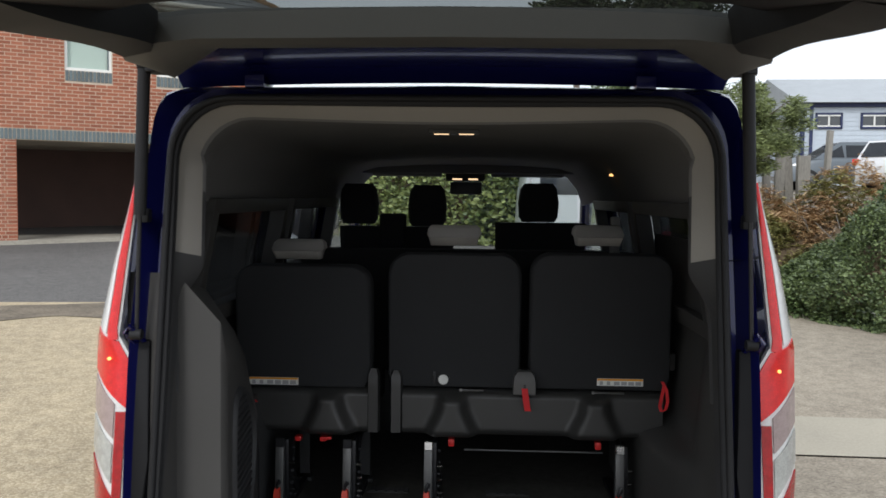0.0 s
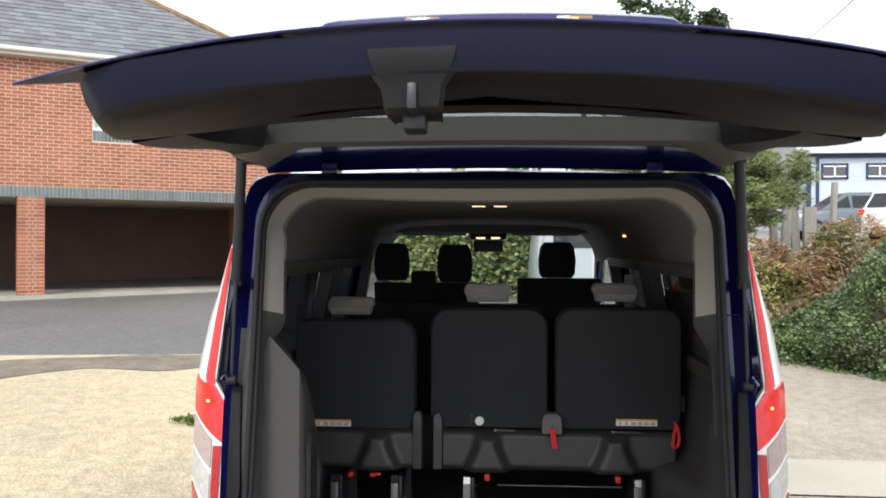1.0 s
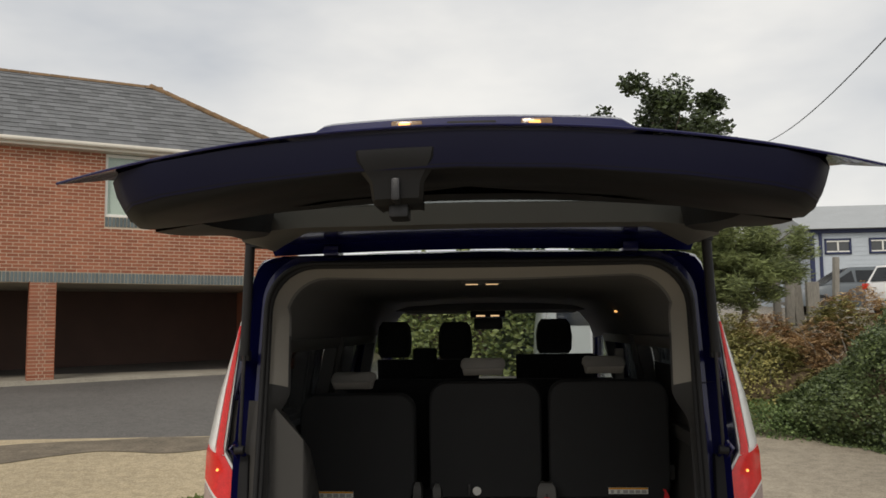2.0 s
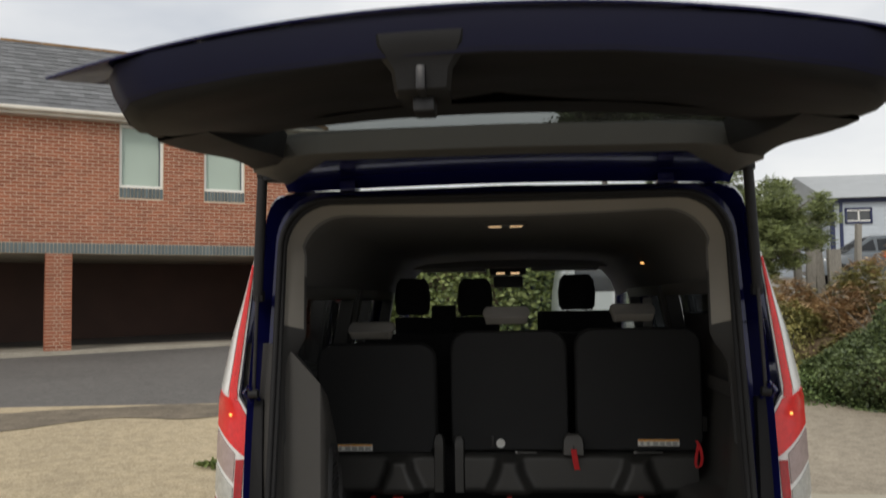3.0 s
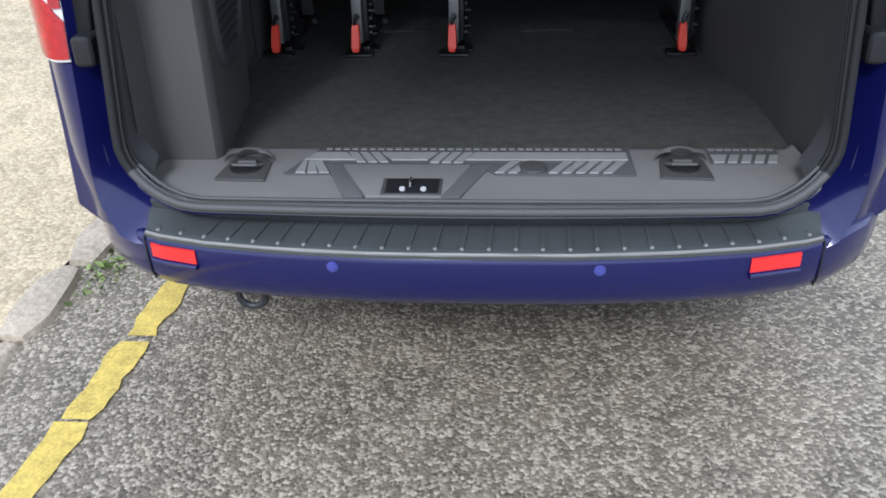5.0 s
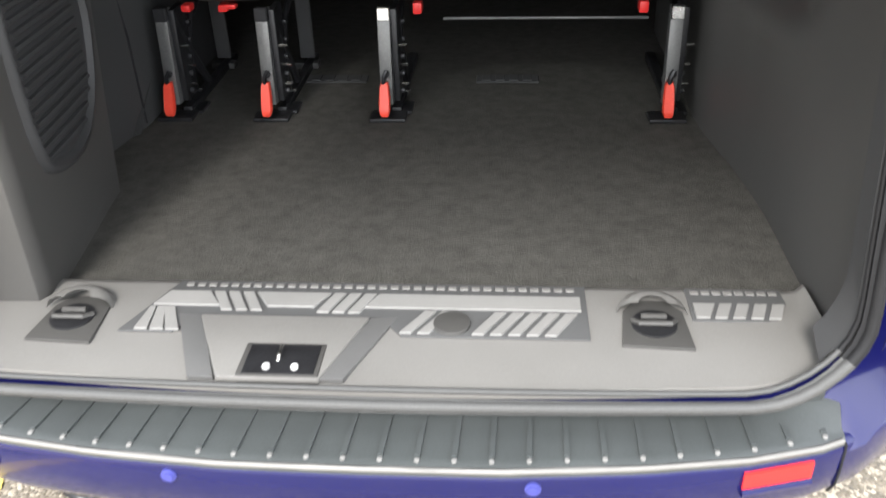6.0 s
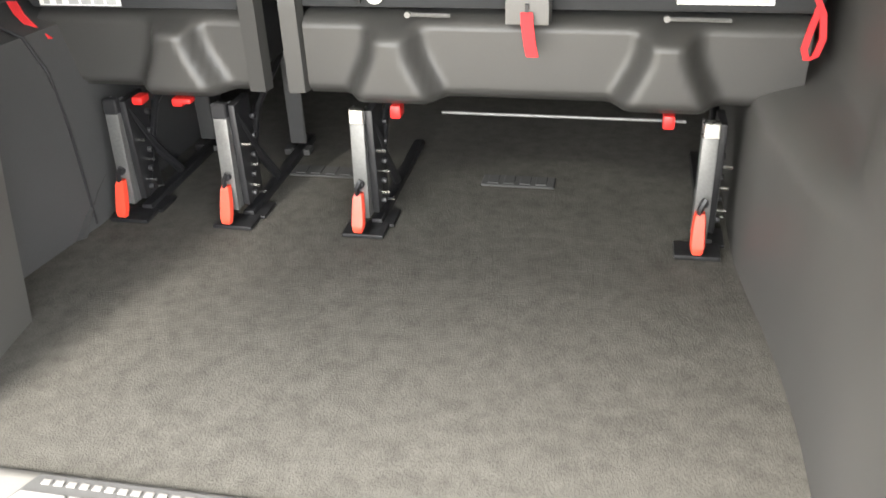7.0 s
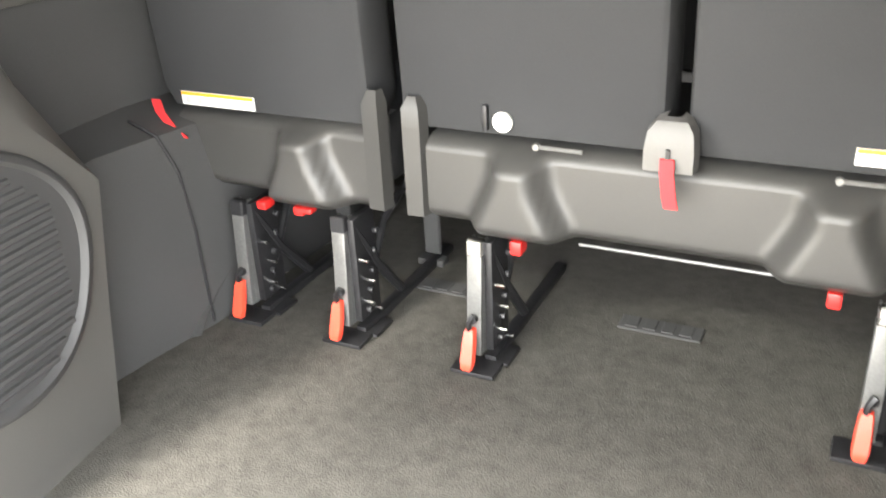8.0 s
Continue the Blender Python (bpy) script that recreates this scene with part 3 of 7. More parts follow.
inn = [(0.07, 0.51), (0.49, 0.51), (0.53, 0.75), (0.57, 0.97), (0.44, 1.12), (0.25, 1.18), (0.07, 1.235), (0.07, 0.9)]
md = [(0.06, 0.51), (0.49, 0.51), (0.535, 0.75), (0.575, 0.985), (0.46, 1.18), (0.28, 1.28), (0.065, 1.34), (0.06, 0.9)]
out = [(0.05, 0.51), (0.49, 0.51), (0.54, 0.75), (0.58, 1.0), (0.48, 1.25), (0.3, 1.4), (0.055, 1.47), (0.05, 0.9)]
lip = [(-half_open(max(z, 0.63)) + 0.012, y_rear(z) + (0.036 if z > 0.6 else 0.075), z) if y < 0.06 else (-0.76, y, z) for y, z in out]
loft(bm, [yz(out, -0.83), lip, yz(out, -0.702), [(face_x(y) - 0.012, y, z) for y, z in md], [(face_x(y), y + 0.008, z) for y, z in inn], [(face_x(y), y * 0.9 + 0.03, 0.83 + (z - 0.83) * 0.9) for y, z in inn]], caps=True)
bmesh.ops.bevel(bm, geom=[e for e in bm.edges if e.is_manifold and e.calc_face_angle(0) > 0.5], offset=0.008, segments=2, profile=0.6, affect="EDGES", clamp_overlap=True)
panel = part("load_bay_panel", bm, TRIM, van, "charcoal moulded load-bay side panel", 40)
rim_out = [(0.15, 0.74), (0.24, 0.685), (0.37, 0.675), (0.47, 0.73), (0.525, 0.83), (0.54, 0.94), (0.50, 1.02), (0.41, 1.085), (0.25, 1.14), (0.15, 1.10)]

for _ in range(2):
    # cut the corners of the outline
    rim_out = [tuple(a[i] * w + b[i] * (1 - w) for i in range(2)) for a, b in zip(rim_out, rim_out[1:] + rim_out[:1]) for w in (0.75, 0.25)]


def rim(k, lift):
    return [(face_x(0.315 + (y - 0.315) * k) + lift, 0.315 + (y - 0.315) * k, 0.92 + (z - 0.92) * k) for y, z in rim_out]


bm = bmesh.new()
loft(bm, [rim(1.0, 0.001), rim(0.97, 0.012), rim(0.92, 0.014), rim(0.88, 0.002)])
part("pocket_rim", bm, JAMB_TRIM, panel, "smooth raised rim of the pocket", 60)
bm = bmesh.new()
bm.faces.new([bm.verts.new(p) for p in rim(0.89, 0.003)])
for k in range(17):
    z = 0.735 + 0.022 * k
    y0, y1 = 0.19, 0.465 - 0.14 * max(0, (z - 0.98) / 0.14) - 0.08 * max(0, (0.79 - z) / 0.07)
    tube(bm, [(face_x(y0) + 0.004, y0, z), (face_x((y0 + y1) / 2) + 0.006, (y0 + y1) / 2, z - 0.004), (face_x(y1) + 0.004, y1, z - 0.008)], 0.0065, 6)
part("pocket_grille", bm, JAMB_TRIM, panel, "dark ribbed pocket face")

# right load-bay panel, swelling over the wheel arch
bm = bmesh.new()
rows = []
zs = [0.51, 0.6, 0.7, 0.79, 0.82, 0.835, 0.845, 0.855, 0.865, 0.875, 0.885, 0.895, 0.93, 1.0, 1.1, 1.25, 1.4, 1.52]
for j in range(49):
    v = j / 48
    row = []
    for z in zs:
        y0 = y_rear(z) + 0.036 + 0.04 * smoothstep(0.66, 0.54, z)
        y = y0 + (1.62 - y0) * v
        wall_x = 0.708 + 0.045 * smoothstep(0.62, 1.0, z) + 0.03 * smoothstep(1.0, 1.3, z) + 0.045 * smoothstep(0.45, 0.7, y) * smoothstep(0.7, 0.9, z)
        arch_x = 0.698 - 0.043 * smoothstep(0.5, 0.95, y)
        k = smoothstep(0.36, 0.62, y) * (1 - smoothstep(0.835, 0.893, z))
        tuck = max(0.0, wall_x - half_open(max(z, 0.63)) + 0.012) * (1 - smoothstep(0.0, 0.13, y - y0))
        row.append((wall_x + (arch_x - wall_x) * k - tuck, y, z))
    row.append((0.82, row[-1][1], 1.53))
    rows.append(row)
loft(bm, rows, closed=False)
part("load_bay_panel", bm, TRIM, van, "charcoal moulded panel swelling over the wheel arch", 50)
bm = bmesh.new()
box(bm, 0.752, 0.79, 0.98, 1.02, 1.055, 1.12, 0.008)
part("panel_lamp", bm, SHELL, van, "small smooth lamp lens on the side panel")
# left wheel arch
bm = bmesh.new()
loft(bm, [[(-0.86, 0.5, 0.51), (-0.75, 0.5, 0.51), (-0.758, 0.5, 0.8), (-0.778, 0.5, 0.93), (-0.86, 0.5, 0.96)],
          [(-0.86, 0.68, 0.51), (-0.725, 0.68, 0.51), (-0.725, 0.68, 0.84), (-0.75, 0.68, 0.955), (-0.86, 0.68, 0.985)],
          [(-0.86, 0.86, 0.51), (-0.692, 0.86, 0.51), (-0.692, 0.86, 0.84), (-0.718, 0.86, 0.955), (-0.86, 0.86, 0.99)],
          [(-0.86, 1.5, 0.51), (-0.675, 1.5, 0.51), (-0.675, 1.5, 0.8), (-0.7, 1.5, 0.92), (-0.86, 1.5, 0.96)]], closed=True)
bmesh.ops.bevel(bm, geom=[e for e in bm.edges if e.is_manifold and e.calc_face_angle(0) > 0.4], offset=0.014, segments=2, profile=0.6, affect="EDGES", clamp_overlap=True)
arch = part("wheel_arch_trim", bm, TRIM_DARK, van, "dark carpeted wheel arch cover", 40)
bm = bmesh.new()
tube(bm, [(-0.693, 0.85, 0.53), (-0.693, 0.845, 0.75), (-0.7, 0.835, 0.88), (-0.724, 0.82, 0.955), (-0.78, 0.81, 0.985)], 0.0035, 6)
part("seam", bm, BLACK, arch, "dark seam piping")

# load sill
bm = bmesh.new()


def sill_edge(x):
    return -0.118 - 0.035 * (1 - (x / 0.7) ** 2) if abs(x) < 0.7 else -0.118


def sill_rows():
    xs = [-0.705, -0.685, -0.655] + [-0.62 + 0.04 * i for i in range(32)] + [0.655, 0.685, 0.705]
    rows = []
    for x in xs:
        e = sill_edge(x)
        end = max(0.0, (abs(x) - 0.59) / 0.115)
        rows.append([(x, 0.142, 0.522), (x, 0.134, 0.536), (x, 0.115, 0.54), (x, 0.0, 0.537 + 0.008 * end), (x, e + 0.05 + 0.04 * end, 0.535 + 0.014 * end), (x, e + 0.02 + 0.022 * end, 0.531 + 0.012 * end), (x, e + 0.014 + 0.022 * end, 0.518 + 0.01 * end), (x, e + 0.03 + 0.022 * end, 0.508)])
    for k, s in ((0, -1), (-1, 1)):
        edge = [(s * 0.722, y + 0.012, z + 0.006) for x, y, z in rows[k]]
        rows = [edge] + rows if s < 0 else rows + [edge]
    return rows


loft(bm, sill_rows(), closed=False)
sill = part("load_sill", bm, SILL, van, "pale grey moulded plastic load sill", 50)


def on_sill(u, v, d):
    return (u, v, 0.538 + d)


def on_tread(u, v, d):
    """The tread field, drawn out towards the sill's edge."""
    return (u, 0.128 - (0.128 - v) * 1.3, 0.538 + d)


bm = bmesh.new()
prism(bm, [(-0.42, 0.014), (-0.36, 0.128), (0.335, 0.128), (0.335, 0.014), (0.04, 0.014), (0.0, 0.052), (-0.30, 0.052), (-0.33, 0.014)], on_tread, 0.0, 0.003, 0.001)
part("tread_panel", bm, TREAD, sill, "darker grey tread panel")
bm = bmesh.new()
prism(bm, [(0.50, 0.058), (0.50, 0.128), (0.655, 0.128), (0.66, 0.058)], on_tread, 0.0, 0.003, 0.001)
part("tread_panel", bm, TREAD, sill, "short darker grey tread panel")


def tread_bar(x0, x1, y0, y1, lean0, lean1):
    b = bmesh.new()
    prism(b, [(x0, y0), (x1, y0), (x1 + lean1, y1), (x0 + lean0, y1)], on_tread, 0.002, 0.007, 0.0012)
    return b


bars = [(0.036 + 0.0285 * k, 0.055 + 0.0285 * k, 0.018, 0.064, 0.036, 0.036) for k in range(9) if k not in (2, 3)]
bars += [(-0.393 + 0.026 * k, -0.371 + 0.026 * k, 0.016, 0.064, 0.006 - 0.014 * k, -0.006 - 0.01 * k) for k in range(3)]
bars += [(-0.385, -0.272, 0.069, 0.1, 0.018, -0.026)] + [(-0.266 + 0.025 * k, -0.247 + 0.025 * k, 0.06, 0.1, -0.026, -0.026) for k in range(3)] + [(-0.191, -0.112, 0.069, 0.1, -0.026, 0.022)]
bars += [(-0.106 + 0.026 * k, -0.086 + 0.026 * k, 0.058, 0.1, 0.022, 0.022) for k in range(3)] + [(-0.028, 0.325, 0.07, 0.1, 0.02, 0.0)]
bars += [(0.506, 0.528, 0.062, 0.092, 0.0, 0.014)] + [(0.535 + 0.028 * k, 0.555 + 0.028 * k, 0.062, 0.092, 0.014, 0.014) for k in range(4)]
for bar in bars:
    part("tread_bar", tread_bar(*bar), BAR, sill, smooth=0)
for x0, x1, y, n in ((-0.35, 0.32, 0.112, 34), (0.505, 0.65, 0.112, 8)):
    bm = bmesh.new()
    for k in range(n):
        x = x0 + (x1 - x0) * (k + 0.5) / n
        box(bm, x - 0.007, x + 0.007, y - 0.004, y + 0.006, 0.5415, 0.5438, 0.001, 1)
    ob = part("tread_dots", bm, SILL, sill, "row of small raised grip dots")
bm = bmesh.new()
disc(bm, (0.118, 0.012, 0.543), (0, 0, 1), 0.03, 0.009, 24, 0.003)
part("sill_plug", bm, TRIM, sill, "round grey plastic plug")
# latch recess
bm = bmesh.new()
prism(bm, [(-0.295, 0.024), (-0.015, 0.024), (-0.07, -0.133), (-0.225, -0.133)], on_sill, -0.004, 0.007, 0.004)
part("latch_surround", bm, SILL, sill, "raised pale tray round the tailgate latch")
# flat strips carry the shadow beside the tray in their colour
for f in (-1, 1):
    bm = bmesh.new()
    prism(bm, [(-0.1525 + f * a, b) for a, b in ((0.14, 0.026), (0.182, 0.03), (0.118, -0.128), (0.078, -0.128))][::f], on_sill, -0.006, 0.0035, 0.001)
    part("tray_groove", bm, TRAY_SHADE, sill, "flat darker strip for the shade beside the latch tray")
bm = bmesh.new()
box(bm, -0.196, -0.071, -0.131, -0.053, 0.53, 0.5475, 0.003)
part("latch_frame", bm, TRIM, sill, "grey frame of the latch opening")
bm = bmesh.new()
box(bm, -0.187, -0.078, -0.128, -0.059, 0.534, 0.5488, 0.001)
part("latch_well", bm, IRON, sill, "black latch well")
for cx in (-0.151, -0.108):
    bm = bmesh.new()
    disc(bm, (cx, -0.116, 0.5515), (0, -0.3, 1), 0.0062, 0.007, 12, 0.002)
    part("latch_bolt", bm, ZINC, sill, "bright bolt head")
bm = bmesh.new()
tube(bm, [(-0.137, -0.098, 0.547), (-0.137, -0.092, 0.553), (-0.137, -0.068, 0.553), (-0.137, -0.062, 0.547)], 0.004, 6)
part("latch_striker", bm, CHROME, sill, "bright striker loop")
for cx, near in ((-0.507, 0.012), (0.437, 0.0)):
    bm = bmesh.new()
    prism(bm, [(cx - 0.055, 0.005), (cx + 0.055, 0.0), (cx + 0.05, 0.075), (cx + 0.025, 0.098), (cx - 0.025, 0.098), (cx - 0.045, 0.075)], lambda u, v, d: on_tread(u, v - near, d), -0.002, 0.0042, 0.002)
    tie = part("tie_down", bm, TRIM, sill, "dark recessed tie-down with a steel loop")
    bm = bmesh.new()
    loft(bm, [[(cx + 1.15 * r * math.cos(a), 0.05 - near + 1.1 * r * math.sin(a), z) for a in [math.pi * k / 8 for k in range(9)]] for r, z in ((0.05, 0.541), (0.044, 0.556), (0.032, 0.563), (0.02, 0.564))], closed=False)
    part("hood", bm, SILL, tie, "pale domed hood", 60)
    bm = bmesh.new()
    disc(bm, (cx, 0.022 - near, 0.5435), (0, 0, 1), 0.036, 0.004, 20, 0.001)
    part("cup", bm, IRON, tie, "black cup")
    bm = bmesh.new()
    tube(bm, [(cx - 0.034, 0.027 - near, 0.547), (cx - 0.025, 0.012 - near, 0.552), (cx + 0.025, 0.012 - near, 0.552), (cx + 0.034, 0.027 - near, 0.547)], 0.0045, 8)
    tube(bm, [(cx - 0.02, 0.035 - near, 0.549), (cx + 0.02, 0.035 - near, 0.549)], 0.005, 8)
    part("loop", bm, TRIM, tie, "grey steel loop")

# rubber seal: two lips round the opening, bowed out along the sill
for grow, dy, r, tag in ((0.002, -0.004, 0.0095, "rubber seal round the opening, coloured lit grey below and shaded above"), (-0.014, 0.012, 0.0045, "inner lip of the rubber seal")):
    bm = bmesh.new()
    pts = []
    for x, y, z in shifted(opening, grow, dy):
        bow = -0.022 * max(0, 1 - (x / 0.7) ** 2) if z < 0.58 else 0
        pts.append((x, y + bow, z + 0.02 * smoothstep(0.66, 0.54, z)))
    tube(bm, pts, r, 8, closed=True)
    if grow > 0:
        web = []
        for g2, d2 in ((0.009, -0.002), (-0.016, 0.004)):
            web.append([(x, y + (-0.022 * max(0, 1 - (x / 0.7) ** 2) if z < 0.58 else 0), z + 0.014 * smoothstep(0.66, 0.54, z)) for x, y, z in shifted(opening, g2, dy + d2)])
        loft(bm, web)
    # above the sill the seal's colour is darkened to stand for shade
    for f in bm.faces:
        f.material_index = 1 if f.calc_center_median().z > 0.6 else 0
    part("door_seal", bm, [SEAL_LIT, SEAL_SHADED], van, tag, 60)

# dark strip closing the gap between the seal and the step
bm = bmesh.new()
loft(bm, [[(x, sill_edge(x) + dy, z) for x in [-0.69 + 1.36 * i / 40 for i in range(41)]] for dy, z in ((0.03, 0.515), (0.022, 0.512), (0.04, 0.468), (0.05, 0.462))], closed=False)
part("sill_skirt", bm, STEP, van, "dark grey strip under the sill's seal", 40)

# bumper
PLAN = [(0.0, -0.228), (0.2, -0.226), (0.4, -0.21), (0.55, -0.188), (0.66, -0.158), (0.74, -0.118), (0.81, -0.062), (0.855, 0.0), (0.885, 0.1), (0.9, 0.25), (0.905, 0.45)]


def plan_at(k):
    line = [(-x, y) for x, y in PLAN[::-1]] + PLAN[1:]
    return line


line = plan_at(0)
bm = bmesh.new()
loops = []
for i, (x, y) in enumerate(line):
    a, b = line[max(0, i - 1)], line[min(len(line) - 1, i + 1)]
    d = Vector((b[0] - a[0], b[1] - a[1])).normalized()
    nrm = Vector((-d.y, d.x))
    prof = [(0.13, 0.452), (0.012, 0.456), (0.003, 0.450), (0.0, 0.438), (0.001, 0.40), (0.006, 0.362), (0.022, 0.334), (0.05, 0.318), (0.12, 0.312)]
    loops.append([(x + nrm.x * o, y + nrm.y * o, z) for o, z in prof])
loft(bm, loops, closed=False)
bumper = part("bumper", bm, PAINT, van, "blue painted rear bumper", 45)
bm = bmesh.new()
prof_loops = []
for i in range(41):
    x = -0.695 + 1.39 * i / 40
    e = np.interp(abs(x), [p[0] for p in PLAN], [p[1] for p in PLAN])
    lift = 0.026 * smoothstep(0.56, 0.66, abs(x))
    prof_loops.append([(x, -0.06, 0.455), (x, -0.06, 0.470 + lift), (x, -0.1, 0.4685 + 0.85 * lift), (x, e + 0.02, 0.4665), (x, e + 0.006, 0.466), (x, e - 0.003, 0.461), (x, e - 0.002, 0.452)])
loft(bm, prof_loops, closed=True, caps=True)
pad = part("step_pad", bm, STEP, bumper, "dark grey ribbed plastic step pad", 40)
# front edge drawn as a tube paler than the pad
bm = bmesh.new()
tube(bm, [(x, float(np.interp(abs(x), [p[0] for p in PLAN], [p[1] for p in PLAN])) - 0.002, 0.4635) for x in [-0.69 + 1.38 * i / 40 for i in range(41)]], 0.0045, 6)
part("step_edge", bm, SILL, pad, "pale front edge of the step", 60)
for i in range(26):
    x = -0.665 + 1.33 * i / 25
    e = float(np.interp(abs(x), [p[0] for p in PLAN], [p[1] for p in PLAN]))
    bm = bmesh.new()
    prism(bm, [(x - 0.004, e + 0.02), (x + 0.004, e + 0.02), (x + 0.012 - 0.02 * x, -0.09), (x + 0.004 - 0.02 * x, -0.09)], lambda u, v, d: (u, v, 0.4665 + d), 0.0, 0.005)
    part("step_rib", bm, STEP, pad, smooth=0)
    bm = bmesh.new()
    disc(bm, (x, e + 0.013, 0.468), (0, 0, 1), 0.004, 0.004, 8, 0.001)
    part("step_stud", bm, BAR, pad, smooth=0)
for s, x0, x1 in ((1, 0.545, 0.65), (-1, 0.58, 0.685)):
    bm = bmesh.new()
    pts = []
    for k in range(7):
        x = x0 + (x1 - x0) * k / 6
        e = float(np.interp(x, [p[0] for p in PLAN], [p[1] for p in PLAN])) - 0.004
        pts.append([(s * x, e + 0.012, 0.404), (s * x, e, 0.408), (s * x, e, 0.438), (s * x, e + 0.012, 0.441)])
    loft(bm, pts, closed=True, caps=True)
    part("reflector", bm, RED, bumper, "red rectangular reflector")
    bm = bmesh.new()
    tube(bm, [(p[0][0], p[0][1] - 0.01, 0.4) for p in pts], 0.0065, 8)
    part("reflector_lip", bm, PAINT, bumper)
for sx in (-0.287, 0.245):
    bm = bmesh.new()
    e = float(np.interp(abs(sx), [p[0] for p in PLAN], [p[1] for p in PLAN]))
    disc(bm, (sx, e, 0.428), (0, 1, 0), 0.012, 0.008, 20, 0.002)
    disc(bm, (sx, e - 0.003, 0.428), (0, 1, 0), 0.008, 0.008, 20, 0.001)
    part("parking_sensor", bm, SENSOR_HIGHLIGHT, bumper, "round blue parking sensor with its highlight coloured in")
for s in (-1, 1):
    bm = bmesh.new()
    rows = []
    for j in range(11):
        z = 0.44 + 0.357 * j / 10
        row = []
        for i in range(9):
            u = i / 8
            x0, x1 = float(np.interp(z, [0.44, 0.8], [0.745, 0.80])), float(np.interp(z, [0.44, 0.6, 0.8], [0.888, 0.905, 0.912]))
            row.append((s * (x0 + (x1 - x0) * u), -0.055 + 0.12 * (z - 0.8) + 0.02 * smoothstep(0.6, 0.44, z) + 0.115 * u * u - 0.01 * math.sin(math.pi * u), z))
        rows.append([(row[0][0], 0.06, z)] + row + [(row[-1][0], 0.2, z)])
    loft(bm, rows, closed=False)
    part("corner_panel", bm, PAINT, van, "blue body corner below the tail lamp", 50)
    bm = bmesh.new()
    e = float(np.interp(0.7, [p[0] for p in PLAN], [p[1] for p in PLAN]))
    tube(bm, [(s * 0.7, e + 0.03, 0.456), (s * 0.7, e - 0.0005, 0.448), (s * 0.701, e - 0.0005, 0.4), (s * 0.702, e + 0.006, 0.362), (s * 0.702, e + 0.022, 0.334)], 0.0022, 6)
    part("bumper_seam", bm, BLACK, bumper, "dark seam in the bumper")
    bm = bmesh.new()
    box(bm, s * 0.742, s * 0.785, 0.0 - 0.1, -0.02, 0.80, 0.862, 0.014, 3)
    part("buffer", bm, BLACK, van, "black rubber tailgate buffer")
    bm = bmesh.new()
    prism(bm, [(s * 0.757, 0.83), (s * 0.806, 0.83), (s * 0.806, 0.86), (s * 0.79, 1.24), (s * 0.815, 1.3), (s * 0.752, 1.3), (s * 0.745, 1.0)], lambda u, v, d: (u, y_rear(v) + 0.035 + d, v), 0.0, 0.035, 0.006)
    part("jamb_cover", bm, GATE_BLACK, van, "black plastic cover beside the tail lamp")
bm = bmesh.new()
tube(bm, [(-0.49 + 0.03 * math.cos(a), -0.13, 0.30 + 0.028 * math.sin(a)) for a in [2 * math.pi * k / 16 for k in range(16)]], 0.008, 8, closed=True)
tube(bm, [(-0.49, -0.13, 0.325), (-0.49, 0.0, 0.36)], 0.012, 8)
part("tow_eye", bm, IRON, van, "black steel towing eye under the bumper")
bm = bmesh.new()
box(bm, -0.8, 0.8, 0.0, 5.0, 0.30, 0.40, 0.03)
part("underbody", bm, IRON, van, "dark underbody")


# tail lamps
def lamp_at(side, s, z, lift=0.0):
    zi = [0.80, 1.25, 1.31, 1.73]
    inn = float(np.interp(z, zi, [0.808, 0.79, 0.828, 0.785]))
    outx = float(np.interp(z, [0.80, 1.0, 1.3, 1.5, 1.73], [0.90, 0.914, 0.910, 0.872, 0.803]))
    x = inn + (outx - inn) * s
    y = -0.008 + 0.1 * (z - 1.27) + 0.07 * s * s - 0.012 * math.sin(math.pi * s) - lift
    return (side * (x + 0.4 * lift * s), y, z)


def lens(side, s0, s1, zb, zt, lift, nu=6, nv=14):
    b = bmesh.new()
    rows = []
    for j in range(nv + 1):
        row = []
        for i in range(nu + 1):
            s = s0 + (s1 - s0) * i / nu
            z = zb(s) + (zt(s) - zb(s)) * j / nv
            row.append(lamp_at(side, s, z, lift))
        row += [lamp_at(side, s1, row[-1][2], -0.02), lamp_at(side, s0, row[0][2], -0.02)]
        rows.append(row)
    loft(b, rows, closed=True, caps=True)
    return b


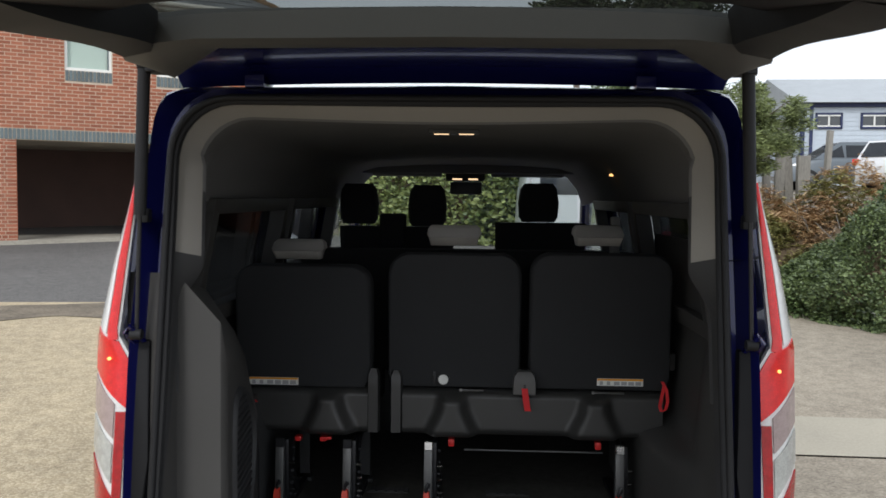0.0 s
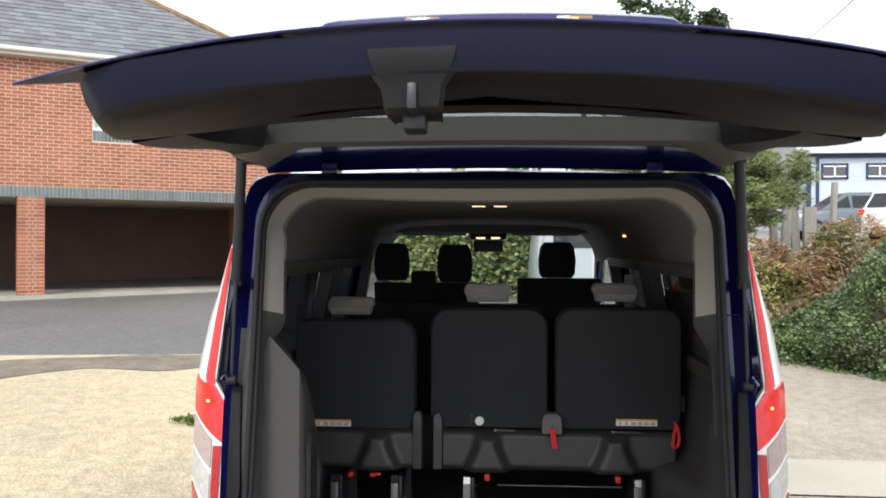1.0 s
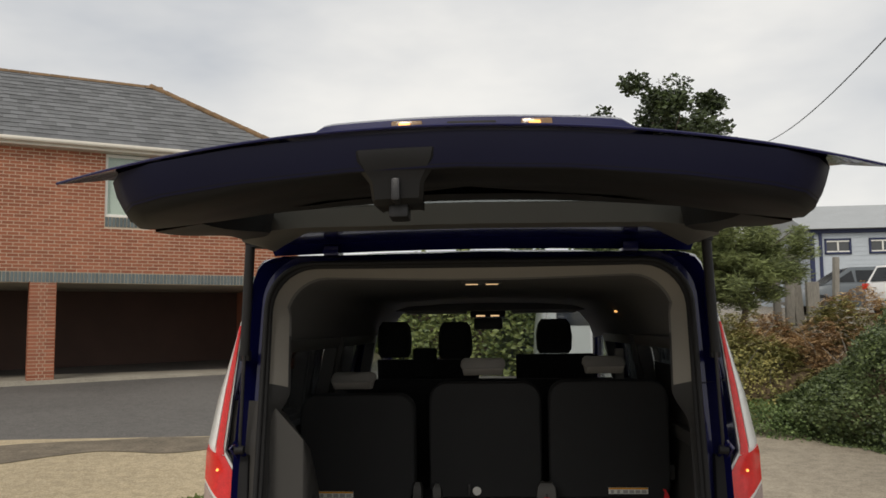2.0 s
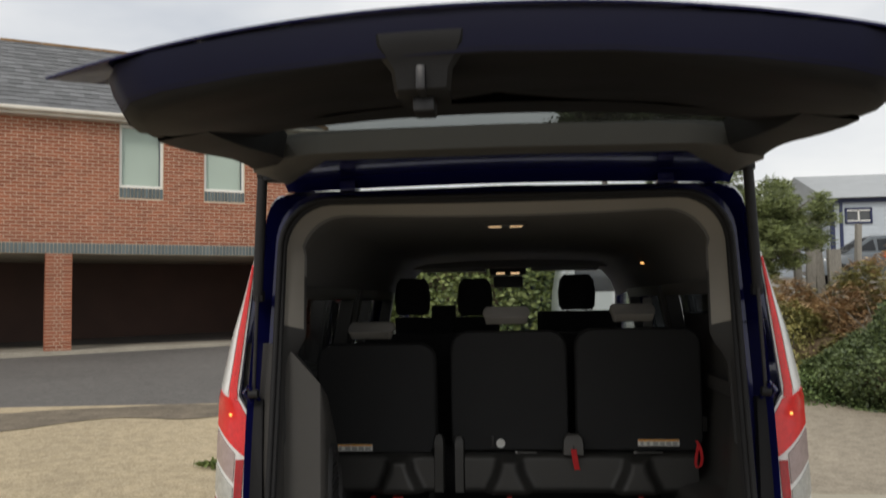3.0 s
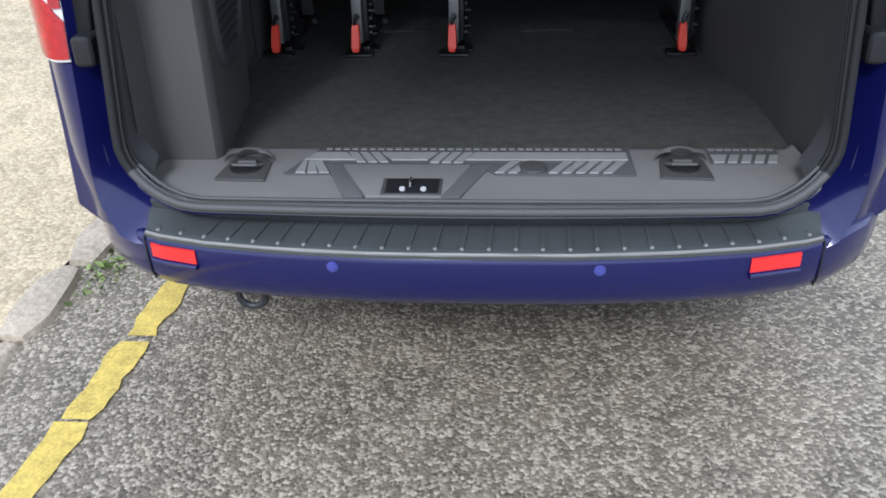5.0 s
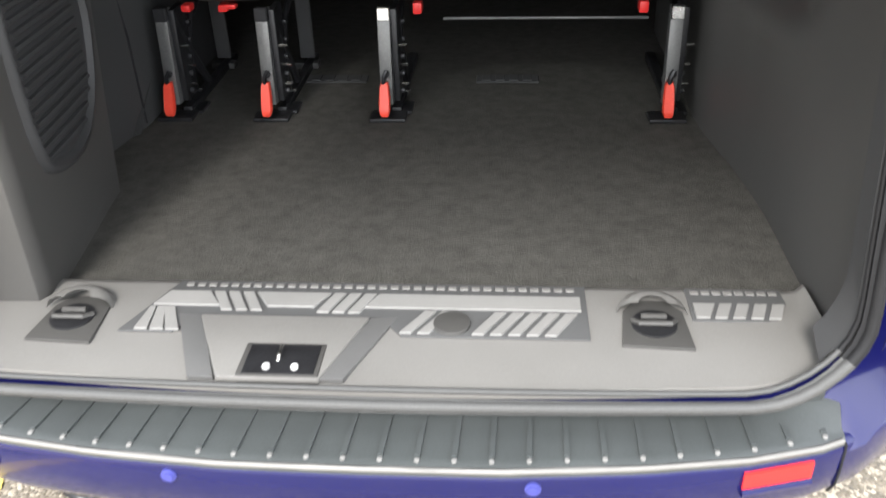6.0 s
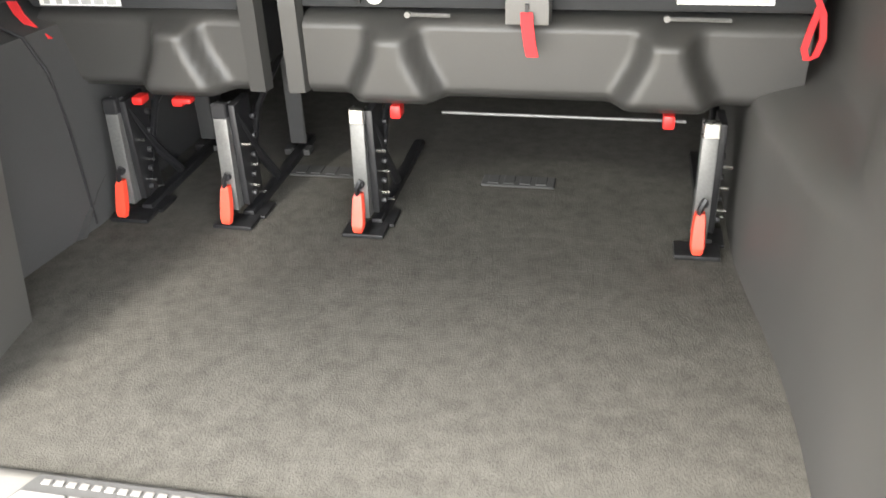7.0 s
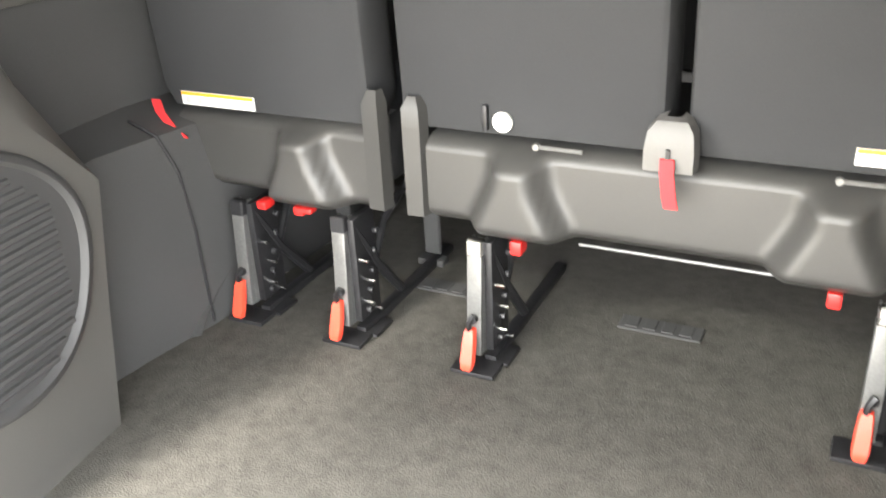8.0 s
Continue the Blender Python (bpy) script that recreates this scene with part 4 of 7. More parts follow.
for side in (-1, 1):
    lamp = part("tail_lamp", lens(side, 0, 1, lambda s: 0.80, lambda s: 1.73, 0.0, 8, 40), LENS_WHITE, van, "tall red and white tail lamp", 40)
    for s0, s1, zb, zt, mat, tag in (
        (0.07, 0.37, lambda s: 1.302, lambda s: 1.715, LENS_RED, "long red lens"),
        (0.41, 0.98, lambda s: 1.305 + 0.03 * s, lambda s: 1.70, LENS_WHITE, "clear upper lens"),
        (0.07, 0.98, lambda s: 1.125 + 0.095 * s, lambda s: 1.296 + 0.03 * s, LENS_RED, "red stop lens"),
        (0.07, 0.28, lambda s: 0.905, lambda s: 1.122, LENS_DEEP, "narrow deep red lens"),
        (0.32, 0.98, lambda s: 1.025 + 0.095 * s, lambda s: 1.11 + 0.095 * s, LENS_GREY, "smoked lens"),
        (0.32, 0.98, lambda s: 0.905 + 0.12 * s, lambda s: 1.008 + 0.095 * s, LENS_CLEAR, "clear lower lens"),
        (0.04, 0.98, lambda s: 0.806, lambda s: 0.872 + 0.13 * s, LENS_DEEP, "deep red bottom lens"),
    ):
        part("lens", lens(side, s0, s1, zb, zt, 0.005), mat, lamp, tag, 40)
    bm = bmesh.new()
    c = lamp_at(side, 0.45, 1.255, 0.011)
    disc(bm, c, (0, 1, 0), 0.0045, 0.005, 10, 0.001)
    part("bulb_glint", bm, LAMP_LIT, lamp, "lit amber bulb")

# gas struts
for s in (-1, 1):
    bm = bmesh.new()
    tube(bm, [(s * 0.735, -0.06, 1.975), (s * 0.755, -0.045, 1.62)], 0.0155, 12)
    strut = part("gas_strut", bm, BLACK, van, "black gas strut")
    bm = bmesh.new()
    tube(bm, [(s * 0.755, -0.045, 1.63), (s * 0.772, -0.03, 1.33)], 0.006, 8)
    part("rod", bm, IRON, strut, "thin dark piston rod")
    for end in ((s * 0.735, -0.06, 1.985), (s * 0.773, -0.03, 1.32)):
        bm = bmesh.new()
        disc(bm, end, (1, 0, 0), 0.014, 0.03, 12, 0.003)
        part("ball_joint", bm, BLACK, strut)
    bm = bmesh.new()
    tube(bm, [(s * 0.765, 0.0, 1.30), (s * 0.785, -0.045, 1.345), (s * 0.80, -0.03, 1.325), (s * 0.79, 0.0, 1.29)], 0.008, 6)
    part("strut_bracket", bm, PAINT, van)
    bm = bmesh.new()
    box(bm, s * 0.752, s * 0.785, 0.0, 0.03, 1.60, 1.635, 0.006)
    part("jamb_stop", bm, BLACK, van, "small black jamb stop")

# the body is a little narrower on its right side than the mirrored halves above
NARROW = {"rear_frame", "body_shell", "opening_lining", "headliner", "side_lining", "window_surround", "door_seal", "jamb_cover", "buffer", "tail_lamp", "lens", "bulb_glint",
          "gas_strut", "rod", "ball_joint", "strut_bracket", "jamb_stop", "side_window", "door_window", "windscreen", "corner_panel", "load_sill"}
for ob in van.children_recursive:
    if ob.name.split(".")[0] in NARROW:
        for v in ob.data.vertices:
            if v.co.x > 0:
                v.co.x *= 0.967

# ---- raised tailgate ----
GATE_UP = 3.5
W_A = [0.0, 0.1, 0.5, 0.9, 1.15, 1.32, 1.42]
W_X = [0.7, 0.73, 0.735, 0.742, 0.75, 0.758, 0.755]


def gate_w(a):
    return float(np.interp(a, W_A, W_X))


def crown(x, a):
    return -(0.018 + 0.065 * smoothstep(0.3, 1.3, a)) * (x / 0.77) ** 2


def gate_b(x, a):
    base = float(np.interp(a, [0, 0.03, 0.1, 0.2, 0.6, 0.85, 1.0, 1.07, 1.2, 1.3, 1.36, 1.40, 1.42], [0.0, 0.035, 0.055, 0.05, 0.055, 0.065, 0.074, 0.074, 0.058, 0.036, 0.021, 0.01, 0.004]))
    return base + crown(x, a)


def skin_rows(a_list, f_list, off=0.0, dip=True):
    rows = []
    for a in a_list:
        row = []
        for f in f_list:
            x = f * gate_w(a)
            aa = a - 0.05 * abs(f) ** 2.5 * smoothstep(0.9, 1.4, a)
            b = gate_b(x, a) + off
            if dip and abs(x) < 0.335 and 1.205 < a < 1.375:
                edge = min(smoothstep(0.335, 0.31, abs(x)) if abs(x) > 0.31 else 1, 1)
                b -= 0.036 * edge
            row.append((x, -aa, b))
        rows.append(row)
    return rows


a_list = [0, 0.02, 0.05, 0.1, 0.15, 0.2, 0.28, 0.4, 0.5, 0.6, 0.7, 0.8, 0.86, 0.92, 0.98, 1.03, 1.08, 1.14, 1.2, 1.21, 1.25, 1.29, 1.33, 1.37, 1.378, 1.39, 1.40, 1.41, 1.42]
f_list = sorted({round(-1 + 2 * i / 40, 4) for i in range(41)} | {-0.443, 0.443, -0.41, 0.41})
bm = bmesh.new()
loft(bm, skin_rows(a_list, f_list), closed=False)
bmesh.ops.delete(bm, geom=[f for f in bm.faces if 0.22 < -f.calc_center_median().y < 0.8 and abs(f.calc_center_median().x) < 0.58], context="FACES")
loft(bm, skin_rows(a_list, f_list, -0.005), closed=False)
bmesh.ops.delete(bm, geom=[f for f in bm.faces if 0.22 < -f.calc_center_median().y < 0.8 and abs(f.calc_center_median().x) < 0.58], context="FACES")
edge_top = skin_rows(a_list, (-1, 1))
edge_low = skin_rows(a_list, (-1, 1), -0.005, False)
for k in (0, 1):
    loft(bm, [[r[k] for r in edge_top], [r[k] for r in edge_low]], closed=False)
lip_top, lip_low = skin_rows([1.42], f_list)[0], skin_rows([1.42], f_list, -0.005, False)[0]
loft(bm, [lip_top, [(x, y - 0.0015, b - 0.0025) for x, y, b in lip_top], lip_low], closed=False)
tailgate = part("tailgate", bm, PAINT, van, "raised dark blue tailgate", 35)
tailgate.matrix_basis = pose(0, 0.115, 1.971, -GATE_UP, 0, 0)


def under(u, v, d):
    """Points under the gate: across, down the gate, below the line from hinge to lip."""
    return (u, -v, crown(u, v) - d)


bm = bmesh.new()
loft(bm, [[(x, -a, gate_b(x, a) - 0.008) for x in [-0.6 + 1.2 * i / 16 for i in range(17)]] for a in (0.2, 0.35, 0.5, 0.65, 0.82)], closed=False)
pane = part("rear_window", bm, REAR_GLASS, tailgate, "dark privacy rear window", 60)

# the inner side: a blue flange behind the lip, then the moulded trim
RIM = [(0.668, 0.74), (0.668, 0.86), (0.668, 1.0), (0.664, 1.15), (0.668, 1.25), (0.65, 1.32), (0.615, 1.37), (0.55, 1.392), (0.4, 1.402), (0.2, 1.408), (0.0, 1.41)]
RIM = [(x * 1.03, a) for x, a in RIM]
RIM = RIM + [(-x, a) for x, a in RIM[-2::-1]]


def rim_ring(k, depth):
    """The rim drawn in by k towards the middle, at a depth that may differ along it."""
    out = []
    for x, a in RIM:
        x2, a2 = x * (1 - k), a + (1.0 - a) * k
        out.append(under(x2, a2, depth(x2, a2)))
    return out


def trim_depth(x, a):
    return (0.066 + 0.018 * smoothstep(0.25, 0.45, abs(x))) * min(1.0, max(0.0, (a - 0.78) / 0.45)) + 0.004


# the flange's darker blue has the shade under the gate coloured in
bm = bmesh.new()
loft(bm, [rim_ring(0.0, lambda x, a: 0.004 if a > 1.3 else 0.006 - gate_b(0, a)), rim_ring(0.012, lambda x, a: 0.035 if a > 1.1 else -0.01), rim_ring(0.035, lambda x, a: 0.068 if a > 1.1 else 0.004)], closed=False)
part("tailgate_flange", bm, PAINT_SHADED, tailgate, "blue painted inner flange of the tailgate", 40)
bm = bmesh.new()
loft(bm, [rim_ring(0.03, lambda x, a: 0.062 if a > 1.1 else 0.0), rim_ring(0.04, lambda x, a: 0.07 if a > 1.1 else 0.004), rim_ring(0.06, lambda x, a: trim_depth(x, a) - 0.004), rim_ring(0.085, trim_depth), rim_ring(0.2, lambda x, a: trim_depth(x, a) + 0.003), rim_ring(0.5, lambda x, a: trim_depth(x, a) - 0.012), rim_ring(0.98, lambda x, a: trim_depth(x, a) - 0.02)], closed=False)
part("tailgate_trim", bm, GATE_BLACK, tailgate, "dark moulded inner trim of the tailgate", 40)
bm = bmesh.new()
fx = [-0.6 + 1.2 * i / 20 for i in range(21)]
loft(bm, [[under(x, 0.80, -0.05) for x in fx], [under(x, 0.80, 0.0) for x in fx], [under(x, 0.83, trim_depth(x, 0.83)) for x in fx], [under(x * 0.9, 0.95, trim_depth(x, 0.95) - 0.008) for x in fx]], closed=False)
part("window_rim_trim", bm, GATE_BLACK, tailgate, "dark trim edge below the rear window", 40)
for s in (-1, 1):
    bm = bmesh.new()
    rows = []
    for a in (0.3, 0.33, 0.4, 0.48, 0.56, 0.65, 0.75, 0.85, 0.95, 1.05, 1.12):
        w0, w1 = 0.55 + 0.1 * smoothstep(0.6, 0.3, a), min(gate_w(a) - 0.008, 0.675 + 0.035 * (1 - smoothstep(0.3, 0.8, a)))
        dep = -0.02 if a == 0.3 else 0.008 + 0.064 * smoothstep(0.3, 1.2, a)
        rows.append([under(s * w0, a, 0.012 - gate_b(0, a)), under(s * (w0 + 0.012), a, dep), under(s * (w1 - 0.012), a, dep), under(s * w1, a, 0.008 - gate_b(0, a))])
    loft(bm, rows, closed=False)
    part("tailgate_side_trim", bm, GATE_BLACK, tailgate, "dark trim beside the rear window", 40)
    bm = bmesh.new()
    prism(bm, [(s * 0.47, 0.06), (s * 0.52, 0.06), (s * 0.52, -0.04), (s * 0.47, -0.04)], under, -0.012, 0.02, 0.004)
    part("hinge", bm, PAINT, tailgate, "blue painted hinge")
    bm = bmesh.new()
    prism(bm, [(s * 0.67, 0.14), (s * 0.69, 0.13), (s * 0.728, 0.15), (s * 0.733, 0.17), (s * 0.728, 0.19), (s * 0.67, 0.2)], under, -0.02, 0.0, 0.003)
    part("strut_mount", bm, BLACK, tailgate, "black strut mount")


def top_trim_edges(f):
    """The lower and upper edge of the grey trim: across, down the gate, height. Its ends turn down beside the hinges."""
    k = abs(f)
    side = 1 if f >= 0 else -1
    ks = [0.0, 0.74, 0.9, 1.0]
    low = [float(np.interp(k, ks, v)) for v in ([0.0, 0.5, 0.65, 0.72], [0.33, 0.325, 0.2, 0.3], [0.016, 0.014, -0.034, -0.012])]
    high = [float(np.interp(k, ks, v)) for v in ([0.0, 0.5, 0.62, 0.69], [0.52, 0.51, 0.48, 0.42], [-0.012, -0.014, -0.02, -0.018])]
    return (side * low[0], -low[1], low[2]), (side * high[0], -high[1], high[2])


bm = bmesh.new()
rows = []
for i in range(61):
    lo, hi = top_trim_edges(-1 + 2 * i / 60)
    row = [(lo[0], lo[1] + 0.004, lo[2] + 0.03), lo]
    for u in (0.06, 0.3, 0.6, 0.94):
        row.append((lo[0] + (hi[0] - lo[0]) * u, lo[1] + (hi[1] - lo[1]) * u, lo[2] + (hi[2] - lo[2]) * u - 0.012 * math.sin(math.pi * u)))
    rows.append(row + [hi, (hi[0], hi[1] - 0.004, hi[2] + 0.06)])
loft(bm, rows, closed=False)
part("tailgate_top_trim", bm, TOP_TRIM, tailgate, "grey trim along the top of the tailgate", 40)
bm = bmesh.new()
loft(bm, [[(f * w, -a, b - 0.02 * f * f) for f in [-1 + 2 * i / 24 for i in range(25)]] for a, w, b in ((0.03, 0.67, 0.045), (0.036, 0.69, 0.036), (0.08, 0.715, 0.03), (0.2, 0.72, 0.03), (0.42, 0.71, 0.036))], closed=False)
part("tailgate_inner_panel", bm, PAINT, tailgate, "blue painted inner panel by the hinges", 40)
bm = bmesh.new()
loft(bm, [[under(-0.115 + f * w, a + (0.0 if abs(f) < 0.9 else -0.012), d) for f in (-1, -0.86, 0, 0.86, 1)] for a, w, d in ((1.395, 0.072, 0.028), (1.408, 0.078, 0.034), (1.405, 0.074, 0.052), (1.392, 0.062, 0.072), (1.385, 0.05, 0.088), (1.375, 0.046, 0.118), (1.36, 0.044, 0.124), (1.27, 0.04, 0.12), (1.26, 0.038, 0.07))], closed=False)
part("latch_cover", bm, LATCH_GREY, tailgate, "charcoal latch cover", 40)
bm = bmesh.new()
box(bm, -0.124, -0.108, -1.392, -1.33, -0.126, -0.085, 0.004)
box(bm, -0.134, -0.098, -1.345, -1.29, -0.148, -0.115, 0.005)
part("latch", bm, IRON, tailgate, "black latch jaw")
bm = bmesh.new()
prism(bm, [(-0.244, 1.355), (0.276, 1.355), (0.276, 1.245), (-0.244, 1.245)], lambda u, v, d: (u, -v, gate_b(0, v) - 0.03 + d), 0.0, 0.005, 0.001)
part("number_plate", bm, PLATE, tailgate, "yellow rear number plate")
for k in range(7):
    x = -0.194 + 0.055 * k + (0.035 if k > 3 else 0)
    bm = bmesh.new()
    prism(bm, [(x, 1.34), (x + 0.042, 1.34), (x + 0.042, 1.262), (x, 1.262)], lambda u, v, d: (u, -v, gate_b(0, v) - 0.025 + d), 0.0, 0.0012)
    part("plate_bar", bm, INK, tailgate, smooth=0)
for x in (-0.114, 0.146):
    bm = bmesh.new()
    box(bm, x - 0.032, x + 0.032, -1.225, -1.195, 0.036, 0.072, 0.006)
    part("plate_lamp", bm, LENS_AMBERED, tailgate, "number plate lamp")
    bm = bmesh.new()
    box(bm, x - 0.016, x + 0.008, -1.229, -1.222, 0.05, 0.066, 0.004)
    part("plate_lamp_bulb", bm, LAMP_LIT, tailgate, "lit number plate bulb")
bm = bmesh.new()
box(bm, -0.034, 0.066, -1.223, -1.19, 0.02, 0.07, 0.006)
part("handle_recess", bm, BLACK, tailgate, "black handle recess")
bm = bmesh.new()
rows = []
for a0, h in ((1.03, 0.0), (1.07, 0.014), (1.13, 0.024), (1.182, 0.026), (1.195, 0.02), (1.199, -0.045)):
    row = []
    for i in range(37):
        x = -0.36 + 0.72 * i / 36
        fade = smoothstep(0.36, 0.29, abs(x))
        row.append((x + 0.016, -(a0 + 0.02 * fade), gate_b(x, a0) + (h * fade if h > 0 else h) - 0.002 * (1 - fade)))
    rows.append(row)
loft(bm, rows, closed=False)
part("plate_moulding", bm, PAINT, tailgate, "raised blue moulding over the plate", 40)

# ---- cab fittings ----
bm = bmesh.new()
loft(bm, [[(-0.8, y, z), (-0.3, y - 0.02, z + 0.01), (0.1, y - 0.02, z + 0.01), (0.25, y - 0.02, z + 0.045), (0.6, y - 0.02, z + 0.045), (0.8, y, z)] for y, z in ((3.95, 0.7), (3.92, 1.05), (3.97, 1.15), (4.25, 1.2), (4.6, 1.2))], closed=False)
part("dashboard", bm, BLACK, van, "black dashboard", 40)
bm = bmesh.new()
tube(bm, [(0.38 + 0.19 * math.cos(a), 3.78 + 0.08 * math.sin(a), 1.16 + 0.17 * math.sin(a)) for a in [2 * math.pi * k / 28 for k in range(28)]], 0.016, 8, closed=True)
tube(bm, [(0.38, 3.8, 1.16), (0.38, 4.0, 1.08)], 0.03, 8)
part("steering_wheel", bm, BLACK, van, "black steering wheel")
bm = bmesh.new()
box(bm, -0.15, 0.10, 3.33, 3.52, 1.775, 1.885, 0.02)
console = part("overhead_console", bm, BLACK, van, "black overhead console")
for x in (-0.075, 0.025):
    bm = bmesh.new()
    box(bm, x - 0.03, x + 0.03, 3.325, 3.332, 1.78, 1.79, 0.002)
    part("reading_lamp", bm, LAMP_WARM, console, "lit warm reading lamp")
bm = bmesh.new()
box(bm, -0.13, 0.08, 3.55, 3.585, 1.69, 1.775, 0.02)
part("rear_view_mirror", bm, BLACK, van, "black interior mirror")
for x0, x1 in ((-0.62, -0.18), (0.14, 0.6)):
    bm = bmesh.new()
    box(bm, x0, x1, 3.4, 3.58, 1.805, 1.83, 0.01, 2)
    part("sun_visor", bm, HEADLINING, van, "grey folded sun visor")
bm = bmesh.new()
box(bm, -0.7, 0.68, 3.3, 3.36, 1.82, 1.875, 0.012)
part("header_shelf", bm, HEADLINING, van, "grey shelf edge over the windscreen")
bm = bmesh.new()
box(bm, -0.085, 0.075, 0.6, 0.7, 1.874, 1.892, 0.004)
roof_lamp = part("roof_lamp", bm, SHELL, van, "grey roof lamp")
for x in (-0.045, 0.035):
    bm = bmesh.new()
    box(bm, x - 0.024, x + 0.024, 0.636, 0.642, 1.871, 1.875, 0.001)
    part("roof_lamp_lens", bm, LAMP_WARM, roof_lamp, "lit warm lens")
for x, y in ((-0.745, 2.0), (0.69, 1.95)):
    bm = bmesh.new()
    box(bm, x - 0.009, x + 0.009, y, y + 0.03, 1.778, 1.788, 0.002)
    part("spot_lamp", bm, GLOW_SMALL, van, "small lit side lamp")


# ---- seats ----
def cushion(bm, x0, x1, y0, y1, z0, z1, r):
    return box(bm, x0, x1, y0, y1, z0, z1, r, 4)


def seat_back(x0, x1, z0, z1, lean=-0.03, y=0.945, thick=0.12, r=0.075):
    """A padded backrest seen from behind: rounded upper corners and soft rims."""
    b = bmesh.new()
    pts = [(x0 + 0.02, z0), (x1 - 0.02, z0), (x1, z0 + 0.04), (x1, z1 - r)]
    pts += [(x1 - r + r * math.cos(radians(a)), z1 - r + r * math.sin(radians(a))) for a in (20, 40, 60, 80)]
    pts += [(x0 + r + r * math.cos(radians(a)), z1 - r + r * math.sin(radians(a))) for a in (100, 120, 140, 160)]
    pts += [(x0, z1 - r), (x0, z0 + 0.04)]
    cx, cz = (x0 + x1) / 2, (z0 + z1) / 2
    rows = []
    for k, d in ((0.93, -0.004), (0.975, 0.0), (1.0, 0.018), (1.0, thick - 0.03), (0.95, thick), (0.9, thick + 0.005)):
        rows.append([(cx + (x - cx) * k, y + d + lean * (z - z0) / (z1 - z0), cz + (z - cz) * (1 - (1 - k) * (x1 - x0) / (z1 - z0))) for x, z in pts])
    loft(b, rows, caps=True)
    return b


def shell_panel(x0, x1, bulges, z0=0.818, z1=0.978):
    """The moulded lower shell with wide-footed swellings over the legs."""
    b = bmesh.new()
    nx, nz = max(14, int((x1 - x0) / 0.012)), 18
    rows = []
    for j in range(nz + 1):
        z = z0 + (z1 - z0) * j / nz
        row = []
        for i in range(nx + 1):
            x = x0 + (x1 - x0) * i / nx
            y = 0.925
            for c in bulges:
                half = 0.026 + 0.045 * (1 - smoothstep(z0, z1 - 0.03, z)) ** 1.2
                k = 1 - smoothstep(half * 0.85, half + 0.034, abs(x - c))
                y -= 0.05 * k * (1 - smoothstep(z1 - 0.035, z1 - 0.008, z))
            y += 0.03 * smoothstep(z1 - 0.016, z1, z) + 0.02 * smoothstep(z0 + 0.02, z0, z)
            row.append((x, y, z))
        rows.append([(x0, 1.02, row[0][2])] + row + [(x1, 1.02, row[0][2])])
    rows.append([(x, 1.05, z1 + 0.002) for x, y, z in rows[-1]])
    rows.insert(0, [(x, 1.05, z0) for x, y, z in rows[0]])
    loft(b, rows, closed=False)
    return b


